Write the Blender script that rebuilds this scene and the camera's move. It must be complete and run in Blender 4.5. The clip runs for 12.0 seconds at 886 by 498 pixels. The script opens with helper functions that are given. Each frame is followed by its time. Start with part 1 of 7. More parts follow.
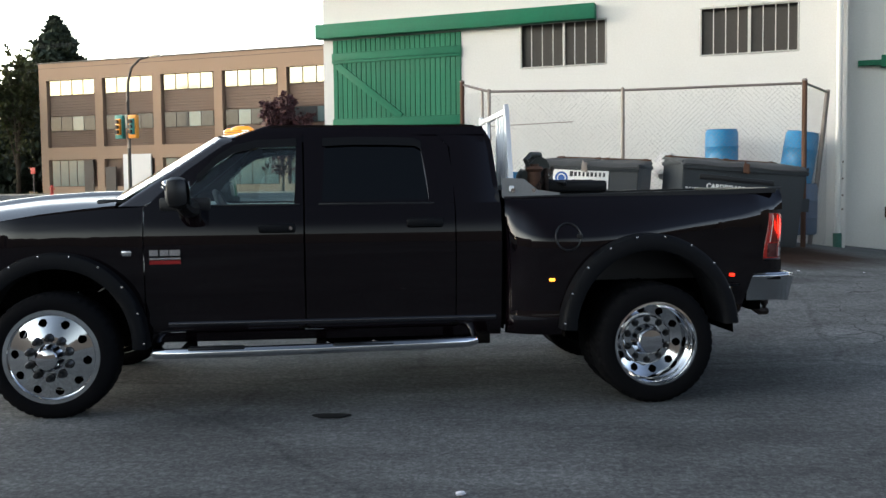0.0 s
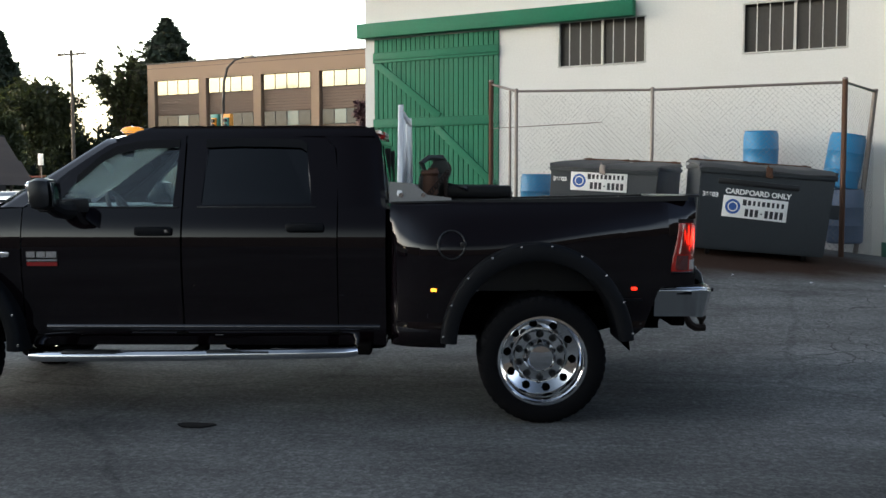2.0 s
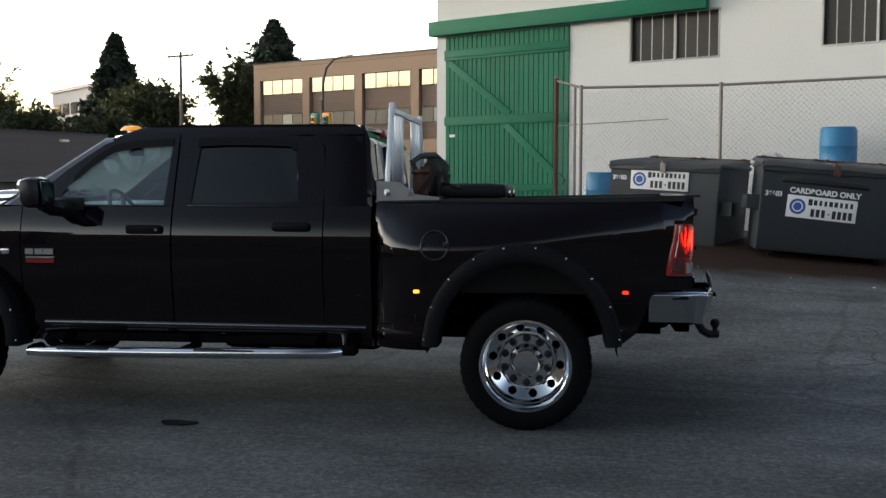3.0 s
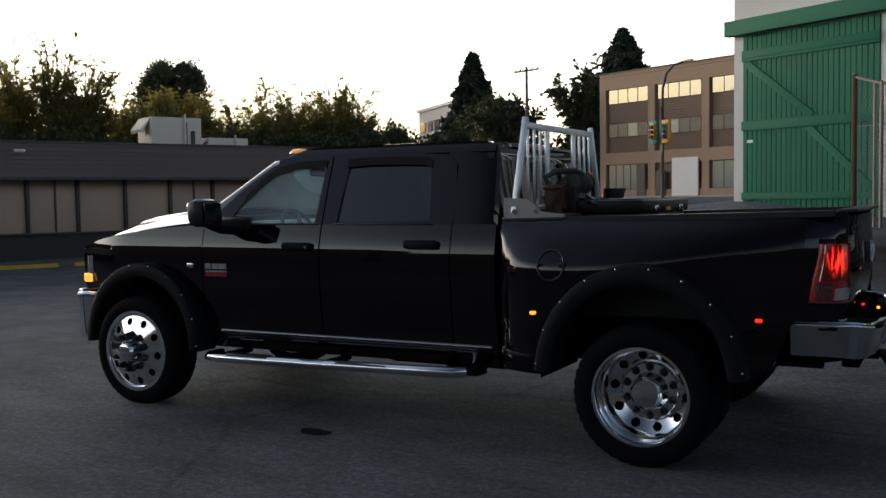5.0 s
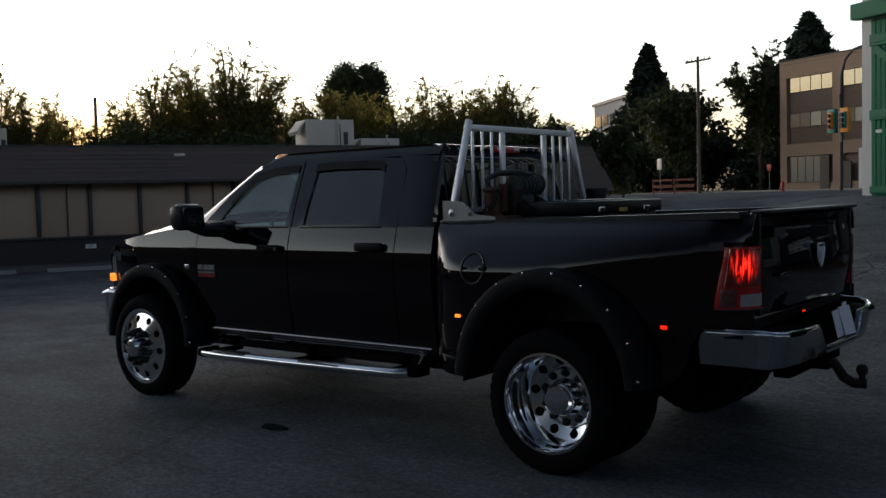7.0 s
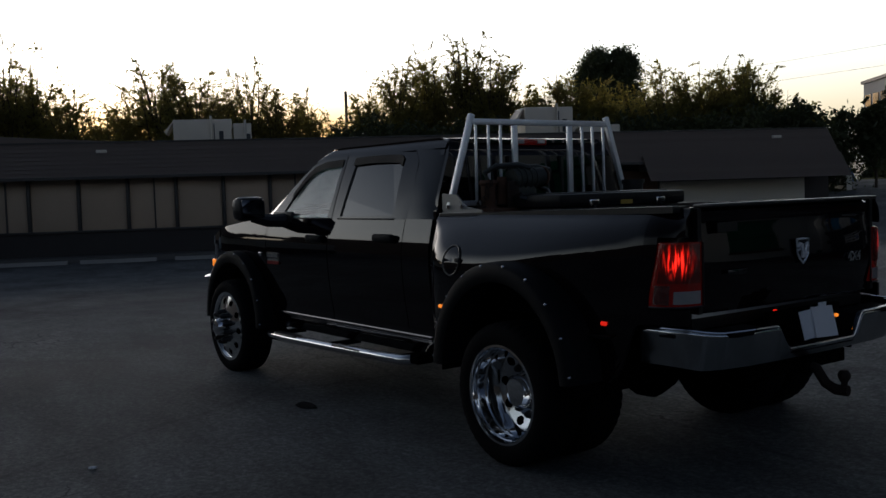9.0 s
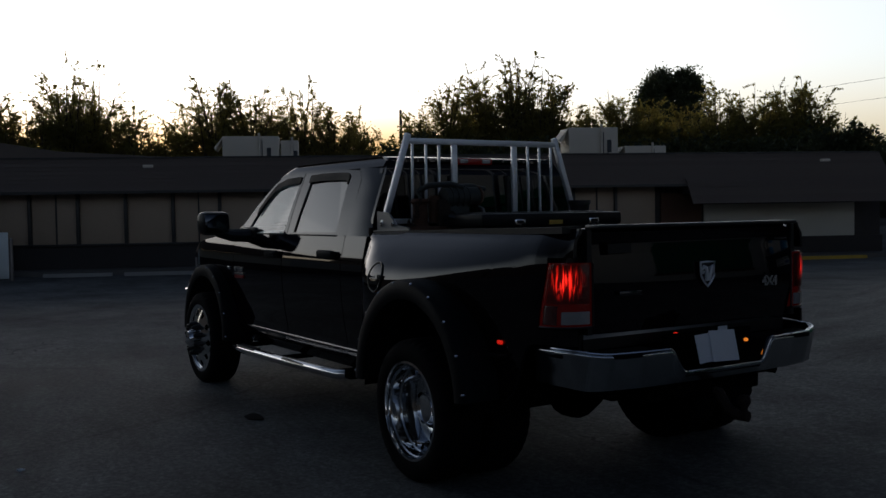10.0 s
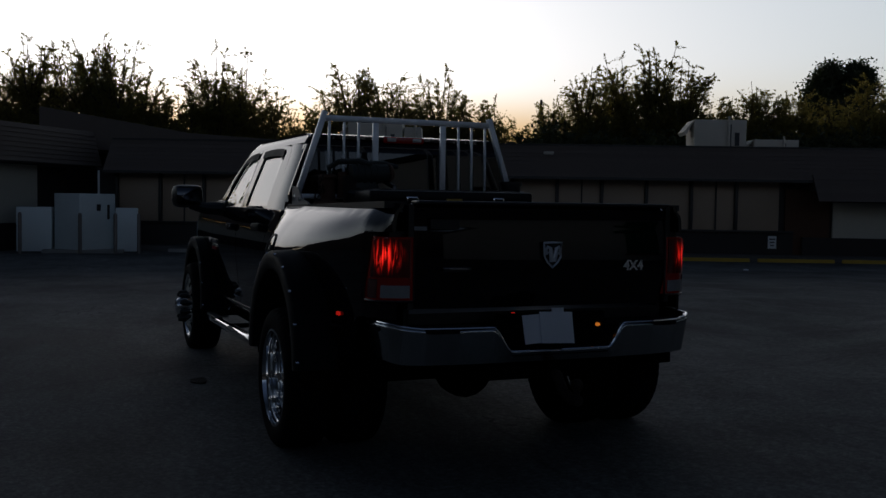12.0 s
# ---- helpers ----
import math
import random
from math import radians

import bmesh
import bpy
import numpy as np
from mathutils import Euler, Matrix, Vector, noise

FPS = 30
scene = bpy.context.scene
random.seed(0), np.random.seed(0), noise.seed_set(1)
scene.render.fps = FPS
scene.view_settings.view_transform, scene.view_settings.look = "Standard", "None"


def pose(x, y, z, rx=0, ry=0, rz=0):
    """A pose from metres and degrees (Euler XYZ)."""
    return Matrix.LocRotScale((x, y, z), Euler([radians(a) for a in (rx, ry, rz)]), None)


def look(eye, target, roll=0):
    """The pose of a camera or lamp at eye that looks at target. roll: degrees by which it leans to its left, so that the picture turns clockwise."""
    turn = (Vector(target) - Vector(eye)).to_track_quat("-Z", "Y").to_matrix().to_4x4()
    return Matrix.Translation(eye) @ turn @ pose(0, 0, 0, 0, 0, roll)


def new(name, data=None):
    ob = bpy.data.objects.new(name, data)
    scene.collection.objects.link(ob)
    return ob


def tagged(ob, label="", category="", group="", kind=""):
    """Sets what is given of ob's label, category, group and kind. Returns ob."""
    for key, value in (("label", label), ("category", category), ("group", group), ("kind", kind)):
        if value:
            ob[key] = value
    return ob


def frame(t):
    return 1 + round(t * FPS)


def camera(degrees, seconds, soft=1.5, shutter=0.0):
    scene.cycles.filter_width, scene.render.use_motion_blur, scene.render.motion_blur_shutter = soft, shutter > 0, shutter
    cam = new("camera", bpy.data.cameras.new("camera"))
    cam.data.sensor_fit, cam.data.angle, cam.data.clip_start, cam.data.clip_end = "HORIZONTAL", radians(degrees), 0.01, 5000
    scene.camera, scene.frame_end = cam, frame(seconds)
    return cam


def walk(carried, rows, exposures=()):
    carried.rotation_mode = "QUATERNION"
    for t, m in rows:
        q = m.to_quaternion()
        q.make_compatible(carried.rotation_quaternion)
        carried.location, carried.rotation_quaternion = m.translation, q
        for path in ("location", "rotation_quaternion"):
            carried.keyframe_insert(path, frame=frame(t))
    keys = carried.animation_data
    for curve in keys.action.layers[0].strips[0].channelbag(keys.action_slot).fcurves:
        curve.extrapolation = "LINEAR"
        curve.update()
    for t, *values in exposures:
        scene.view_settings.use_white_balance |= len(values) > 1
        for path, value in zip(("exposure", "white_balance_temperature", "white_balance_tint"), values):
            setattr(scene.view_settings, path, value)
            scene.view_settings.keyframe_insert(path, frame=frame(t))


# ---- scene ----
cam = camera(48.8, 12.0)
PATH = [
    (0, (0.066, -0.312, 1.536), (0.009, 1.683, 1.408), -0.8),
    (0.5, (0.398, -0.197, 1.539), (0.288, 1.797, 1.428), -0.7),
    (1, (0.805, -0.101, 1.545), (0.772, 1.896, 1.445), -0.2),
    (1.5, (1.228, -0.03, 1.551), (0.983, 1.952, 1.448), -0.3),
    (2, (1.582, 0.131, 1.556), (1.301, 2.107, 1.429), -0.2),
    (2.5, (2.012, 0.225, 1.567), (1.578, 2.173, 1.438), -1.0),
    (3, (2.34, 0.433, 1.563), (1.844, 2.366, 1.432), -0.1),
    (3.5, (2.675, 0.648, 1.573), (2.084, 2.556, 1.464), 0.2),
    (3.7, (2.825, 0.679, 1.578), (2.058, 2.523, 1.475), -0.3),
    (5.3, (3.822, 1.366, 1.607), (2.637, 2.973, 1.495), -0.9),
    (5.5, (3.94, 1.456, 1.607), (2.729, 3.044, 1.489), -0.8),
    (6, (4.247, 1.712, 1.601), (3.015, 3.282, 1.464), -1.1),
    (6.5, (4.633, 1.93, 1.628), (3.257, 3.376, 1.506), -1.6),
    (6.7, (4.747, 2.043, 1.621), (3.339, 3.459, 1.51), -1.6),
    (8.5, (5.71, 3.145, 1.606), (4.045, 4.244, 1.463), -2.7),
    (9, (6.045, 3.491, 1.608), (4.293, 4.448, 1.49), -2.0),
    (9.5, (6.267, 3.882, 1.568), (4.503, 4.817, 1.457), -1.3),
    (10, (6.516, 4.23, 1.58), (4.704, 5.075, 1.504), -1.1),
    (10.5, (6.732, 4.621, 1.571), (4.877, 5.362, 1.481), 0.6),
    (11, (6.876, 4.999, 1.532), (4.981, 5.635, 1.449), 0.2),
    (11.5, (7.044, 5.387, 1.507), (5.138, 5.991, 1.46), -0.5),
    (12, (7.182, 5.794, 1.485), (5.26, 6.339, 1.391), 0.7),
]
SETTLE = pose(1.3, 6.4, -0.02, 0.15, -0.15, 0) @ pose(-1.3, -6.4, 0)
# stops, kelvin, tint: the picture darkens as the bright western sky comes into view
LOOK = [(0, 4.78, 6200, 9), (2.5, 4.35, 6200, 9), (3.7, 3.95, 6150, 11), (5.5, 3.28, 6050, 12), (6.5, 2.92, 5950, 12), (8.5, 2.3, 5800, 12), (10.5, 1.5, 5600, 12), (12, 0.97, 5450, 12)]
walk(cam, [(t, SETTLE @ look(eye, target, roll)) for t, eye, target, roll in PATH], LOOK)

# ---- world, light, exposure ----
SUN_AZ = 178.0   # degrees from +x, anticlockwise: where the sun went down
world = bpy.data.worlds.new("dusk_sky")
scene.world = world
world.use_nodes = True
wn = world.node_tree
wn.nodes.clear()
w_out = wn.nodes.new("ShaderNodeOutputWorld")
w_bg = wn.nodes.new("ShaderNodeBackground")
w_sky = wn.nodes.new("ShaderNodeTexSky")
w_sky.sky_type = "NISHITA"
w_sky.sun_disc = False
w_sky.sun_elevation = radians(1.8)
w_sky.sun_rotation = radians(90.0 - SUN_AZ)
w_sky.altitude = 50
w_sky.air_density, w_sky.dust_density, w_sky.ozone_density = 1.0, 5.0, 1.0
w_bg.inputs["Strength"].default_value = 0.15
w_hsv = wn.nodes.new("ShaderNodeHueSaturation")        # thin high haze takes the colour out of the dusk
w_hsv.inputs["Saturation"].default_value = 0.55
wn.links.new(w_sky.outputs["Color"], w_hsv.inputs["Color"])
w_even = wn.nodes.new("ShaderNodeGamma")               # the haze spreads the glow round the sun
w_even.inputs["Gamma"].default_value = 0.47
wn.links.new(w_hsv.outputs["Color"], w_even.inputs["Color"])
# the whole west glows; the light falls off evenly towards the blue east
w_tc, w_dot, w_fall, w_tone, w_mul = (wn.nodes.new(k) for k in ("ShaderNodeTexCoord", "ShaderNodeVectorMath", "ShaderNodeMapRange", "ShaderNodeMix", "ShaderNodeMix"))
w_dot.operation = "DOT_PRODUCT"
w_dot.inputs[1].default_value = (math.cos(radians(SUN_AZ)), math.sin(radians(SUN_AZ)), -0.12)
w_fall.interpolation_type = "SMOOTHSTEP"
w_fall.inputs["From Min"].default_value, w_fall.inputs["From Max"].default_value = -0.2, 0.62
w_tone.data_type = w_mul.data_type = "RGBA"
w_mul.blend_type = "MULTIPLY"
w_mul.inputs["Factor"].default_value = 1.0
w_tone.inputs["A"].default_value, w_tone.inputs["B"].default_value = (0.21, 0.225, 0.24, 1), (1.9, 1.9, 1.82, 1)
wn.links.new(w_tc.outputs["Generated"], w_dot.inputs[0])
wn.links.new(w_dot.outputs["Value"], w_fall.inputs["Value"])
wn.links.new(w_fall.outputs["Result"], w_tone.inputs["Factor"])
wn.links.new(w_even.outputs["Color"], w_mul.inputs["A"])
wn.links.new(w_tone.outputs["Result"], w_mul.inputs["B"])
# bright and yellow close over the horizon, deep blue overhead
w_sep = wn.nodes.new("ShaderNodeSeparateXYZ")
wn.links.new(w_tc.outputs["Generated"], w_sep.inputs[0])


def sky_band(z0, z1, low, high, colour, round_sun=False):
    """Multiplies the sky's colour by a tone that changes with the height over the horizon."""
    rng, tone, mul = (wn.nodes.new(k) for k in ("ShaderNodeMapRange", "ShaderNodeMix", "ShaderNodeMix"))
    rng.interpolation_type = "SMOOTHSTEP"
    rng.inputs["From Min"].default_value, rng.inputs["From Max"].default_value = z0, z1
    tone.data_type = mul.data_type = "RGBA"
    mul.blend_type = "MULTIPLY"
    mul.inputs["Factor"].default_value = 1.0
    tone.inputs["A"].default_value, tone.inputs["B"].default_value = (*low, 1), (*high, 1)
    if round_sun:                                       # only where the sun went down
        near, glow = wn.nodes.new("ShaderNodeMapRange"), wn.nodes.new("ShaderNodeMix")
        near.interpolation_type = "SMOOTHSTEP"
        near.inputs["From Min"].default_value, near.inputs["From Max"].default_value = 0.78, 0.96
        glow.data_type = "RGBA"
        glow.inputs["A"].default_value, glow.inputs["B"].default_value = (*high, 1), (*low, 1)
        wn.links.new(w_dot.outputs["Value"], near.inputs["Value"])
        wn.links.new(near.outputs["Result"], glow.inputs["Factor"])
        wn.links.new(glow.outputs["Result"], tone.inputs["A"])
    wn.links.new(w_sep.outputs["Z"], rng.inputs["Value"])
    wn.links.new(rng.outputs["Result"], tone.inputs["Factor"])
    wn.links.new(colour, mul.inputs["A"])
    wn.links.new(tone.outputs["Result"], mul.inputs["B"])
    return mul.outputs["Result"]


# the twilight arch in the east sends some light back
w_back, w_arch, w_amul = (wn.nodes.new(k) for k in ("ShaderNodeMapRange", "ShaderNodeMix", "ShaderNodeMix"))
w_back.interpolation_type = "SMOOTHSTEP"
w_back.inputs["From Min"].default_value, w_back.inputs["From Max"].default_value = -0.9, -0.25
w_arch.data_type = w_amul.data_type = "RGBA"
w_amul.blend_type = "MULTIPLY"
w_amul.inputs["Factor"].default_value = 1.0
w_arch.inputs["A"].default_value, w_arch.inputs["B"].default_value = (3.2, 3.3, 3.7, 1), (1, 1, 1, 1)
wn.links.new(w_dot.outputs["Value"], w_back.inputs["Value"])
wn.links.new(w_back.outputs["Result"], w_arch.inputs["Factor"])
wn.links.new(w_mul.outputs["Result"], w_amul.inputs["A"])
wn.links.new(w_arch.outputs["Result"], w_amul.inputs["B"])
w_col = sky_band(0.035, 0.15, (0.92, 0.82, 0.6), (1.0, 1.0, 0.98), w_amul.outputs["Result"])
w_col = sky_band(0.055, 0.12, (0.7, 0.5, 0.24), (1.0, 1.0, 1.0), w_col, True)
w_col = sky_band(0.19, 0.43, (1.0, 1.0, 1.0), (0.155, 0.177, 0.222), w_col)
wn.links.new(w_col, w_bg.inputs["Color"])
wn.links.new(w_bg.outputs["Background"], w_out.inputs["Surface"])
sun = new("sun", bpy.data.lights.new("sun", "SUN"))
sun.data.energy, sun.data.angle, sun.data.color = 0.09, radians(10), (1.0, 0.86, 0.68)
sun.matrix_world = look((40 * math.cos(radians(SUN_AZ)), 40 * math.sin(radians(SUN_AZ)), 5), (0, 0, 1.6))


# ---- materials ----
def ramp(nt, a, b, fac):
    m = nt.nodes.new("ShaderNodeMix")
    m.data_type = "RGBA"
    m.inputs["A"].default_value, m.inputs["B"].default_value = (*a, 1), (*b, 1)
    nt.links.new(fac, m.inputs["Factor"])
    return m.outputs["Result"]


def mat(name, col, rough=0.6, metal=0.0, var=0.18, scale=1.2, fine=40.0, bump=0.15, dist=0.004, coat=0.0, tint=None, emit=0.0, rnd=0.0):
    """A surface with stains at one scale, grain at another, uneven gloss and fine relief."""
    m = bpy.data.materials.new(name)
    m.use_nodes = True
    nt = m.node_tree
    b = nt.nodes["Principled BSDF"]
    tc = nt.nodes.new("ShaderNodeTexCoord")
    big, small = nt.nodes.new("ShaderNodeTexNoise"), nt.nodes.new("ShaderNodeTexNoise")
    big.inputs["Scale"].default_value, big.inputs["Detail"].default_value = scale, 5
    small.inputs["Scale"].default_value, small.inputs["Detail"].default_value = fine, 3
    for n in (big, small):
        nt.links.new(tc.outputs["Object"], n.inputs["Vector"])
    lo = tuple(c * (1 - var) for c in (tint or col))
    hi = tuple(min(1, c * (1 + var)) for c in col)
    add = nt.nodes.new("ShaderNodeMath")
    add.operation = "MULTIPLY_ADD"
    add.inputs[1].default_value, add.inputs[2].default_value = 0.5, 0.0
    nt.links.new(small.outputs["Fac"], add.inputs[0])
    mix = nt.nodes.new("ShaderNodeMath")
    mix.operation = "MULTIPLY_ADD"
    mix.inputs[1].default_value = 0.55
    nt.links.new(big.outputs["Fac"], mix.inputs[0])
    nt.links.new(add.outputs[0], mix.inputs[2])
    fac = mix.outputs[0]
    if rnd:
        oi = nt.nodes.new("ShaderNodeObjectInfo")
        r = nt.nodes.new("ShaderNodeMath")
        r.operation = "MULTIPLY_ADD"
        r.inputs[1].default_value = rnd
        nt.links.new(oi.outputs["Random"], r.inputs[0])
        nt.links.new(fac, r.inputs[2])
        fac = r.outputs[0]
    nt.links.new(ramp(nt, lo, hi, fac), b.inputs["Base Color"])
    rr = nt.nodes.new("ShaderNodeMapRange")
    rr.inputs["To Min"].default_value, rr.inputs["To Max"].default_value = max(0.02, rough * 0.8), min(1, rough * 1.2)
    nt.links.new(big.outputs["Fac"], rr.inputs["Value"])
    nt.links.new(rr.outputs["Result"], b.inputs["Roughness"])
    b.inputs["Metallic"].default_value = metal
    if coat:
        b.inputs["Coat Weight"].default_value = coat
        b.inputs["Coat Roughness"].default_value = 0.03
        b.inputs["Coat IOR"].default_value = 1.45
    if bump:
        bp = nt.nodes.new("ShaderNodeBump")
        bp.inputs["Strength"].default_value, bp.inputs["Distance"].default_value = bump, dist
        nt.links.new(small.outputs["Fac"], bp.inputs["Height"])
        nt.links.new(bp.outputs["Normal"], b.inputs["Normal"])
    if emit:
        b.inputs["Emission Color"].default_value = (*col, 1)
        b.inputs["Emission Strength"].default_value = emit
    return m


def glass_mat(name, tint, rough=0.0, dust=0.0):
    """Clear pane: tinted see-through, with the gloss of glass growing towards grazing angles."""
    m = bpy.data.materials.new(name)
    m.use_nodes = True
    nt = m.node_tree
    nt.nodes.clear()
    out = nt.nodes.new("ShaderNodeOutputMaterial")
    mx, tr, gl, lw = (nt.nodes.new(k) for k in ("ShaderNodeMixShader", "ShaderNodeBsdfTransparent", "ShaderNodeBsdfGlossy", "ShaderNodeFresnel"))
    tr.inputs["Color"].default_value = (*tint, 1)
    gl.inputs["Roughness"].default_value = rough
    lw.inputs["IOR"].default_value = 1.5
    up, dn, sc = (nt.nodes.new("ShaderNodeMath") for k in range(3))    # both faces of the pane: 2R / (1 + R)
    up.operation, up.inputs[1].default_value = "MULTIPLY", 2.0
    dn.operation, dn.inputs[1].default_value = "ADD", 1.0
    sc.operation = "DIVIDE"
    nt.links.new(lw.outputs["Fac"], up.inputs[0])
    nt.links.new(lw.outputs["Fac"], dn.inputs[0])
    nt.links.new(up.outputs[0], sc.inputs[0])
    nt.links.new(dn.outputs[0], sc.inputs[1])
    nt.links.new(sc.outputs[0], mx.inputs[0])
    clear = tr
    if dust:                                             # a film of road dust that catches the sky's light
        clear, film, nz, rg = (nt.nodes.new(k) for k in ("ShaderNodeMixShader", "ShaderNodeBsdfTranslucent", "ShaderNodeTexNoise", "ShaderNodeMapRange"))
        film.inputs["Color"].default_value = (0.66, 0.82, 0.8, 1)
        nz.inputs["Scale"].default_value, nz.inputs["Detail"].default_value = 3.0, 6
        rg.inputs["To Min"].default_value, rg.inputs["To Max"].default_value = dust * 0.6, dust * 1.4
        nt.links.new(nz.outputs["Fac"], rg.inputs["Value"])
        nt.links.new(rg.outputs["Result"], clear.inputs[0])
        nt.links.new(tr.outputs[0], clear.inputs[1])
        nt.links.new(film.outputs[0], clear.inputs[2])
    nt.links.new(clear.outputs[0], mx.inputs[1])
    nt.links.new(gl.outputs[0], mx.inputs[2])
    nt.links.new(mx.outputs[0], out.inputs[0])
    return m


def asphalt_mat():
    """Asphalt: pale and dark stones in binder, tar patches, tyre-polished tracks and thin cracks."""
    m = mat("asphalt", (0.137, 0.141, 0.139), 0.8, 0, 0.3, 0.3, 70, 0.0)
    nt = m.node_tree
    b = nt.nodes["Principled BSDF"]
    base = b.inputs["Base Color"].links[0].from_socket
    tc = nt.nodes.new("ShaderNodeTexCoord")
    stone = nt.nodes.new("ShaderNodeTexVoronoi")
    stone.inputs["Scale"].default_value = 75
    grit = nt.nodes.new("ShaderNodeTexNoise")
    grit.inputs["Scale"].default_value, grit.inputs["Detail"].default_value, grit.inputs["Roughness"].default_value = 22, 8, 0.75
    warp = nt.nodes.new("ShaderNodeTexNoise")
    warp.inputs["Scale"].default_value, warp.inputs["Detail"].default_value = 1.6, 6
    crack = nt.nodes.new("ShaderNodeTexVoronoi")
    crack.feature = "DISTANCE_TO_EDGE"
    crack.inputs["Scale"].default_value = 0.3
    mixv = nt.nodes.new("ShaderNodeMix")
    mixv.data_type = "VECTOR"
    mixv.inputs["Factor"].default_value = 0.28
    for n in (stone, grit, warp):
        nt.links.new(tc.outputs["Object"], n.inputs["Vector"])
    nt.links.new(tc.outputs["Object"], mixv.inputs["A"])
    nt.links.new(warp.outputs["Color"], mixv.inputs["B"])
    nt.links.new(mixv.outputs["Result"], crack.inputs["Vector"])
    sel = nt.nodes.new("ShaderNodeMapRange")
    sel.inputs["From Min"].default_value, sel.inputs["From Max"].default_value = 0.45, 0.75
    sel.inputs["To Min"].default_value, sel.inputs["To Max"].default_value = 0.72, 1.6
    nt.links.new(grit.outputs["Fac"], sel.inputs["Value"])
    st = nt.nodes.new("ShaderNodeMapRange")
    st.inputs["From Min"].default_value, st.inputs["From Max"].default_value = 0.0, 1.0
    st.inputs["To Min"].default_value, st.inputs["To Max"].default_value = 0.72, 1.32
    nt.links.new(stone.outputs["Color"], st.inputs["Value"])
    ck = nt.nodes.new("ShaderNodeMapRange")
    ck.inputs["From Min"].default_value, ck.inputs["From Max"].default_value = 0.002, 0.009
    ck.inputs["To Min"].default_value, ck.inputs["To Max"].default_value = 0.8, 1.0
    nt.links.new(crack.outputs["Distance"], ck.inputs["Value"])
    out = base
    patch = nt.nodes.new("ShaderNodeTexNoise")
    patch.inputs["Scale"].default_value, patch.inputs["Detail"].default_value, patch.inputs["Roughness"].default_value = 0.35, 6, 0.62
    nt.links.new(tc.outputs["Object"], patch.inputs["Vector"])
    pt = nt.nodes.new("ShaderNodeMapRange")
    pt.inputs["From Min"].default_value, pt.inputs["From Max"].default_value = 0.35, 0.65
    pt.inputs["To Min"].default_value, pt.inputs["To Max"].default_value = 0.7, 1.35
    nt.links.new(patch.outputs["Fac"], pt.inputs["Value"])
    bay = nt.nodes.new("ShaderNodeTexVoronoi")             # resurfaced areas with their own tone
    bay.inputs["Scale"].default_value = 0.16
    nt.links.new(mixv.outputs["Result"], bay.inputs["Vector"])
    by = nt.nodes.new("ShaderNodeMapRange")
    by.inputs["To Min"].default_value, by.inputs["To Max"].default_value = 0.9, 1.12
    nt.links.new(bay.outputs["Color"], by.inputs["Value"])
    mott = nt.nodes.new("ShaderNodeTexNoise")              # worn and dusty areas a stride across
    mott.inputs["Scale"].default_value, mott.inputs["Detail"].default_value, mott.inputs["Roughness"].default_value = 1.3, 7, 0.7
    stretch = nt.nodes.new("ShaderNodeMapping")
    stretch.inputs["Scale"].default_value = (0.6, 1.5, 1.0)
    stretch.inputs["Rotation"].default_value = (0, 0, 0.3)
    nt.links.new(tc.outputs["Object"], stretch.inputs["Vector"])
    nt.links.new(stretch.outputs["Vector"], mott.inputs["Vector"])
    mo = nt.nodes.new("ShaderNodeMapRange")
    mo.inputs["From Min"].default_value, mo.inputs["From Max"].default_value = 0.35, 0.68
    mo.inputs["To Min"].default_value, mo.inputs["To Max"].default_value = 0.78, 1.28
    nt.links.new(mott.outputs["Fac"], mo.inputs["Value"])
    web = nt.nodes.new("ShaderNodeTexVoronoi")             # broken areas with a net of fine cracks
    web.feature = "DISTANCE_TO_EDGE"
    web.inputs["Scale"].default_value = 4.5
    nt.links.new(mixv.outputs["Result"], web.inputs["Vector"])
    where = nt.nodes.new("ShaderNodeMapRange")
    where.inputs["From Min"].default_value, where.inputs["From Max"].default_value = 0.58, 0.68
    where.inputs["To Min"].default_value, where.inputs["To Max"].default_value = 0.0, 0.05
    nt.links.new(patch.outputs["Fac"], where.inputs["Value"])
    net = nt.nodes.new("ShaderNodeMath")
    net.operation = "GREATER_THAN"
    nt.links.new(web.outputs["Distance"], net.inputs[0])
    nt.links.new(where.outputs["Result"], net.inputs[1])
    wb = nt.nodes.new("ShaderNodeMapRange")
    wb.inputs["To Min"].default_value, wb.inputs["To Max"].default_value = 0.5, 1.0
    nt.links.new(net.outputs[0], wb.inputs["Value"])
    for s in (sel, st, ck, pt, by, mo, wb):
        mu = nt.nodes.new("ShaderNodeMix")
        mu.data_type, mu.blend_type = "RGBA", "MULTIPLY"
        mu.inputs["Factor"].default_value = 1.0
        nt.links.new(out, mu.inputs["A"])
        nt.links.new(s.outputs["Result"], mu.inputs["B"])
        out = mu.outputs["Result"]
    # brown dirt washed down in front of the dumpsters
    mp = nt.nodes.new("ShaderNodeMapping")
    mp.inputs["Location"].default_value = (-3.3 / 3.3, -14.9 / 2.0, 0)
    mp.inputs["Scale"].default_value = (1 / 3.3, 1 / 2.0, 0.0)
    ln = nt.nodes.new("ShaderNodeVectorMath")
    ln.operation = "LENGTH"
    nt.links.new(tc.outputs["Object"], mp.inputs["Vector"])
    nt.links.new(mp.outputs["Vector"], ln.inputs[0])
    wob = nt.nodes.new("ShaderNodeMath")
    wob.operation, wob.inputs[1].default_value = "MULTIPLY_ADD", -0.55
    nt.links.new(warp.outputs["Fac"], wob.inputs[0])
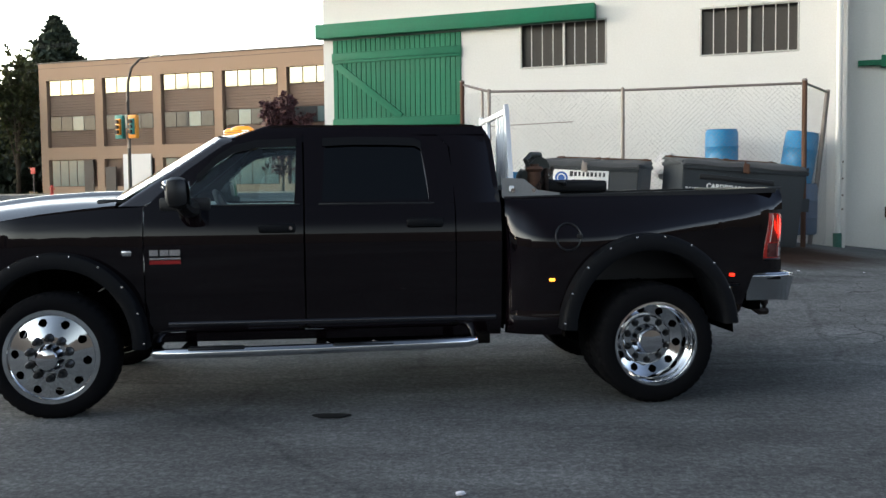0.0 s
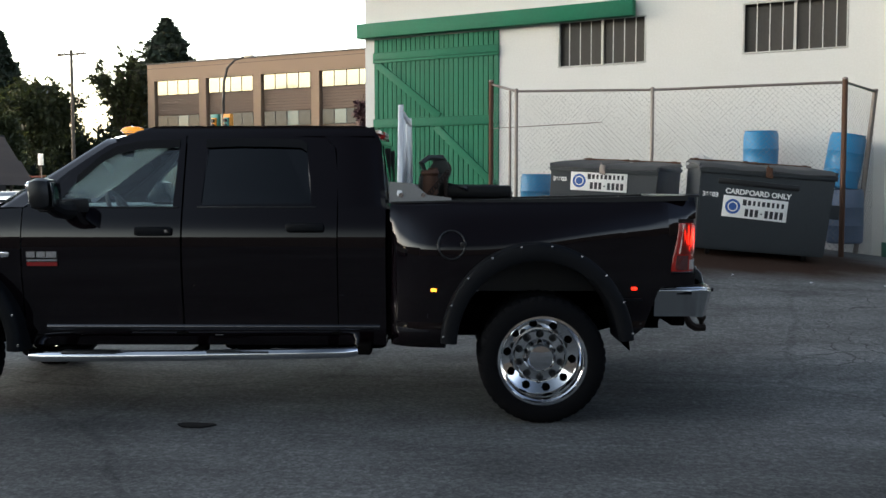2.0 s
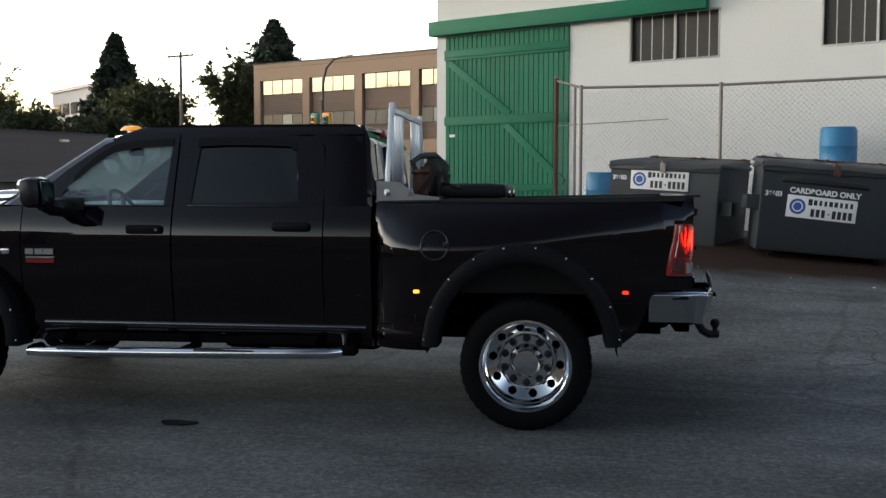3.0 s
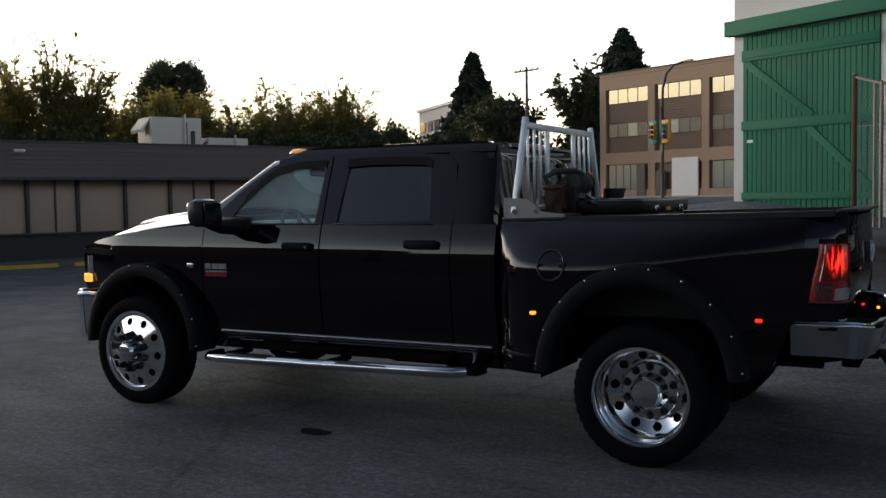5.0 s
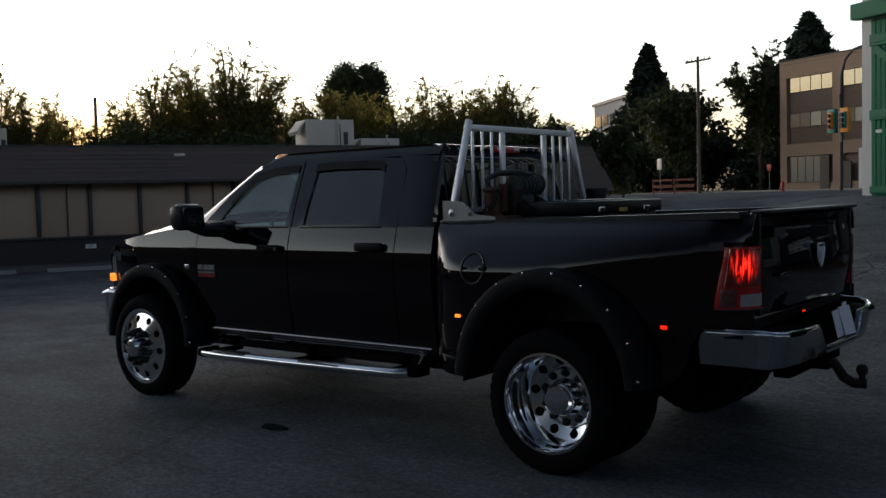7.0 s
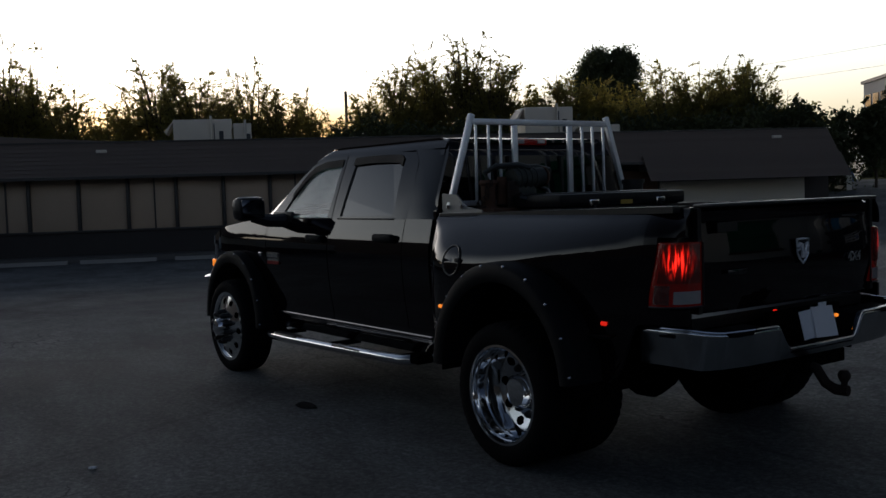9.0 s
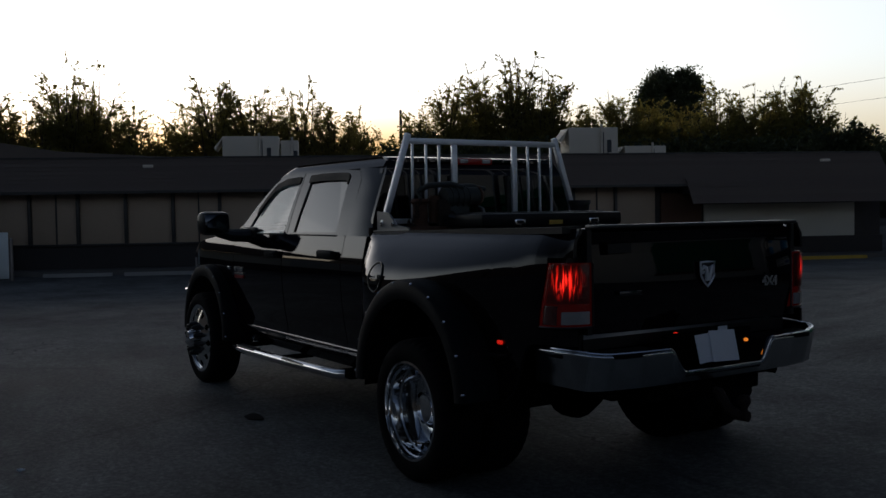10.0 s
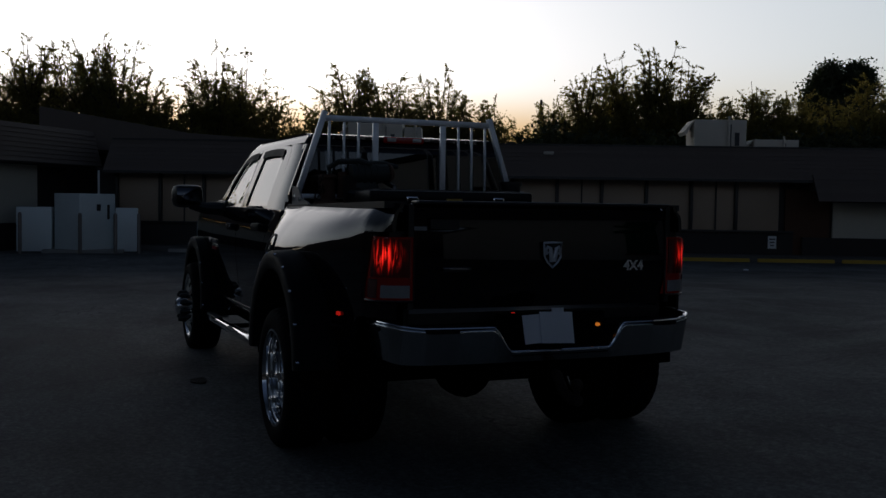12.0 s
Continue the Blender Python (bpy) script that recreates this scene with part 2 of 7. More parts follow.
    nt.links.new(ln.outputs["Value"], wob.inputs[2])
    dm = nt.nodes.new("ShaderNodeMapRange")
    dm.inputs["From Min"].default_value, dm.inputs["From Max"].default_value = 0.45, 0.85
    dm.inputs["To Min"].default_value, dm.inputs["To Max"].default_value = 0.92, 0.0
    nt.links.new(wob.outputs[0], dm.inputs["Value"])
    dirt = nt.nodes.new("ShaderNodeMix")
    dirt.data_type = "RGBA"
    dirt.inputs["B"].default_value = (0.034, 0.0155, 0.008, 1)
    nt.links.new(dm.outputs["Result"], dirt.inputs["Factor"])
    nt.links.new(out, dirt.inputs["A"])
    out = dirt.outputs["Result"]
    nt.links.new(out, b.inputs["Base Color"])
    bp = nt.nodes.new("ShaderNodeBump")
    bp.inputs["Strength"].default_value, bp.inputs["Distance"].default_value = 0.45, 0.007
    nt.links.new(grit.outputs["Fac"], bp.inputs["Height"])
    nt.links.new(bp.outputs["Normal"], b.inputs["Normal"])
    return m


M_PAINT = mat("black_plum_paint", (0.0045, 0.0026, 0.0036), 0.35, 0.0, 0.15, 0.8, 300, 0.0, coat=1.0)
M_PAINT.node_tree.nodes["Principled BSDF"].inputs["Specular IOR Level"].default_value = 0.0
M_CHROME = mat("chrome", (0.75, 0.76, 0.78), 0.06, 1.0, 0.06, 3, 60, 0.02, 0.001)
# chrome with the dark ground it mirrors put into its base colour
M_BUMPER = mat("darkened_chrome", (0.5, 0.52, 0.53), 0.16, 1.0, 0.1, 3, 60, 0.02, 0.001)
M_EMBLEM = mat("brushed_bright_emblem", (0.86, 0.87, 0.9), 0.38, 0.45, 0.08, 6, 90, 0.05)
M_BADGE = mat("dull_chrome_badge", (0.08, 0.08, 0.09), 0.3, 0.7, 0.1, 6, 90, 0.05)
M_ALU = mat("polished_aluminium", (0.78, 0.79, 0.8), 0.075, 1.0, 0.08, 4, 90, 0.0)
M_RACK = mat("brushed_aluminium", (0.86, 0.87, 0.88), 0.42, 0.6, 0.1, 5, 120, 0.08, 0.001)
M_PLATE = mat("dull_steel_plate", (0.3, 0.3, 0.3), 0.45, 0.7, 0.2, 6, 80, 0.15, 0.001)
M_RUBBER = mat("tyre_rubber", (0.006, 0.006, 0.0068), 0.85, 0, 0.3, 6, 80, 0.3, 0.002)
M_FLARE = mat("textured_black_plastic", (0.006, 0.0065, 0.008), 0.6, 0, 0.2, 6, 250, 0.3, 0.001)
M_FLARE.node_tree.nodes["Principled BSDF"].inputs["Specular IOR Level"].default_value = 0.12
M_RUBBER.node_tree.nodes["Principled BSDF"].inputs["Specular IOR Level"].default_value = 0.06
M_SILL = mat("dull_bright_trim", (0.1, 0.1, 0.11), 0.14, 1.0, 0.1, 4, 90, 0.03, 0.001)
M_BLACK = mat("black_trim", (0.006, 0.006, 0.007), 0.4, 0, 0.2, 6, 120, 0.08, 0.001)
M_UNDER = mat("dirty_underbody", (0.006, 0.0055, 0.005), 0.9, 0, 0.4, 5, 40, 0.3, 0.004)
M_UNDER.node_tree.nodes["Principled BSDF"].inputs["Specular IOR Level"].default_value = 0.0
M_CABIN = mat("grey_cabin_trim", (0.56, 0.63, 0.63), 0.75, 0, 0.12, 6, 90, 0.15, 0.002)
M_CABINDARK = mat("dark_cabin_trim", (0.06, 0.06, 0.064), 0.6, 0, 0.12, 6, 90, 0.15, 0.002)
M_GLASS = glass_mat("front_window_glass", (0.84, 0.92, 0.93))
M_SCREEN = glass_mat("dusty_windscreen_glass", (0.84, 0.92, 0.93), 0.0, 0.16)
M_GLASSD = glass_mat("privacy_glass", (0.05, 0.055, 0.06))
M_AMBER = mat("lit_amber_lens", (1.0, 0.26, 0.02), 0.2, 0, 0.05, 8, 60, 0.0, emit=0.2)
M_AMBERD = mat("amber_lens", (0.9, 0.34, 0.03), 0.15, 0, 0.1, 8, 60, 0.0, coat=1.0, emit=0.035)
M_REDLIT = mat("lit_red_lens", (1.0, 0.02, 0.006), 0.2, 0, 0.05, 30, 160, 0.2, emit=0.14)
M_RED = mat("red_lens", (0.2, 0.006, 0.004), 0.15, 0, 0.4, 14, 60, 0.5, 0.004, coat=0.4, emit=0.009)
M_REFLEX = mat("dark_red_reflector", (0.07, 0.003, 0.003), 0.25, 0, 0.3, 30, 220, 0.6, 0.003, coat=1.0)
M_CLEAR = mat("clear_lens", (0.4, 0.4, 0.4), 0.15, 0.3, 0.25, 25, 160, 0.3, 0.002, coat=1.0)
M_BADGERED = mat("red_badge", (0.25, 0.01, 0.01), 0.3, 0, 0.1)
M_HEAD = mat("headlight_reflector", (0.6, 0.6, 0.62), 0.15, 0.7, 0.25, 25, 160, 0.3, 0.002, coat=1.0)
M_BADGE = mat("chrome_badge", (0.7, 0.7, 0.72), 0.2, 0.9, 0.1)
M_PAPER = mat("white_paper", (0.86, 0.87, 0.9), 0.8, 0, 0.06, 3, 60, 0.1)
M_RUST = mat("rusty_iron", (0.10, 0.05, 0.03), 0.8, 0.3, 0.45, 9, 60, 0.4, 0.004)
M_DARKRUST = mat("dark_rust", (0.025, 0.015, 0.010), 0.85, 0.1, 0.4, 9, 60, 0.4, 0.004)
M_CAST = mat("grimy_cast_iron", (0.05, 0.055, 0.05), 0.6, 0.4, 0.4, 9, 60, 0.4, 0.004)
M_TOOLBOX = mat("black_toolbox", (0.01, 0.01, 0.011), 0.4, 0.0, 0.2, 5, 90, 0.1, 0.001)
M_TOOLBOX.node_tree.nodes["Principled BSDF"].inputs["Specular IOR Level"].default_value = 0.2
M_GOLD = mat("gold_print", (0.6, 0.4, 0.08), 0.4, 0.3, 0.1)

M_ASPHALT = asphalt_mat()
M_ASPHALT.node_tree.nodes["Principled BSDF"].inputs["Specular IOR Level"].default_value = 0.08
M_WHITE = mat("white_painted_wall", (0.69, 0.69, 0.67), 0.75, 0, 0.09, 0.5, 30, 0.15, 0.003, tint=(0.61, 0.61, 0.58))
M_GREEN = mat("green_painted_boards", (0.003, 0.145, 0.07), 0.7, 0, 0.2, 1.2, 25, 0.25, 0.004, tint=(0.003, 0.11, 0.054), rnd=0.25)
M_BARS = mat("white_iron_bars", (0.5, 0.5, 0.47), 0.55, 0.1, 0.15)
M_DARKGLASS = mat("dusty_window_glass", (0.05, 0.045, 0.04), 0.35, 0, 0.3, 1.5, 20, 0.0)
M_DARKGLASS.node_tree.nodes["Principled BSDF"].inputs["Specular IOR Level"].default_value = 0.2
M_GALV = mat("galvanised_steel", (0.28, 0.27, 0.26), 0.55, 0.7, 0.25, 6, 50, 0.2, 0.002, tint=(0.2, 0.13, 0.09))
M_WIRE = mat("chain_link_wire", (0.2, 0.2, 0.2), 0.5, 0.6, 0.2, 4, 40, 0.0)
M_DUMP = mat("dark_grey_steel", (0.024, 0.030, 0.036), 0.5, 0.1, 0.3, 2.5, 30, 0.3, 0.004)
M_LID = mat("grey_plastic_lid", (0.045, 0.048, 0.05), 0.6, 0, 0.25, 3, 30, 0.25, 0.004)
M_BLUE = mat("blue_plastic", (0.02, 0.21, 0.43), 0.4, 0, 0.15, 3, 30, 0.12, 0.003)
M_SIGN = mat("white_sign", (0.8, 0.8, 0.78), 0.5, 0, 0.08, 4, 40, 0.05)
M_INK = mat("black_print", (0.02, 0.02, 0.025), 0.5, 0, 0.1)
M_BLUEINK = mat("blue_print", (0.03, 0.1, 0.35), 0.5, 0, 0.1)
M_PIPE = mat("white_pipe", (0.65, 0.65, 0.62), 0.5, 0, 0.12)
M_PIPEG = mat("green_pipe_foot", (0.03, 0.12, 0.09), 0.5, 0, 0.2)
M_TAN = mat("tan_concrete", (0.33, 0.23, 0.16), 0.85, 0, 0.12, 0.4, 12, 0.3, 0.006)
M_BROWNPANEL = mat("brown_ribbed_panel", (0.17, 0.115, 0.085), 0.7, 0, 0.15, 0.5, 12, 0.2, 0.006)
# cream metallic base stands in for the bright sky mirrored in the glass
M_WINLIT = mat("window_glass_sky_in_colour", (0.27, 0.25, 0.185), 0.08, 0.85, 0.12, 0.6, 4, 0.0)
M_WINDIM = mat("office_window_glass", (0.05, 0.055, 0.06), 0.1, 0, 0.5, 0.7, 3, 0.0, coat=0.3)
M_WINDIM.node_tree.nodes["Principled BSDF"].inputs["Specular IOR Level"].default_value = 0.2
M_WINTEAL = mat("shopfront_glass", (0.1, 0.16, 0.17), 0.1, 0, 0.25, 0.6, 3, 0.0, coat=0.4)
M_FRAME = mat("dark_frame", (0.04, 0.036, 0.033), 0.5, 0.2, 0.2)
M_ROLLDOOR = mat("white_roller_door", (0.7, 0.7, 0.7), 0.5, 0, 0.08)
M_SIDING = mat("dark_brown_roof_siding", (0.125, 0.098, 0.082), 0.75, 0, 0.25, 0.6, 20, 0.3, 0.006, rnd=0.3)
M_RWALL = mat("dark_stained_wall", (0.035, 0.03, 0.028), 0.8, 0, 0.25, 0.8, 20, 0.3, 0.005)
M_RPANEL = mat("covered_window_panel", (0.36, 0.27, 0.19), 0.5, 0, 0.15, 0.7, 20, 0.08, 0.003, rnd=0.5)
M_CREAM = mat("cream_wall", (0.55, 0.52, 0.44), 0.75, 0, 0.12, 0.6, 20, 0.15, 0.004)
M_HVAC = mat("hvac_sheet_metal", (0.62, 0.56, 0.47), 0.6, 0.0, 0.12, 1.5, 30, 0.08, 0.003)
M_CONC = mat("kerb_concrete", (0.3, 0.29, 0.27), 0.9, 0, 0.25, 2, 40, 0.4, 0.006)
M_WALK = mat("dirty_walkway_concrete", (0.11, 0.105, 0.1), 0.9, 0, 0.25, 2, 40, 0.4, 0.006)
M_YELLOW = mat("worn_yellow_paint", (0.5, 0.33, 0.03), 0.7, 0, 0.35, 3, 30, 0.2, 0.004)
M_CABINET = mat("pale_green_cabinet", (0.74, 0.79, 0.78), 0.5, 0.1, 0.15, 1.5, 30, 0.08, 0.003)
M_GREYBLUE = mat("faded_grey_blue_plastic", (0.09, 0.13, 0.2), 0.5, 0, 0.2, 3, 30, 0.12, 0.003)
M_BAG = mat("white_plastic_bag", (0.6, 0.6, 0.6), 0.45, 0, 0.1, 6, 25, 0.6, 0.01)
M_STAIN = mat("oil_stain", (0.018, 0.018, 0.018), 0.6, 0, 0.3, 6, 60, 0.2)
M_STAIN.node_tree.nodes["Principled BSDF"].inputs["Specular IOR Level"].default_value = 0.02
M_BARK = mat("bark", (0.06, 0.045, 0.032), 0.95, 0, 0.35, 3, 25, 0.6, 0.02)
M_POLE = mat("weathered_pole", (0.16, 0.13, 0.1), 0.9, 0, 0.25, 2, 25, 0.4, 0.01)
M_LEAF = mat("dark_leaves", (0.045, 0.055, 0.02), 0.6, 0, 0.45, 0.4, 6, 0.0)
M_LEAF2 = mat("willow_leaves", (0.085, 0.088, 0.028), 0.6, 0, 0.45, 0.4, 6, 0.0)
M_FIR = mat("fir_needles", (0.022, 0.036, 0.018), 0.7, 0, 0.4, 0.6, 8, 0.0)
M_REDLEAF = mat("purple_leaves", (0.06, 0.02, 0.025), 0.6, 0, 0.4, 0.6, 8, 0.0)
M_GRASS = mat("verge_grass", (0.06, 0.07, 0.025), 0.9, 0, 0.4, 0.8, 30, 0.5, 0.02)
M_TEAL = mat("teal_signal_housing", (0.03, 0.22, 0.2), 0.5)
M_SIGYEL = mat("yellow_signal_housing", (0.75, 0.3, 0.02), 0.5)
M_ORANGE = mat("orange_barrier", (0.19, 0.042, 0.02), 0.7)
M_HYDRANT = mat("red_hydrant", (0.45, 0.03, 0.02), 0.5)
M_GREYWALL = mat("pale_grey_cladding", (0.35, 0.35, 0.36), 0.8, 0, 0.12, 0.3, 8, 0.1)



def let_light_through(m, col, f):
    """Leaves pass some light on."""
    nt = m.node_tree
    out = nt.nodes["Material Output"]
    mx, tl = nt.nodes.new("ShaderNodeMixShader"), nt.nodes.new("ShaderNodeBsdfTranslucent")
    tl.inputs["Color"].default_value = (*col, 1)
    mx.inputs[0].default_value = f
    nt.links.new(nt.nodes["Principled BSDF"].outputs[0], mx.inputs[1])
    nt.links.new(tl.outputs[0], mx.inputs[2])
    nt.links.new(mx.outputs[0], out.inputs[0])


def lamp_glow(name):
    """Red lens with streaks of light round a bulb in its middle."""
    m = mat(name, (0.12, 0.005, 0.003), 0.15, 0, 0.3, 14, 60, 0.3, 0.003, coat=1.0)
    nt = m.node_tree
    b = nt.nodes["Principled BSDF"]
    tc, mp, gr, nz = (nt.nodes.new(k) for k in ("ShaderNodeTexCoord", "ShaderNodeMapping", "ShaderNodeTexGradient", "ShaderNodeTexNoise"))
    gr.gradient_type = "SPHERICAL"
    mp.inputs["Location"].default_value = (-0.75, -0.75, -0.84)
    mp.inputs["Scale"].default_value = (1.5, 1.5, 1.5)
    nt.links.new(tc.outputs["Generated"], mp.inputs["Vector"])
    nt.links.new(mp.outputs["Vector"], gr.inputs["Vector"])
    st = nt.nodes.new("ShaderNodeMapping")
    st.inputs["Scale"].default_value = (50, 66, 8)
    nt.links.new(tc.outputs["Object"], st.inputs["Vector"])
    nt.links.new(st.outputs["Vector"], nz.inputs["Vector"])
    nz.inputs["Scale"].default_value, nz.inputs["Detail"].default_value, nz.inputs["Distortion"].default_value = 1.0, 3.0, 0.8
    cut = nt.nodes.new("ShaderNodeMapRange")
    cut.inputs["From Min"].default_value, cut.inputs["From Max"].default_value = 0.5, 0.76
    cut.inputs["To Min"].default_value, cut.inputs["To Max"].default_value = 0.1, 7.0
    nt.links.new(nz.outputs["Fac"], cut.inputs["Value"])
    sq, mu = nt.nodes.new("ShaderNodeMath"), nt.nodes.new("ShaderNodeMath")
    sq.operation, sq.inputs[1].default_value = "POWER", 2.6
    mu.operation = "MULTIPLY"
    nt.links.new(gr.outputs["Fac"], sq.inputs[0])
    nt.links.new(sq.outputs[0], mu.inputs[0])
    nt.links.new(cut.outputs["Result"], mu.inputs[1])
    b.inputs["Emission Color"].default_value = (1.0, 0.014, 0.004, 1)
    nt.links.new(mu.outputs[0], b.inputs["Emission Strength"])
    return m


M_GLOW = lamp_glow("lit_tail_lens")
let_light_through(M_LEAF, (0.07, 0.085, 0.02), 0.3)
let_light_through(M_LEAF2, (0.42, 0.35, 0.08), 0.6)


# ---- mesh helpers ----
def part(name, bm, material, parent=None, label="", smooth=35, m=None):
    """Links a bmesh as one mesh object, under a thing or a part where one is given."""
    me = bpy.data.meshes.new(name)
    bmesh.ops.recalc_face_normals(bm, faces=bm.faces[:])
    bm.to_mesh(me)
    bm.free()
    me.materials.append(material)
    if smooth:
        me.shade_smooth()
        me.set_sharp_from_angle(angle=radians(smooth))
    ob = new(name, me)
    if parent:
        ob.parent = parent
    if m is not None:
        ob.matrix_basis = m
    if label:
        ob["label"] = label
    return ob


def thing(name, label, category, m=None, group="", kind=""):
    ob = tagged(new(name), label, category, group, kind)
    if m is not None:
        ob.matrix_basis = m
    return ob


def nb():
    return bmesh.new()


def box(bm, c, s, m=None, bevel=0.0):
    r = bmesh.ops.create_cube(bm, size=1, matrix=(m or Matrix()) @ Matrix.Translation(c) @ Matrix.Diagonal((*s, 1)))
    if bevel:
        vs = set(r["verts"])
        es = [e for e in bm.edges if e.verts[0] in vs and e.verts[1] in vs]
        bmesh.ops.bevel(bm, geom=es, offset=bevel, segments=2, affect="EDGES", profile=0.5)
    return bm


def rod(bm, a, b, r, r2=None, seg=10, caps=True):
    a, b = Vector(a), Vector(b)
    d = b - a
    q = d.to_track_quat("Z", "Y").to_matrix().to_4x4()
    bmesh.ops.create_cone(bm, cap_ends=caps, segments=seg, radius1=r, radius2=r if r2 is None else r2, depth=d.length, matrix=Matrix.Translation((a + b) / 2) @ q)
    return bm


def tube(bm, pts, r, seg=10):
    """A round tube along points."""
    pts = [Vector(p) for p in pts]
    rings = []
    up = Vector((0, 0, 1))
    for i, p in enumerate(pts):
        d = (pts[min(i + 1, len(pts) - 1)] - pts[max(i - 1, 0)]).normalized()
        s = d.cross(up)
        s = s.normalized() if s.length > 1e-4 else Vector((1, 0, 0))
        t = s.cross(d)
        rr = r(i / (len(pts) - 1)) if callable(r) else r
        rings.append([bm.verts.new(p + rr * (math.cos(a) * s + math.sin(a) * t)) for a in [2 * math.pi * k / seg for k in range(seg)]])
    for u, v in zip(rings, rings[1:]):
        for k in range(seg):
            bm.faces.new((u[k], u[(k + 1) % seg], v[(k + 1) % seg], v[k]))
    bm.faces.new(rings[0][::-1])
    bm.faces.new(rings[-1])
    return bm


def lathe(bm, prof, m=None, seg=32, closed=False):
    """Turns a profile of (radius, height) about the local z axis."""
    m = m or Matrix()
    rings = []
    for r, h in prof:
        if r < 1e-5:
            rings.append([bm.verts.new(m @ Vector((0, 0, h)))])
        else:
            rings.append([bm.verts.new(m @ Vector((r * math.cos(2 * math.pi * k / seg), r * math.sin(2 * math.pi * k / seg), h))) for k in range(seg)])
    pairs = list(zip(rings, rings[1:])) + ([(rings[-1], rings[0])] if closed else [])
    for u, v in pairs:
        for k in range(seg):
            k2 = (k + 1) % seg
            if len(u) == 1 and len(v) > 1:
                bm.faces.new((u[0], v[k], v[k2]))
            elif len(v) == 1 and len(u) > 1:
                bm.faces.new((u[k], u[k2], v[0]))
            elif len(u) > 1:
                bm.faces.new((u[k], u[k2], v[k2], v[k]))
    return bm


def prism(bm, poly, h, m=None):
    """Pushes a flat outline (x, y) from z=0 to h."""
    m = m or Matrix()
    a = [bm.verts.new(m @ Vector((x, y, 0))) for x, y in poly]
    b = [bm.verts.new(m @ Vector((x, y, h))) for x, y in poly]
    bm.faces.new(a[::-1])
    bm.faces.new(b)
    n = len(poly)
    for i in range(n):
        bm.faces.new((a[i], a[(i + 1) % n], b[(i + 1) % n], b[i]))
    return bm


def shell(bm, fn, nu, nv, back):
    """A sheet fn(u, v), u and v from 0 to 1, thickened by the vector back."""
    back = Vector(back)
    g = [[Vector(fn(i / nu, j / nv)) for j in range(nv + 1)] for i in range(nu + 1)]
    f = [[bm.verts.new(p) for p in row] for row in g]
    k = [[bm.verts.new(p + back) for p in row] for row in g]
    for i in range(nu):
        for j in range(nv):
            bm.faces.new((f[i][j], f[i + 1][j], f[i + 1][j + 1], f[i][j + 1]))
            bm.faces.new((k[i][j], k[i][j + 1], k[i + 1][j + 1], k[i + 1][j]))
    for i in range(nu):
        for j in (0, nv):
            bm.faces.new((f[i][j], f[i + 1][j], k[i + 1][j], k[i][j]))
    for j in range(nv):
        for i in (0, nu):
            bm.faces.new((f[i][j], f[i][j + 1], k[i][j + 1], k[i][j]))
    return bm


def lerp(table, x):
    """Straight-line reading of a small table of (x, value)."""
    return float(np.interp(x, [t[0] for t in table], [t[1] for t in table]))


def smooth(a, b, x):
    t = min(1, max(0, (x - a) / (b - a)))
    return t * t * (3 - 2 * t)


def words(name, text, size, m, material, parent, label="", depth=0.002):
    cu = bpy.data.curves.new(name, "FONT")
    cu.body, cu.size, cu.align_x, cu.align_y, cu.extrude = text, size, "CENTER", "CENTER", depth
    cu.offset = size * 0.04
    ob = new(name, cu)
    me = bpy.data.meshes.new_from_object(ob)
    bpy.data.objects.remove(ob)
    me.materials.append(material)
    ob = new(name, me)
    ob.parent = parent
    ob.matrix_basis = m
    if label:
        ob["label"] = label
    return ob


# ---- ground ----
WALL_A = Vector((-3.1, 21.09, 0))          # left end of the white wall's face
WALL_TURN = -20.0                           # its run, degrees from +x


def ground_z(x, y):
    """The lot falls towards the low building and climbs to the white one and to the street."""
    away = (21.09 - y) * 0.94 - (x + 3.1) * 0.342       # distance from the white wall's face
    bank = min(1.6, max(0.15, 0.72 - 0.105 * x + 0.02 * y)) * smooth(11.5, 1.6, away)
    k = 0.9 * max(0.0, away - 2.0)
    bank *= smooth(-8.0 + k, -2.6 + k, x)
    bank *= 1 - smooth(24, 40, y)
    street = 1.35 * smooth(38, 56, y)
    lot = -0.45 * smooth(3.0, 22.0, -x) * (1 - smooth(36, 50, y))
    return bank + street + lot


bm = nb()
xs = [-600, -300, -150, -100, -70] + [-60 + 2.0 * i for i in range(21)] + [-19 + 0.75 * i for i in range(48)] + [18, 22, 30, 50, 100, 300, 600]
ys = [-400, -150, -60, -25, -12] + [-6 + 0.75 * i for i in range(48)] + [31 + 2.0 * i for i in range(20)] + [75, 90, 120, 200, 400, 900]
vs = [[bm.verts.new((x, y, ground_z(x, y) + (0.006 * noise.noise((x * 0.5, y * 0.5, 0)) if abs(x) < 20 else 0))) for y in ys] for x in xs]
for i in range(len(xs) - 1):
    for j in range(len(ys) - 1):
        bm.faces.new((vs[i][j], vs[i + 1][j], vs[i + 1][j + 1], vs[i][j + 1]))
ground = tagged(part("ground", bm, M_ASPHALT, smooth=180), "worn grey asphalt parking lot sloping up to the street", "ground", kind="structure")

# unseen east wall's colour, near-black so the tailgate mirrors only darkness
M_EAST = mat("dark_unseen_wall", (0.04, 0.037, 0.035), 0.9, 0, 0.2, 0.5, 14, 0.3, 0.006)
M_SOUTH = mat("brown_unseen_wall", (0.14, 0.12, 0.108), 0.9, 0, 0.2, 0.5, 14, 0.3, 0.006)
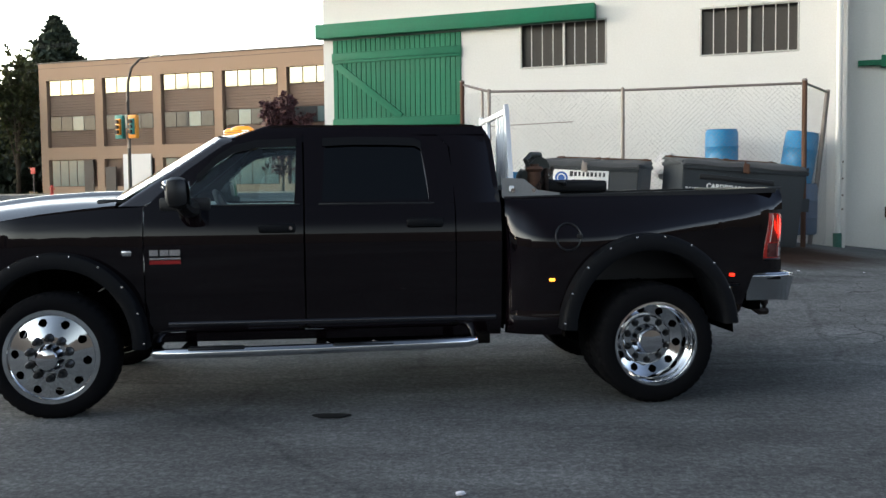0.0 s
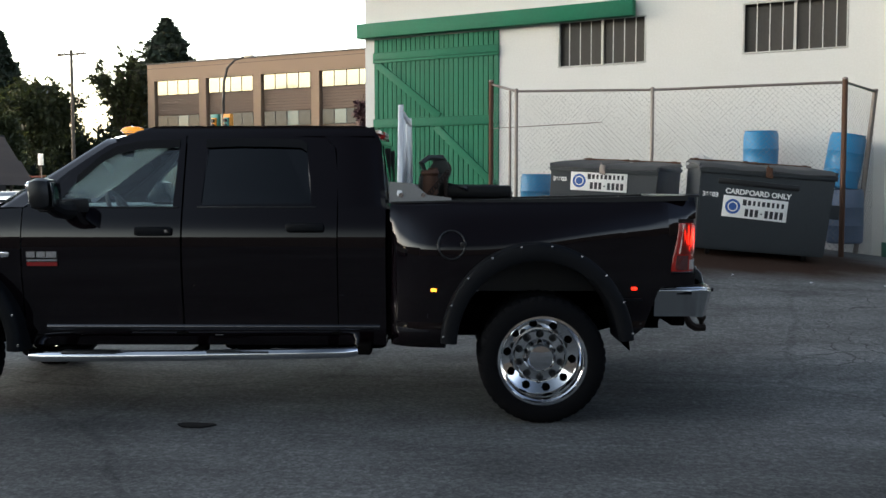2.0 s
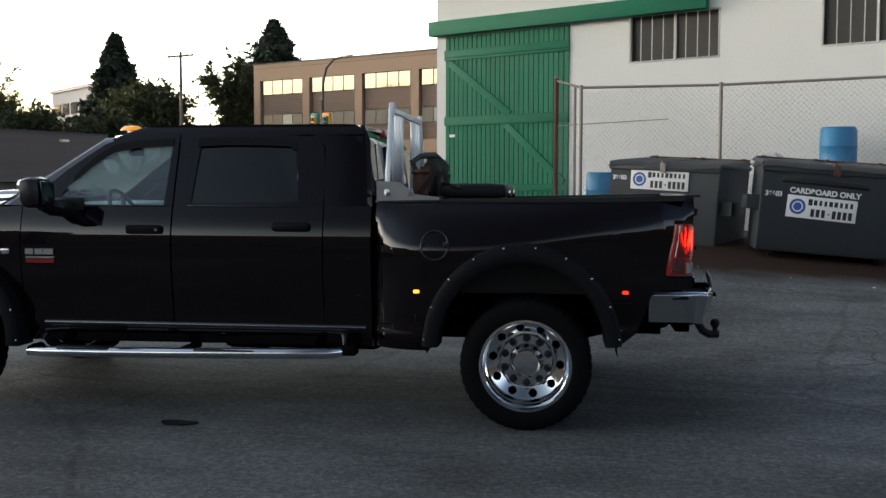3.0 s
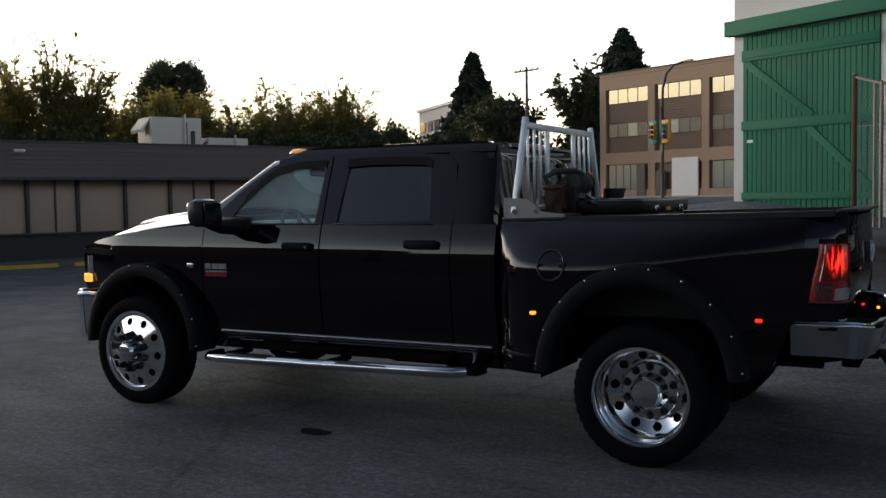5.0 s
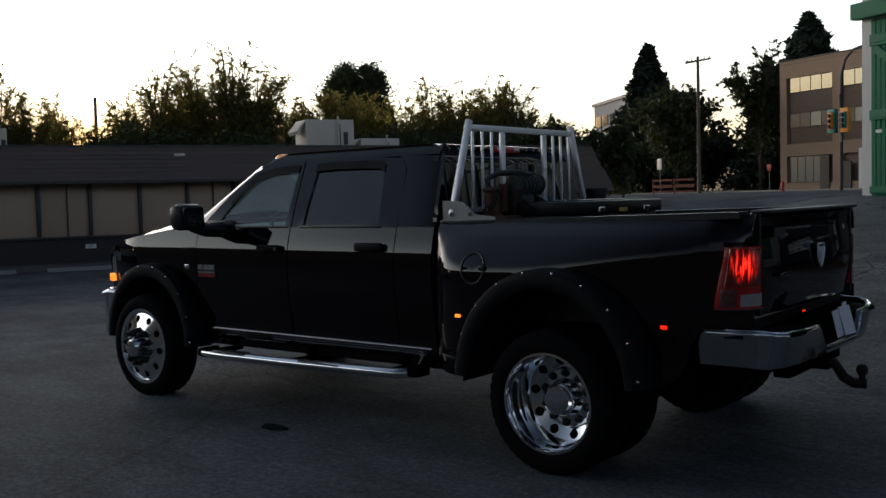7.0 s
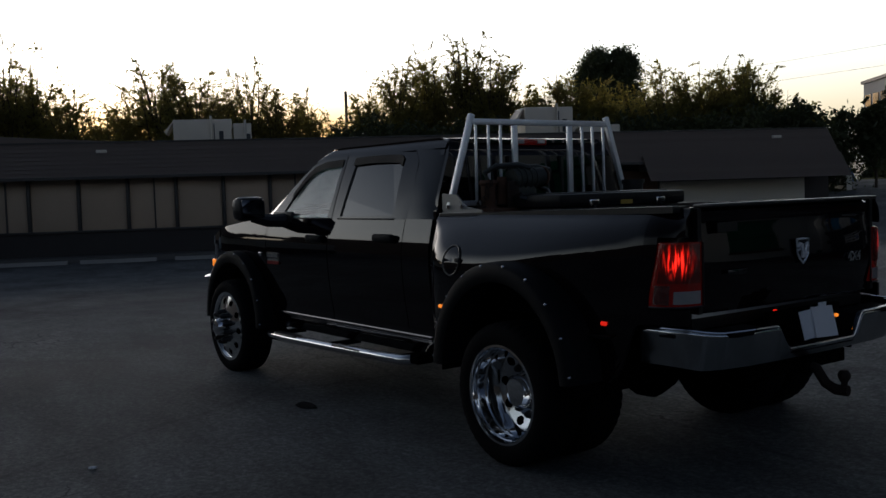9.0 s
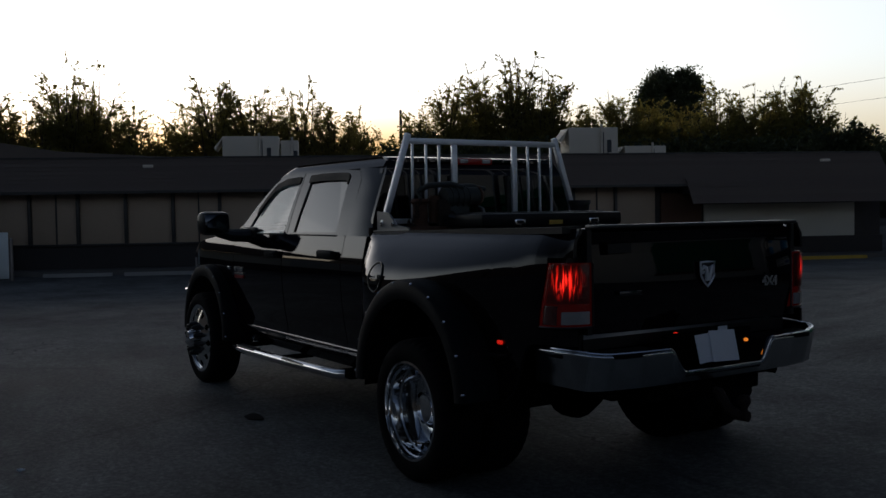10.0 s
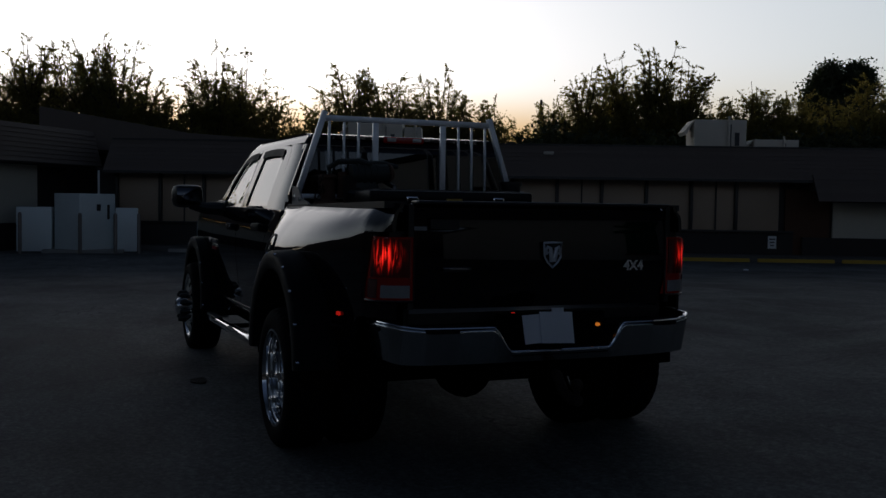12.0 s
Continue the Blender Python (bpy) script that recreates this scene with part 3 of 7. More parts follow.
# plain unseen walls added round the lot to block low sky and shape reflections
for nm, x, y, w, dp, h, mt in (("wall_south", 15, -21, 54, 4, 5.6, M_SOUTH), ("wall_southwest", -29, -24, 30, 4, 8.0, M_SOUTH), ("wall_west", -82, -24, 75, 4, 5.0, M_SOUTH), ("wall_east", 31, 8, 4, 52, 8.0, M_EAST)):
    tagged(part(nm, box(nb(), (x, y, h / 2 - 0.3), (w, dp, h + 0.6), bevel=0.05), mt, smooth=0), "plain unseen wall added round the lot to block low sky", "wall", kind="structure")
M_MIRROR = mat("tinted_mirror", (0.07, 0.075, 0.085), 0.05, 1.0, 0.05, 3, 60, 0.0)
M_TARP = mat("blue_tarpaulin", (0.05, 0.12, 0.24), 0.6, 0, 0.3, 1.0, 8, 0.3, 0.02)
M_LITWIN = mat("lit_window", (1.0, 0.62, 0.18), 0.5, 0, 0.05, 3, 30, 0.0, emit=0.8)


# ---- the pickup ----
# local axes: x forward from the rear axle, y to the driver's side, z up from the asphalt
truck = thing("pickup_truck", "black crew-cab dually pickup with chrome wheels, parked on asphalt", "truck", pose(1.174, 7.642, 0.0, 0, 0, 187.4))
LOWER = [(0.45, 0.90), (0.51, 0.932), (0.57, 0.955), (0.60, 0.958), (0.62, 0.95), (0.68, 0.957), (0.8, 0.976), (0.95, 0.992), (1.08, 1.0), (1.17, 1.0), (1.23, 0.993), (1.29, 0.98), (1.35, 0.965), (1.41, 0.95)]
UPPER = [(1.38, 0.952), (1.41, 0.945), (1.6, 0.878), (1.8, 0.80), (1.88, 0.766), (1.915, 0.748), (1.94, 0.725)]


def nose(x):
    return 0.13 * smooth(4.25, 5.0, x) ** 1.3


def side_y(x, z):
    return lerp(LOWER, z) - nose(x)


def glass_y(z):
    return lerp(UPPER, z)


HIP = [(-1.06, 0.885), (-1.0, 0.93), (-0.93, 0.962), (-0.86, 0.985), (-0.7, 1.018), (-0.5, 1.055), (-0.3, 1.086), (-0.1, 1.112), (0.1, 1.13), (0.3, 1.142), (0.55, 1.146), (0.7, 1.138), (0.8, 1.12), (0.88, 1.09), (0.94, 1.05), (0.975, 1.01), (1.0, 0.975)]


def hip_y(x):
    """The hip's half width, with the corners of its table rounded off."""
    w = 0.07 * smooth(-0.9, -0.7, x) * smooth(1.0, 0.9, x)
    return sum(lerp(HIP, x + k * w / 3) for k in range(-3, 4)) / 7


def bed_y(x, z):
    """Half width of the bed: a straight rail above, rolling outwards into the hip over the dual wheels."""
    low = lerp([(0.46, -0.06), (0.54, -0.012), (0.6, -0.005), (0.64, -0.015), (0.8, 0.0), (1.5, 0.0)], z)
    rail = lerp([(1.1, 0.965), (1.2, 0.962), (1.34, 0.95), (1.41, 0.932), (1.45, 0.9)], z) - 0.05 * smooth(-0.82, -1.05, x)
    f = math.sin(math.pi / 2 * min(1.0, max(0.0, (1.415 - z) / (0.19 + 0.13 * smooth(-0.75, 0.5, x)))))
    return rail + (hip_y(x) - rail) * f + low


def arch(x, cx, rx, rz, cz=0.48):
    u = (x - cx) / rx
    return cz + rz * math.sqrt(1 - u * u) if abs(u) < 1 else 0.0


def panel(name, x0, x1, zb, zt, yf, s, material, parent, nu=14, nv=14, label="", t=0.02):
    """A body panel on one side: x0 to x1, zb(x) to zt(x), swelling by yf(x, z)."""
    def fn(u, v):
        x = x0 + (x1 - x0) * u
        z = zb(x) + (zt(x) - zb(x)) * v
        return (x, s * yf(x, z), z)
    return part(name, shell(nb(), fn, nu, nv, (0, -s * t, 0)), material, parent, label, smooth=50)


def outline_panel(outer, inner, s, dy=0.0, t=0.02):
    """A frame between two outlines of (x, z) on the slanted upper side."""
    bm = nb()
    n = len(outer)
    rows = []
    for off in (dy, dy - t):
        rows.append([[bm.verts.new((x, s * (glass_y(z) + off), z)) for x, z in ring] for ring in (outer, inner)])
    for i in range(n):
        j = (i + 1) % n
        (fo, fi), (ko, ki) = rows
        bm.faces.new((fo[i], fo[j], fi[j], fi[i]))
        bm.faces.new((ko[i], ki[i], ki[j], ko[j]))
        bm.faces.new((fo[i], ko[i], ko[j], fo[j]))
        bm.faces.new((fi[i], fi[j], ki[j], ki[i]))
    return bm


def pane(inner, s, dy=-0.012):
    bm = nb()
    for off in (dy, dy - 0.005):
        vs = [bm.verts.new((x, s * (glass_y(z) + off), z)) for x, z in inner]
        bm.faces.new(vs if off == dy else vs[::-1])
    return bm


def lamp_front(z):
    """Front edge of the tail lamp: it leans back towards the top."""
    return -0.884 - 0.05 * smooth(0.96, 1.3, z)


def rail_z(x):
    return 1.425 + 0.02 * (0.95 - x)


FD_OUT = [(3.47, 1.385), (3.40, 1.46), (3.2, 1.64), (3.05, 1.75), (2.95, 1.82), (2.84, 1.865), (2.62, 1.885), (2.415, 1.888), (2.41, 1.7), (2.408, 1.55), (2.406, 1.385), (2.7, 1.385), (3.0, 1.385), (3.25, 1.385)]
FD_IN = [(3.255, 1.408), (3.225, 1.46), (3.1, 1.61), (2.99, 1.715), (2.91, 1.78), (2.81, 1.818), (2.64, 1.838), (2.455, 1.842), (2.456, 1.7), (2.46, 1.55), (2.467, 1.403), (2.7, 1.403), (2.95, 1.404), (3.12, 1.406)]
RD_OUT = [(2.394, 1.385), (2.396, 1.55), (2.398, 1.7), (2.402, 1.888), (2.1, 1.89), (1.7, 1.885), (1.45, 1.87), (1.385, 1.8), (1.36, 1.6), (1.357, 1.385), (1.7, 1.385), (2.1, 1.385)]
RD_IN = [(2.277, 1.416), (2.27, 1.55), (2.262, 1.68), (2.25, 1.838), (2.05, 1.845), (1.75, 1.842), (1.62, 1.834), (1.58, 1.795), (1.55, 1.6), (1.533, 1.424), (1.75, 1.421), (2.05, 1.418)]

for s in (1, -1):
    # doors
    fd = panel("front_door", 2.406, 3.475, lambda x: 0.535, lambda x: 1.398, side_y, s, M_PAINT, truck, 8, 26)
    part("window_frame", outline_panel(FD_OUT, FD_IN, s), M_PAINT, fd, smooth=40)
    g = part("window_glass", pane(FD_IN, s), M_GLASS, fd, "lightly tinted glass", smooth=0)
    g.visible_shadow = False
    rd = panel("rear_door", 1.357, 2.394, lambda x: 0.535, lambda x: 1.398, side_y, s, M_PAINT, truck, 8, 26)
    part("window_frame", outline_panel(RD_OUT, RD_IN, s), M_PAINT, rd, smooth=40)
    g = part("window_glass", pane(RD_IN, s), M_GLASSD, rd, "dark tinted glass", smooth=0)
    for d, xs in ((fd, (2.46, 2.71)), (rd, (1.44, 1.695))):
        bm = nb()
        zc = 1.24 if d is fd else 1.265
        box(bm, ((xs[0] + xs[1]) / 2, s * 1.008, zc), (xs[1] - xs[0], 0.045, 0.06), bevel=0.018)
        h = part("door_handle", bm, M_FLARE, d, "black door handle")
        if d is fd:
            part("lock", rod(nb(), (xs[0] + 0.03, s * 1.03, zc), (xs[0] + 0.03, s * 1.036, zc), 0.012, seg=10), M_CHROME, h)
    for d, xa, xb in ((fd, 2.37, 2.45), (rd, 1.33, 1.4)):
        part("pillar_seal", shell(nb(), lambda u, v: (xa + (xb - xa) * u, s * (glass_y(1.39 + 0.49 * v) - 0.024), 1.39 + 0.49 * v), 2, 8, (0, -s * 0.008, 0)), M_UNDER, d)
        part("gap_seal", box(nb(), ((xa + xb) / 2, s * 0.945, 0.97), (xb - xa, 0.01, 0.86)), M_UNDER, d)
    # belt moulding and rain guards
    for d, a, b in ((fd, 2.43, 3.2), (rd, 1.5, 2.3)):
        part("belt_moulding", box(nb(), ((a + b) / 2, s * 0.952, 1.399), (b - a, 0.012, 0.012), bevel=0.003), M_BLACK, d)
    for d, pts in ((fd, [(3.13, 1.6), (2.99, 1.735), (2.88, 1.805), (2.72, 1.84), (2.45, 1.85)]), (rd, [(2.27, 1.85), (2.05, 1.858), (1.8, 1.855), (1.62, 1.848), (1.575, 1.82)])):
        bm = nb()
        lo = [bm.verts.new((x, s * (glass_y(z) + 0.026), z - 0.045)) for x, z in pts]
        hi = [bm.verts.new((x, s * (glass_y(z) + 0.004), z + 0.012)) for x, z in pts]
        lo2 = [bm.verts.new((x, s * (glass_y(z) + 0.018), z - 0.045)) for x, z in pts]
        for i in range(len(pts) - 1):
            bm.faces.new((lo[i], lo[i + 1], hi[i + 1], hi[i]))
            bm.faces.new((lo2[i], hi[i], hi[i + 1], lo2[i + 1]))
            bm.faces.new((lo[i], lo2[i], lo2[i + 1], lo[i + 1]))
        part("rain_guard", bm, M_FLARE, d, "smoked rain guard")
    # rear quarter of the cab
    panel("cab_quarter", 1.03, 1.349, lambda x: 0.5, lambda x: 1.40, side_y, s, M_PAINT, truck, 6, 26)
    def quarter(u, v):
        z = 1.392 + 0.5 * v
        xr = 1.03 + 0.045 * v + 0.045 * smooth(0.78, 1.0, v) ** 1.6
        xf = 1.35 + 0.03 * v
        if z > 1.8:
            xf += 0.09 * (z - 1.8) / 0.09
        x = xr + (xf - xr) * u
        y = glass_y(z) - 0.025 * (1 - u) ** 3
        return (x, s * y, z)
    part("cab_pillar", shell(nb(), quarter, 8, 10, (0, -s * 0.02, 0)), M_PAINT, truck, smooth=50)
    # sill, A pillar and the front wing
    panel("rocker_panel", 1.03, 3.475, lambda x: 0.46, lambda x: 0.528, side_y, s, M_PAINT, truck, 10, 4)
    bm = nb()
    shell(bm, lambda u, v: (1.07 + 2.26 * u, s * (lerp(LOWER, 0.585) + 0.004 + 0.006 * math.sin(math.pi * v)), 0.572 + 0.034 * v), 10, 3, (0, -s * 0.01, 0))
    part("sill_trim", bm, M_SILL, truck, "thin bright sill trim")

    def apillar(u, v):
        z = 1.40 + 0.47 * v
        x0, x1 = 3.478 - (3.478 - 2.86) * v ** 0.92, 3.66 - (3.66 - 2.98) * v
        x = x0 + (x1 - x0) * u
        return (x, s * (glass_y(z) - 0.06 * u), z)
    part("a_pillar", shell(nb(), apillar, 4, 12, (0, -s * 0.03, 0)), M_PAINT, truck, smooth=60)

    def wing_top(x):
        return lerp([(3.48, 1.395), (3.7, 1.385), (4.0, 1.36), (4.3, 1.325), (4.6, 1.275), (4.85, 1.215), (5.0, 1.17)], x)

    def wing_low(x):
        return max(lerp([(3.48, 0.50), (4.5, 0.5), (4.62, 0.82), (5.0, 0.86)], x), arch(x, 4.05, 0.56, 0.57))
    panel("front_wing", 3.483, 4.86, wing_low, wing_top, side_y, s, M_PAINT, truck, 44, 16)
    # bed side with its swollen hip
    def bed_low(x):
        return max(lerp([(-1.03, 0.9), (-0.8, 0.86), (-0.7, 0.6), (-0.6, 0.52), (0.6, 0.47), (1.0, 0.47)], x), arch(x, 0.03, 0.585, 0.61))
    bs = panel("bed_side", 1.0, -0.86, bed_low, rail_z, bed_y, s, M_PAINT, truck, 80, 40)
    panel("bed_corner", -0.86, -1.06, lambda x: 1.318, rail_z, bed_y, s, M_PAINT, bs, 10, 8)
    panel("bed_corner", -0.86, -1.06, lambda x: 0.87, lambda x: 0.95, bed_y, s, M_PAINT, bs, 10, 3)
    part("lamp_well", box(nb(), (-0.94, s * 0.84, 1.135), (0.14, 0.1, 0.37)), M_BLACK, bs)
    def surround(u, v):
        z = 0.945 + 0.378 * v
        x = -0.856 + (lamp_front(z) + 0.004 + 0.856) * u
        return (x, s * bed_y(x, z), z)
    part("lamp_surround", shell(nb(), surround, 4, 10, (0, -s * 0.03, 0)), M_PAINT, bs, smooth=50)
    bm = nb()
    shell(bm, lambda u, v: (1.0 - 2.0 * u, s * (0.915 - 0.13 * v), rail_z(1.0 - 2.0 * u) + 0.012), 10, 2, (0, 0, -0.035))
    part("rail_cap", bm, M_BLACK, bs, "black rail cap")
    part("inner_side", box(nb(), (0.0, s * 0.785, 1.12), (1.98, 0.03, 0.6)), M_BLACK, bs)
    if s > 0:
        bm = nb()
        shell(bm, lambda u, v: (0.587 + 0.078 * v * math.cos(2 * math.pi * u), bed_y(0.587 + 0.078 * v * math.cos(2 * math.pi * u), 1.155 + 0.082 * v * math.sin(2 * math.pi * u)) + 0.004, 1.155 + 0.082 * v * math.sin(2 * math.pi * u)), 32, 6, (0, -0.02, 0))
        bmesh.ops.remove_doubles(bm, verts=bm.verts[:], dist=1e-5)
        fc = part("fuel_door", bm, M_PAINT, bs, "round fuel door with a dark ring", smooth=60)
        bm = nb()
        tube(bm, [(0.587 + 0.088 * math.cos(a), bed_y(0.587 + 0.088 * math.cos(a), 1.155 + 0.092 * math.sin(a)) + 0.003, 1.155 + 0.092 * math.sin(a)) for a in [2 * math.pi * k / 40 for k in range(41)]], 0.0065, 8)
        part("ring", bm, M_BLACK, fc)
        part("pull", box(nb(), (0.51, bed_y(0.51, 1.16) + 0.014, 1.16), (0.04, 0.012, 0.03), bevel=0.005), M_BLACK, fc)
    part("sill_trim", shell(nb(), lambda u, v: (0.985 - 0.25 * u, s * (bed_y(0.985 - 0.25 * u, 0.585) + 0.004), 0.572 + 0.012 * u + (0.036 - 0.03 * u) * v), 8, 2, (0, -s * 0.01, 0)), M_SILL, bs, "short bright sill trim")
    # side marker lamps on the hips
    for x, mt, lab in ((0.704, M_AMBER, "lit amber side marker"), (-0.624, M_REDLIT, "lit red side marker")):
        part("marker_lamp", box(nb(), (x, s * (bed_y(x, 0.86) + 0.006), 0.86), (0.04, 0.02, 0.022), bevel=0.007), mt, bs, lab)
    part("mud_flap_bracket", box(nb(), (-0.6, s * 1.05, 0.79), (0.14, 0.05, 0.012)), M_FLARE, bs)

    # flares with their bolts
    def flare(cx, cz, ro, ri, ybase, yout, a0, a1, nm, parent):
        bm = nb()
        n = 40
        prof = [(1.0, 0.0), (0.99, 0.65), (0.93, 0.92), (0.75, 1.0), (0.2, 1.02), (0.0, 0.94), (-0.03, 0.75), (-0.03, -0.6)]
        rings = []
        for k in range(n + 1):
            a = radians(a0 + (a1 - a0) * k / n)
            ring = []
            for q, w in prof:
                rx, rz = ri[0] + (ro[0] - ri[0]) * q, ri[1] + (ro[1] - ri[1]) * q
                x, z = cx + rx * math.cos(a), cz + rz * math.sin(a)
                yb = ybase(x, z)
                ring.append(bm.verts.new((x, s * (yb + (yout - yb) * w), z)))
            rings.append(ring)
        for u, v in zip(rings, rings[1:]):
            for i in range(len(prof) - 1):
                bm.faces.new((u[i], u[i + 1], v[i + 1], v[i]))
        bm.faces.new(rings[0])
        bm.faces.new(rings[-1][::-1])
        fl = part("fender_flare", bm, M_FLARE, parent, "black textured fender flare with bright bolts", smooth=50)
        nbolt = 10
        for k in range(nbolt):
            a = radians(a0 + 4 + (a1 - a0 - 8) * k / (nbolt - 1))
            rx, rz = ri[0] + (ro[0] - ri[0]) * 0.84, ri[1] + (ro[1] - ri[1]) * 0.84
            c = Vector((cx + rx * math.cos(a), s * (yout - 0.006), cz + rz * math.sin(a)))
            part("bolt", lathe(nb(), [(0.0, 0.008), (0.007, 0.006), (0.009, 0.0), (0.009, -0.01), (0, -0.01)], Matrix.Translation(c) @ Matrix.Rotation(-s * math.pi / 2, 4, "X"), 8), M_CHROME, fl)
        return fl
    flare(0.03, 0.5, (0.63, 0.675), (0.525, 0.56), lambda x, z: bed_y(min(1.0, max(-1, x)), z) - 0.01, 1.262, 2, 176, "rear", bs)
    flare(4.05, 0.48, (0.59, 0.62), (0.495, 0.515), lambda x, z: side_y(x, z) - 0.01, 1.095, -2, 184, "front", truck)
    # wheel housings
    for cx, r, ya, yb in ((0.03, 0.6, 0.55, 1.2), (4.05, 0.57, 0.5, 1.02)):
        bm = nb()
        shell(bm, lambda u, v: (cx + r * math.cos(math.pi * u), s * (ya + (yb - ya) * v), 0.47 + r * math.sin(math.pi * u)), 24, 2, (0, 0, 0.012))
        part("wheel_housing", bm, M_UNDER, truck)
    # step bar
    bm = nb()
    tube(bm, [(3.42, s * 0.86, 0.40), (3.43, s * 0.95, 0.40), (3.4, s * 1.03, 0.402), (3.3, s * 1.062, 0.404), (3.0, s * 1.066, 0.406), (2.3, s * 1.066, 0.414), (1.6, s * 1.066, 0.427), (1.3, s * 1.062, 0.433), (1.24, s * 1.03, 0.436), (1.22, s * 0.95, 0.438), (1.22, s * 0.86, 0.438)], 0.036, 14)
    st = part("step_bar", bm, M_CHROME, truck, "chrome tubular step bar")
    for xa, xb in ((2.81, 3.19), (1.79, 2.22)):
        part("tread", box(nb(), ((xa + xb) / 2, s * 1.06, 0.436), (xb - xa, 0.08, 0.024), bevel=0.013), M_BLACK, st)
    for x in (1.4, 2.3, 3.2):
        part("bracket", box(nb(), (x, s * 0.93, 0.43), (0.07, 0.26, 0.03)), M_UNDER, st)
    part("end_bracket", box(nb(), (1.17, s * 0.98, 0.45), (0.09, 0.14, 0.07), bevel=0.01), M_UNDER, st)
    # towing mirror
    bm = nb()
    box(bm, (0, 0, 0), (0.15, 0.27, 0.2), Matrix.Translation((3.2, s * 1.27, 1.49)) @ Matrix.Rotation(s * radians(8), 4, "Z") @ Matrix.Rotation(radians(4), 4, "Y"), bevel=0.055)
    mir = part("mirror", bm, M_BLACK, truck, "black towing mirror")
    bm = nb()
    tube(bm, [(3.18, s * 1.25, 1.42), (3.17, s * 1.12, 1.385), (3.16, s * 0.94, 1.38)], lambda f: 0.045 + 0.02 * f, 10)
    box(bm, (3.2, s * 0.955, 1.41), (0.34, 0.03, 0.09), bevel=0.012)
    part("mirror_arm", bm, M_BLACK, mir)
    part("mirror_glass", box(nb(), (0, 0, 0), (0.008, 0.21, 0.15), Matrix.Translation((3.118, s * 1.27, 1.487)) @ Matrix.Rotation(s * radians(8), 4, "Z") @ Matrix.Rotation(radians(4), 4, "Y"), bevel=0.003), M_MIRROR, mir, "mirror glass")
    part("mirror_cap", box(nb(), (0, 0, 0), (0.06, 0.2, 0.075), Matrix.Translation((3.262, s * 1.28, 1.535)) @ Matrix.Rotation(s * radians(8), 4, "Z"), bevel=0.028), M_CHROME, mir, "bright mirror cap")
    # lamps and badges of the front wing
    hl = nb()
    shell(hl, lambda u, v: (4.72 + 0.2 * (1 - v * 0.1) * u ** 0.7 + 0.02, s * (0.928 - 0.25 * u ** 1.6), 0.92 + 0.22 * v - 0.02 * u), 8, 5, (-0.04, -s * 0.03, 0))
    hd = part("headlight", hl, M_HEAD, truck, "clear headlight")
    part("indicator", box(nb(), (4.775, s * 0.918, 0.955), (0.09, 0.03, 0.07), bevel=0.01), M_AMBER, hd, "amber corner lamp")
    bd = part("wing_badge", box(nb(), (3.335, s * 1.004, 1.045), (0.205, 0.008, 0.012)), M_BADGE, truck, "chrome and red model badge")
    for i, w in enumerate((0.058, 0.058, 0.07)):
        part("mark", box(nb(), (3.41 - 0.07 * i, s * 1.006, 1.084), (w, 0.01, 0.04)), M_BADGE, bd)
    part("mark", box(nb(), (3.335, s * 1.004, 1.02), (0.205, 0.008, 0.026)), M_BADGERED, bd)
    part("engine_badge", box(nb(), (3.59, s * 1.004, 1.085), (0.062, 0.008, 0.035), bevel=0.006), M_BADGE, truck, "small chrome engine badge")
    # tail lamps
    def tail(u, v):
        z = 0.966 + 0.326 * v
        a = u * math.pi / 2
        xf = lamp_front(z)
        yf = bed_y(xf, z) - 0.002
        x = xf + (-1.068 - xf) * math.sin(a) ** 0.85
        y = yf - (yf - 0.778) * (1 - math.cos(a)) ** 1.1
        return (x, s * y, z)
    tl = part("tail_lamp", shell(nb(), tail, 14, 10, (0.05, -s * 0.05, 0)), M_RED, truck, "red tail lamp, lit", smooth=60)
    def tail_bit(z0, z1, u0, u1, out=0.006, nu=8, nv=6):
        def fn(u, v):
            p = Vector(tail(u0 + (u1 - u0) * u, (z0 + (z1 - z0) * v - 0.966) / 0.326))
            return p + Vector((-out, s * out * 0.5, 0))
        return shell(nb(), fn, nu, nv, (0.01, -s * 0.005, 0))
    part("bulb", tail_bit(1.085, 1.282, 0.1, 0.95, nu=14), M_GLOW, tl, "glowing red lens")
    part("reflex_lens", tail_bit(0.976, 1.075, 0.06, 0.36, 0.004), M_REFLEX, tl, "dark red reflector")
    part("reverse_lamp", tail_bit(0.98, 1.045, 0.44, 0.95), M_CLEAR, tl, "clear reversing lens")
    part("lamp_rim", tube(nb(), [Vector(tail(k / 12, 0.0)) + Vector((-0.002, 0, -0.004)) for k in range(13)], 0.007, 6), M_BLACK, tl)
    part("lamp_rim", tube(nb(), [Vector(tail(1.0, k / 8)) + Vector((-0.002, -s * 0.004, 0)) for k in range(9)], 0.006, 6), M_BLACK, tl)

# roof, windscreen, back of the cab
ROOF_C = [(1.1, 1.952), (1.14, 1.962), (1.2, 1.97), (1.32, 1.977), (1.9, 1.986), (2.4, 1.98), (2.8, 1.955), (3.0, 1.925), (3.1, 1.90)]


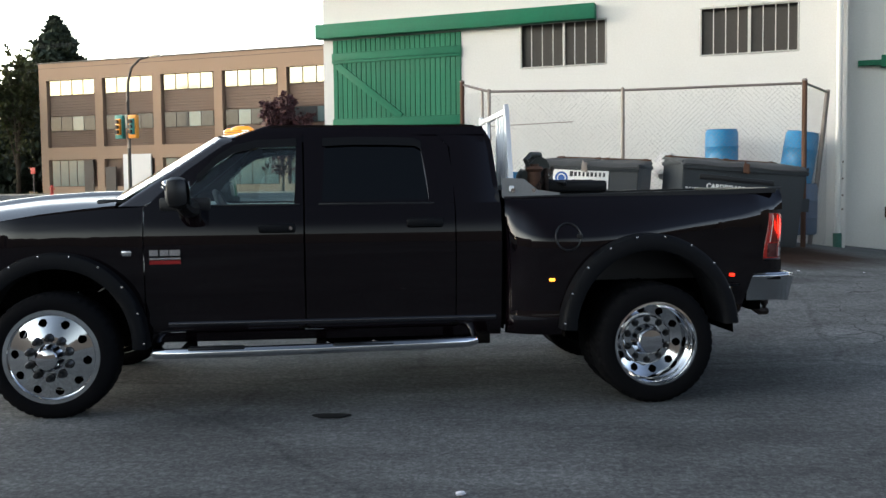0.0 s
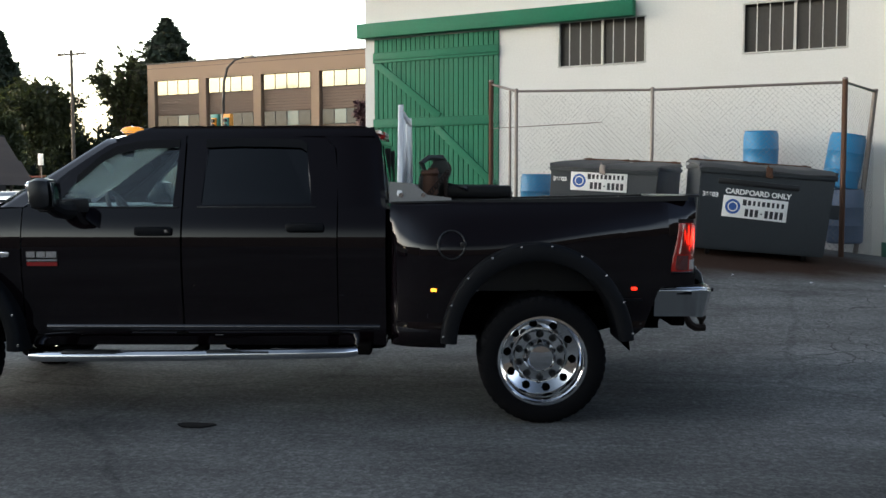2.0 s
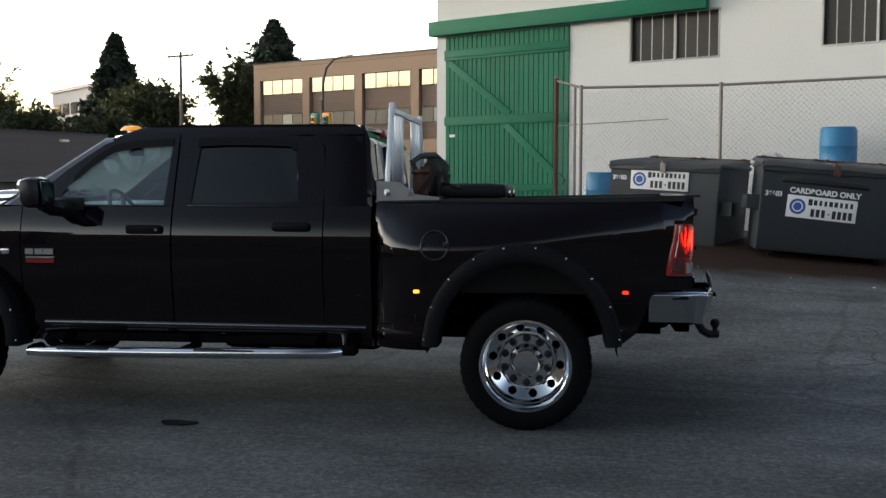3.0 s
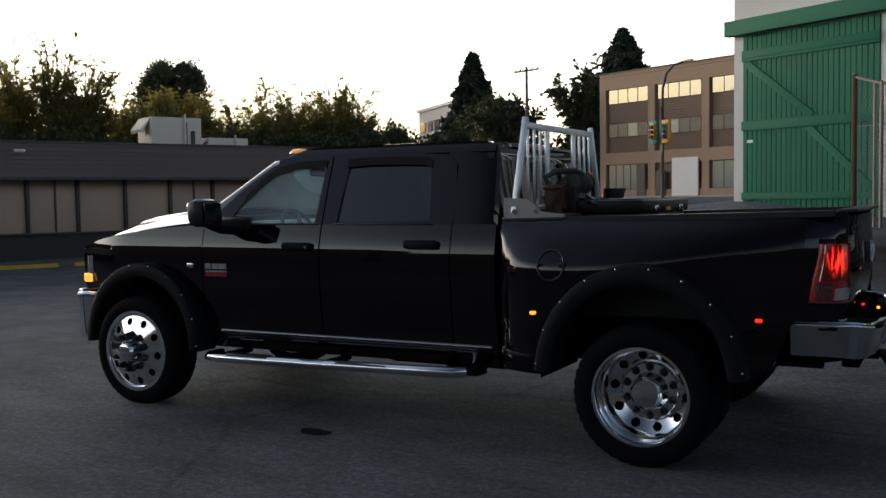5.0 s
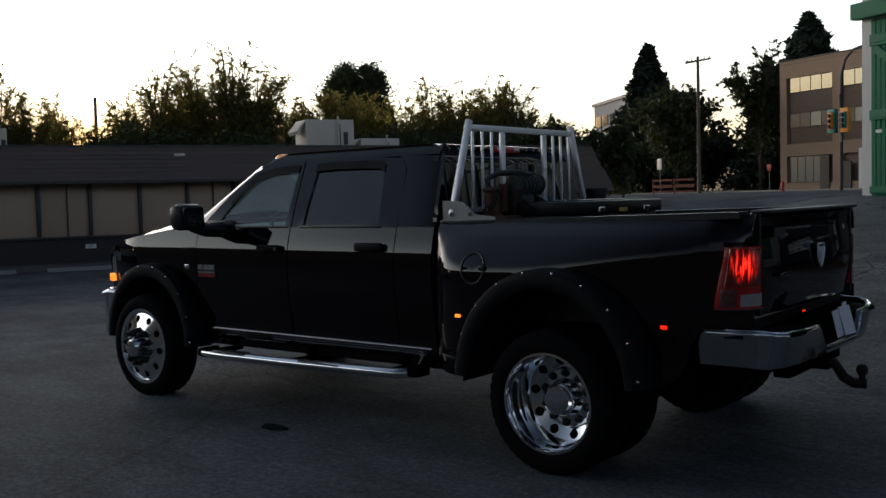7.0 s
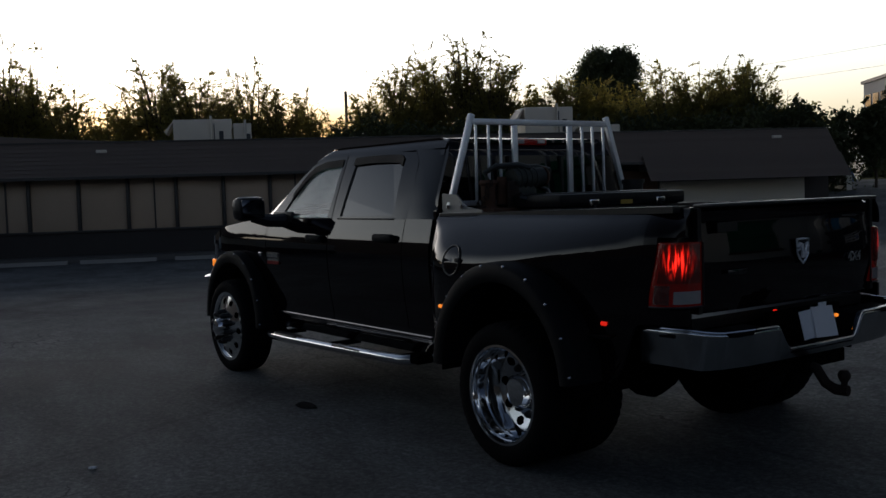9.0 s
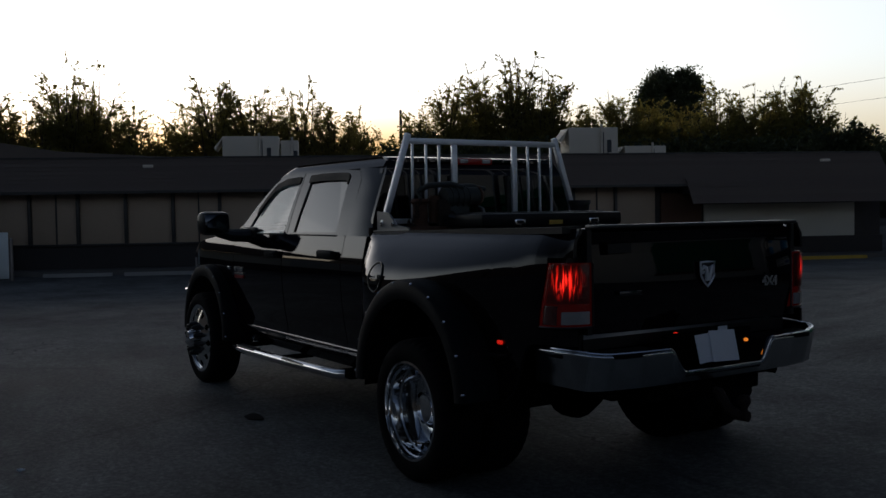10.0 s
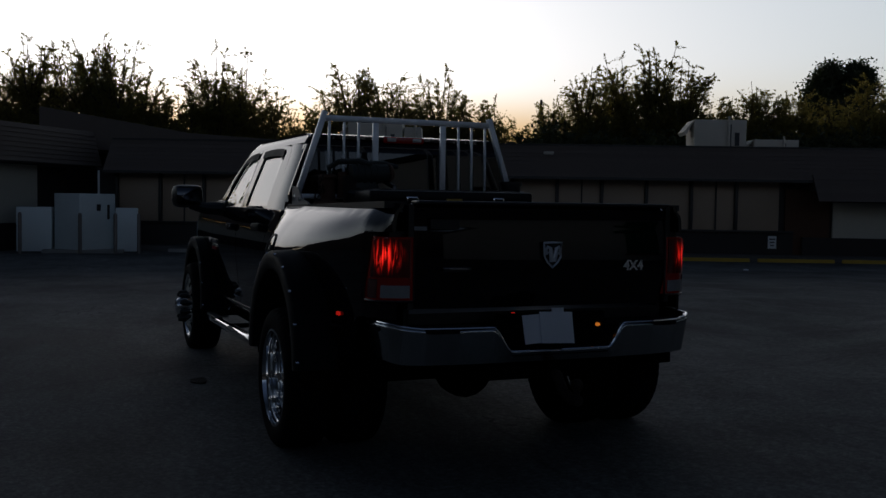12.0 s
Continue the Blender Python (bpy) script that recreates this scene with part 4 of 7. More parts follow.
def roof_fn(u, v):
    w = 2 * v - 1
    y = 0.726 * math.sin(w * math.pi / 2) if abs(w) < 0.999 else 0.726 * w
    edge = abs(y) / 0.726
    x0 = 1.095 + 0.025 * edge ** 4
    x1 = 3.09 - 0.2 * edge ** 2.5
    x = x0 + (x1 - x0) * u
    zc = lerp(ROOF_C, x) - 0.012
    zs = min(1.957, zc) - 0.07 * smooth(2.62, 2.95, x) - 0.018 * smooth(1.22, 1.1, x)
    return (x, y, zs + max(0.0, zc - zs) * (1 - edge ** 4))


for s in (1, -1):
    def cant(u, v):
        x = 1.118 + (2.9 - 1.118) * u
        top = roof_fn((x - 1.12) / 1.77, 1.0)[2]
        z = 1.884 - 0.03 * smooth(2.6, 2.9, x) + (top - 1.884 + 0.03 * smooth(2.6, 2.9, x)) * v
        return (x, s * glass_y(z), z)
    part("roof_rail", shell(nb(), lambda u, v: (1.125 + 1.435 * u, s * (glass_y(1.835 + 0.1 * v) - 0.012), 1.835 + 0.1 * v), 10, 4, (0, -s * 0.01, 0)), M_PAINT, truck, smooth=60)
    part("roof_rail", shell(nb(), cant, 24, 5, (0, -s * 0.02, 0)), M_PAINT, truck, smooth=60)
part("roof", shell(nb(), roof_fn, 28, 28, (0, 0, -0.02)), M_PAINT, truck, smooth=60)
for y in (-0.6, -0.3, 0.0, 0.3, 0.6):
    p = part("roof_lamp", lathe(nb(), [(0.0, 0.034), (0.03, 0.03), (0.045, 0.015), (0.05, 0.0), (0, 0)], Matrix.Translation((2.93 - 0.12 * abs(y / 0.6) ** 2 + 0.03, y, 1.925 + 0.01 * (1 - abs(y)))) @ Matrix.Diagonal((1.7, 0.9, 1, 1)), 14), M_AMBERD, truck, "amber clearance lamp on the roof")


def screen(u, v):
    w = 2 * u - 1
    xb, xt = 3.84 - 0.2 * w * w, 3.1 - 0.14 * w * w
    yb, yt = 0.86 * w, 0.72 * w
    zb, zt = 1.46 - 0.015 * w * w, 1.905 - 0.045 * w * w
    return (xb + (xt - xb) * v, yb + (yt - yb) * v, zb + (zt - zb) * v)


g = part("windscreen", shell(nb(), screen, 12, 8, (-0.006, 0, -0.004)), M_SCREEN, truck, "dusty windscreen", smooth=60)
g.visible_shadow = False
bm = nb()


def back_x(z):
    return 1.03 + 0.045 * (z - 1.4) / 0.5 * (z > 1.4) + 0.045 * smooth(1.8, 1.95, z) ** 1.6


for y0, y1, z0, z1 in ((-0.94, 0.94, 0.5, 1.46), (-0.8, 0.8, 1.82, 1.948), (-0.9, -0.62, 1.46, 1.82), (0.62, 0.9, 1.46, 1.82)):
    def fn(u, v):
        z = z0 + (z1 - z0) * v
        y = y0 + (y1 - y0) * u
        lim = lerp(LOWER, z) - 0.01 if z < 1.4 else glass_y(z) - 0.012
        y = max(-lim, min(lim, y))
        return (back_x(z) + 0.0, y, z)
    shell(bm, fn, 6, 6, (0.03, 0, 0))
part("cab_back", bm, M_PAINT, truck, smooth=50)
bm = nb()
shell(bm, lambda u, v: (back_x(1.46 + 0.36 * v) - 0.004, -0.63 + 1.26 * u, 1.455 + 0.37 * v), 4, 4, (0.006, 0, 0))
part("cab_header", box(nb(), (1.165, 0, 1.875), (0.1, 1.4, 0.1), bevel=0.03), M_PAINT, truck)
part("bed_gap_seal", box(nb(), (1.014, 0, 0.93), (0.016, 1.84, 0.86)), M_UNDER, truck)
rw = part("rear_window", bm, M_GLASSD, truck, "dark tinted rear window")
for y in (-0.25, 0.25):
    part("slider_frame", box(nb(), (1.055, y, 1.64), (0.03, 0.025, 0.36)), M_BLACK, rw)
bl = part("brake_light", box(nb(), (1.112, 0.015, 1.925), (0.05, 0.32, 0.05), bevel=0.012), M_RED, truck, "red high brake light with clear cargo lenses")
for y in (-0.085, 0.115):
    part("cargo_lens", box(nb(), (1.084, y, 1.925), (0.012, 0.07, 0.03), bevel=0.004), M_CLEAR, bl)


# bonnet and front
def hood_fn(u, v):
    w = 2 * v - 1
    x = 3.74 + (5.0 - 3.74) * u
    half = 0.885 - 0.11 * u ** 2
    xx = x - 0.22 * abs(w) ** 2.5 * u ** 2 - 0.06 * (1 - u) * abs(w) ** 2
    ze = lerp([(3.6, 1.415), (3.9, 1.385), (4.2, 1.35), (4.5, 1.30), (4.75, 1.25), (5.0, 1.18)], xx)
    zc = lerp([(3.7, 1.475), (4.0, 1.468), (4.3, 1.45), (4.6, 1.415), (4.8, 1.375), (4.93, 1.33), (5.0, 1.27)], x)
    b = 0.035 * smooth(0.5, 0.34, abs(w)) * smooth(1.0, 0.85, u)
    return (xx, half * w, ze + (zc - ze) * (1 - abs(w) ** 3.5) + b)


part("bonnet", shell(nb(), hood_fn, 24, 32, (0, 0, -0.02)), M_PAINT, truck, smooth=60)
part("cowl", box(nb(), (3.74, 0, 1.425), (0.2, 1.5, 0.05), bevel=0.02), M_BLACK, truck)
for y, x in ((0.5, 3.7), (-0.25, 3.76)):
    part("wiper", tube(nb(), [(x, y, 1.475), (x - 0.05, y - 0.25, 1.5), (x - 0.02, y - 0.55, 1.5)], 0.01, 6), M_BLACK, truck)
bm = nb()
shell(bm, lambda u, v: (4.98 - 0.12 * (2 * u - 1) ** 2 + 0.03 * v, 0.72 * (2 * u - 1), 0.86 + 0.33 * v), 14, 6, (-0.05, 0, 0))
gr = part("grille", bm, M_BLACK, truck, "black grille with chrome surround")
bm = nb()
box(bm, (5.0, 0, 1.03), (0.03, 0.05, 0.34))
box(bm, (4.99, 0, 1.02), (0.03, 1.2, 0.05))
for z in (0.87, 1.19):
    box(bm, (4.97, 0, z), (0.05, 1.3, 0.04), bevel=0.01)
part("surround", bm, M_CHROME, gr)


def fbump(u, v):
    w = 2 * u - 1
    x = 5.12 - 0.1 * w * w - 0.22 * smooth(0.75, 1.0, abs(w)) - 0.03 * (1 - v)
    return (x, 1.0 * w, 0.46 + 0.37 * v + 0.04 * abs(w) ** 3 * (1 - v))


fb = part("front_bumper", shell(nb(), fbump, 24, 8, (-0.03, 0, 0)), M_CHROME, truck, "chrome front bumper", smooth=60)
for s in (1, -1):
    bm = nb()
    shell(bm, lambda u, v: (4.8 - 0.18 * u, s * (1.0 - 0.015 * u), 0.46 + 0.36 * v + 0.04 * u * (1 - v)), 4, 4, (0, -s * 0.02, 0))
    part("bumper_end", bm, M_CHROME, fb)
part("bumper_lip", tube(nb(), [(4.62, 0.985, 0.825), (4.72, 0.995, 0.83)] + [Vector(fbump(1 - k / 40, 0.97)) for k in range(41)] + [(4.72, -0.995, 0.83), (4.62, -0.985, 0.825)], 0.022, 8), M_CHROME, fb, "bright rolled edge")
part("bumper_inner", box(nb(), (4.78, 0, 0.6), (0.3, 1.7, 0.3)), M_UNDER, fb)
part("core_support", box(nb(), (4.55, 0, 0.98), (0.6, 1.5, 0.55)), M_UNDER, truck)


# tailgate and rear bumper
def gate(u, v):
    w = 2 * u - 1
    z = 0.92 + 0.545 * v
    x = -1.075 - 0.03 * math.sin(math.pi * min(1, v * 1.05)) - 0.02 * smooth(0.82, 0.97, v) + 0.05 * smooth(0.97, 1.0, v) + 0.035 * abs(w) ** 4
    return (x, 0.775 * w * (1 - 0.0 * v), z)


tg = part("tailgate", shell(nb(), gate, 20, 26, (0.06, 0, 0)), M_PAINT, truck, "black tailgate", smooth=50)
part("gate_cap", box(nb(), (-1.06, 0, 1.472), (0.11, 1.54, 0.02), bevel=0.008), M_BLACK, tg)
for s in (1, -1):
    part("gate_jamb", box(nb(), (-1.02, s * 0.79, 1.19), (0.09, 0.03, 0.54)), M_BLACK, truck)
bg = nb()
prism(bg, [(0.05, 0.03), (0.05, -0.02), (0.03, -0.05), (0, -0.075), (-0.03, -0.05), (-0.05, -0.02), (-0.05, 0.03), (-0.055, 0.055), (0.055, 0.055)], 0.01, Matrix.Translation((-1.112, -0.005, 1.21)) @ Matrix(((0, 0, -1, 0), (1, 0, 0, 0), (0, 1, 0, 0), (0, 0, 0, 1))))
em = part("emblem", bg, M_BLACK, tg, "chrome-edged shield emblem")
SHIELD = [(0.055, 0.055), (0.05, -0.02), (0.03, -0.052), (0, -0.078), (-0.03, -0.052), (-0.05, -0.02), (-0.055, 0.055), (0.0, 0.057), (0.055, 0.055)]
part("rim", tube(nb(), [(-1.125, -0.005 + a, 1.21 + b) for a, b in SHIELD], 0.006, 6), M_EMBLEM, em)
for sy in (1, -1):                       # two curled bright shapes
    part("shape", tube(nb(), [(-1.124, -0.005 + sy * 0.007, 1.165), (-1.132, -0.005 + sy * 0.013, 1.2), (-1.132, -0.005 + sy * 0.018, 1.235), (-1.13, -0.005 + sy * 0.034, 1.243), (-1.128, -0.005 + sy * 0.044, 1.225), (-1.126, -0.005 + sy * 0.036, 1.205), (-1.124, -0.005 + sy * 0.027, 1.215)], lambda f: 0.013 - 0.007 * f, 8), M_EMBLEM, em)
back = Matrix(((0, 0, -1, 0), (-1, 0, 0, 0), (0, 1, 0, 0), (0, 0, 0, 1)))
words("lettering", "4X4", 0.075, Matrix.Translation((-1.112, -0.53, 1.135)) @ back, M_BADGE, tg, "chrome drive lettering")
part("model_badge", box(nb(), (-1.11, 0.55, 1.125), (0.008, 0.16, 0.026), bevel=0.003), M_SILL, tg, "chrome model badge")
part("dealer_sticker", box(nb(), (-1.105, 0.62, 1.36), (0.004, 0.16, 0.05)), M_BLACK, tg)


def bump_top(y):
    a = abs(y)
    if a < 0.3:
        return 0.705
    return 0.705 + 0.13 * smooth(0.29, 0.4, a)


BUMP_X = [(0, -1.262), (0.3, -1.258), (0.55, -1.245), (0.7, -1.215), (0.8, -1.165), (0.88, -1.09), (0.94, -1.0), (1.0, -0.8)]
BUMP_Y = [(0, 0.0), (0.3, 0.3), (0.55, 0.58), (0.7, 0.76), (0.8, 0.87), (0.88, 0.93), (0.94, 0.955), (1.0, 0.958)]


def rbump(u, v):
    w = 2 * u - 1
    y = math.copysign(lerp(BUMP_Y, abs(w)), w)
    roll = smooth(0.9, 1.0, v)
    turned = smooth(0.75, 0.95, abs(w))
    x = lerp(BUMP_X, abs(w)) + (0.05 * (1 - v) + 0.022 * roll ** 2) * (1 - turned)
    y -= math.copysign((0.035 * (1 - v) + 0.018 * roll ** 2) * turned, w)
    zt = bump_top(y) + 0.02 * smooth(0.7, 0.9, abs(w))
    z0 = 0.645 + 0.015 * turned
    return (x, y, z0 + (zt - z0) * v)


rb = part("rear_bumper", shell(nb(), rbump, 120, 20, (0.02, 0, 0)), M_BUMPER, truck, "chrome rear bumper with a plate notch", smooth=50)
bm = nb()
shell(bm, lambda u, v: (-1.245 + 0.2 * v + 0.02 * (1.9 * u - 0.95) ** 2 + 0.3 * smooth(0.72, 0.95, abs(1.9 * u - 0.95)) * (1 - v), 1.9 * u - 0.95, bump_top(1.9 * u - 0.95) - 0.004), 40, 3, (0, 0, -0.02))
part("step_pad", bm, M_RUBBER, rb)
# brighter chrome tube sets the sky's highlight along the rolled top edge
part("bumper_lip", tube(nb(), [Vector(rbump(k / 120, 0.985)) + Vector((-0.004, 0, 0.002)) for k in range(121)], 0.0075, 8), M_CHROME, rb, "bright rolled edge")
part("plate_recess", box(nb(), (-1.125, 0, 0.79), (0.03, 0.66, 0.2)), M_UNDER, rb)
part("plate_bracket", box(nb(), (-1.205, 0.09, 0.79), (0.125, 0.16, 0.09)), M_UNDER, rb)
pp = part("temporary_plate", box(nb(), (0, 0, 0), (0.004, 0.11, 0.15), Matrix.Translation((-1.28, 0.19, 0.825)) @ Matrix.Rotation(radians(-3), 4, "X") @ Matrix.Rotation(radians(12), 4, "Y")), M_PAPER, rb, "white paper taped over the number plate")
part("paper_sheet", box(nb(), (0, 0, 0), (0.004, 0.195, 0.165), Matrix.Translation((-1.29, 0.055, 0.83)) @ Matrix.Rotation(radians(2), 4, "X") @ Matrix.Rotation(radians(15), 4, "Y")), M_PAPER, pp)
part("paper_flap", box(nb(), (-1.268, 0.04, 0.918), (0.004, 0.07, 0.025)), M_PAPER, pp)
part("plate_lamp", box(nb(), (-1.15, -0.282, 0.818), (0.02, 0.022, 0.018), bevel=0.005), M_AMBER, rb, "glowing plate lamp")
part("plate_lamp", box(nb(), (-1.098, 0.215, 0.888), (0.02, 0.018, 0.012), bevel=0.005), M_REDLIT, rb, "small red lamp")
# tow hitch
bm = nb()
box(bm, (-1.08, 0.0, 0.57), (0.2, 0.09, 0.09), bevel=0.01)
box(bm, (-1.05, 0.0, 0.57), (0.1, 0.9, 0.08), bevel=0.01)
th = part("tow_hitch", bm, M_UNDER, truck, "black receiver hitch with a rusty ball mount")
bm = nb()
tube(bm, [(-1.12, 0, 0.57), (-1.2, -0.005, 0.56), (-1.25, -0.015, 0.48), (-1.3, -0.03, 0.45), (-1.37, -0.04, 0.45)], 0.03, 8)
rod(bm, (-1.345, -0.04, 0.43), (-1.345, -0.04, 0.51), 0.018, seg=10)
part("ball_mount", bm, M_DARKRUST, th)
part("ball", lathe(nb(), [(0.0, 0.0), (0.02, 0.003), (0.031, 0.02), (0.035, 0.035), (0.031, 0.05), (0.02, 0.065), (0, 0.07)], Matrix.Translation((-1.345, -0.04, 0.495)), 14), M_DARKRUST, th)

# underside
for y in (0.45, -0.45):
    part("frame_rail", box(nb(), (1.9, y, 0.6), (5.6, 0.09, 0.16)), M_UNDER, truck)
part("cab_floor", box(nb(), (2.25, 0, 0.62), (2.4, 1.82, 0.12)), M_UNDER, truck)
part("bed_floor", box(nb(), (0.0, 0, 0.86), (2.0, 1.56, 0.06)), M_BLACK, truck)
part("bed_front", box(nb(), (0.98, 0, 1.13), (0.04, 1.8, 0.58)), M_PAINT, truck)
part("gearbox", box(nb(), (2.9, 0, 0.5), (0.9, 0.42, 0.3), bevel=0.05), M_UNDER, truck)
part("transfer_case", box(nb(), (2.1, 0.05, 0.47), (0.4, 0.5, 0.3), bevel=0.06), M_UNDER, truck)
part("fuel_tank", box(nb(), (1.5, 0.3, 0.52), (0.9, 0.5, 0.3), bevel=0.05), M_UNDER, truck)
part("drive_shaft", rod(nb(), (2.0, 0.05, 0.46), (0.1, 0, 0.44), 0.05, seg=10), M_UNDER, truck)
part("rear_axle", rod(nb(), (0, -1.0, 0.41), (0, 1.0, 0.41), 0.065, seg=12), M_UNDER, truck)
part("differential", lathe(nb(), [(0.0, -0.2), (0.1, -0.18), (0.19, -0.05), (0.19, 0.05), (0.1, 0.18), (0, 0.2)], Matrix.Translation((0, 0, 0.41)) @ Matrix.Rotation(math.pi / 2, 4, "Y"), 16), M_UNDER, truck)
part("front_axle", rod(nb(), (4.06, -0.9, 0.4), (4.06, 0.9, 0.4), 0.06, seg=12), M_UNDER, truck)
part("exhaust", tube(nb(), [(3.0, -0.5, 0.5), (1.2, -0.55, 0.52), (0.5, -0.6, 0.6), (-0.2, -0.6, 0.72), (-0.7, -0.75, 0.6), (-0.9, -0.85, 0.58)], 0.045, 8), M_UNDER, truck)
part("spare_wheel", lathe(nb(), [(0.2, -0.1), (0.38, -0.1), (0.4, -0.06), (0.4, 0.06), (0.38, 0.1), (0.2, 0.1)], Matrix.Translation((-0.62, 0, 0.62)), 28, True), M_UNDER, truck)
for s in (1, -1):
    part("leaf_spring", tube(nb(), [(0.75, s * 0.55, 0.62), (0.3, s * 0.55, 0.5), (0, s * 0.55, 0.47), (-0.3, s * 0.55, 0.5), (-0.75, s * 0.55, 0.62)], 0.035, 6), M_UNDER, truck)

# cabin
part("dashboard", box(nb(), (3.3, 0, 1.28), (0.45, 1.6, 0.26), bevel=0.06), M_CABIN, truck)
bm = nb()
ring = [(0.19 * math.cos(a), 0.19 * math.sin(a)) for a in [2 * math.pi * k / 24 for k in range(25)]]
mw = Matrix.Translation((2.98, 0.42, 1.33)) @ Matrix.Rotation(radians(-62), 4, "Y")
tube(bm, [mw @ Vector((a, b, 0)) for a, b in ring], 0.016, 8)
for a in (90, 210, 330):
    rod(bm, mw @ Vector((0, 0, 0)), mw @ Vector((0.19 * math.cos(radians(a)), 0.19 * math.sin(radians(a)), 0)), 0.02, seg=6)
rod(bm, mw @ Vector((0, 0, -0.03)), mw @ Vector((0, 0, 0.03)), 0.07, seg=16)
rod(bm, mw @ Vector((0, 0, 0)), (3.3, 0.42, 1.2), 0.03, seg=8)
part("steering_wheel", bm, M_CABINDARK, truck)
for sx, sy in ((2.55, 0.42), (2.55, -0.42), (1.6, 0.42), (1.6, -0.42)):
    bm = nb()
    box(bm, (sx + 0.1, sy, 0.98), (0.55, 0.56, 0.18), bevel=0.06)
    box(bm, (0, 0, 0.3), (0.16, 0.54, 0.62), Matrix.Translation((sx - 0.18, sy, 1.0)) @ Matrix.Rotation(radians(-14), 4, "Y"), bevel=0.06)
    st = part("seat", bm, M_CABIN, truck, "grey cloth seat")
    part("headrest", box(nb(), (sx - 0.36, sy, 1.66), (0.1, 0.28, 0.18), bevel=0.04), M_CABIN, st)
part("cabin_floor", box(nb(), (2.2, 0, 0.8), (2.3, 1.8, 0.2)), M_CABINDARK, truck)
part("headliner", box(nb(), (2.0, 0, 1.87), (1.7, 1.36, 0.03)), M_CABIN, truck)
for s in (1, -1):
    part("door_trim", box(nb(), (2.25, s * 0.9, 1.14), (2.3, 0.05, 0.5)), M_CABIN, truck)
    part("pillar_trim", box(nb(), (2.36, s * 0.735, 1.6), (0.1, 0.03, 0.44)), M_CABIN, truck)
part("rear_view_mirror", box(nb(), (3.08, 0, 1.8), (0.04, 0.24, 0.07), bevel=0.02), M_CABINDARK, truck)


# wheels
def disc_holes(bm, r_in, r_out, n, hole_r, ring_r, h, y0, phase, cone=0.0):
    """A flat wheel disc (outer face at y0, thickness h) with n round holes."""
    seg = n * 24
    cols = []
    for k in range(seg):
        a = 2 * math.pi * k / seg
        rel = ((a - phase) * n / (2 * math.pi)) % 1.0 - 0.5
        cols.append((a, rel))
    rows = []
    for a, rel in cols:
        da = rel * 2 * math.pi / n * ring_r
        half = math.sqrt(max(0, hole_r ** 2 - da ** 2)) if abs(da) < hole_r else 0.0
        rows.append([(r, a) for r in (r_in, ring_r - half, ring_r + half, r_out)])
    for yy, flip in ((y0, 1), (y0 - h, -1)):
        vs = [[bm.verts.new((r * math.cos(a), r * math.sin(a), yy + cone * (r - r_in))) for r, a in row] for row in rows]
        for k in range(seg):
            k2 = (k + 1) % seg
            for i in (0, 2):
                q = (vs[k][i], vs[k][i + 1], vs[k2][i + 1], vs[k2][i])
                bm.faces.new(q if flip > 0 else q[::-1])
        if flip > 0:
            top = vs
    for k in range(seg):
        k2 = (k + 1) % seg
        for i in (1, 2):
            a, b = rows[k][i], rows[k2][i]
            if rows[k][2][0] - rows[k][1][0] > 1e-6 or rows[k2][2][0] - rows[k2][1][0] > 1e-6:
                bm.faces.new((top[k][i], top[k2][i], vs[k2][i], vs[k][i]))
    bmesh.ops.remove_doubles(bm, verts=bm.verts[:], dist=1e-5)
    return bm


TYRE = [(0.285, -0.12), (0.292, -0.132), (0.31, -0.139), (0.34, -0.14), (0.372, -0.134), (0.392, -0.126), (0.405, -0.114), (0.415, -0.092), (0.417, -0.055), (0.417, -0.018), (0.417, 0.018), (0.417, 0.055), (0.415, 0.092), (0.405, 0.114), (0.392, 0.126), (0.372, 0.134), (0.34, 0.14), (0.31, 0.139), (0.292, 0.132), (0.285, 0.12)]


def tyre(bm, bead=0.285, outer=0.417):
    """One connected casing; the tread blocks and grooves are steps in its radius."""
    seg = 176
    rings = []
    for i, (r, h) in enumerate(TYRE):
        ring = []
        for k in range(seg):
            a = 2 * math.pi * k / seg
            g = (k + (2 if h > 0 else 0)) % 4
            rr = bead + (r - 0.285) * (outer - bead) / 0.132
            if 0.388 < r and g == 0:
                rr -= 0.007
            elif abs(h) < 0.06 and (k + int(abs(h) * 60)) % 4 == 2:
                rr -= 0.006
            ring.append(bm.verts.new((rr * math.cos(a), rr * math.sin(a), h)))
        rings.append(ring)
    for u, v in zip(rings, rings[1:]):
        for k in range(seg):
            bm.faces.new((u[k], u[(k + 1) % seg], v[(k + 1) % seg], v[k]))
    return bm


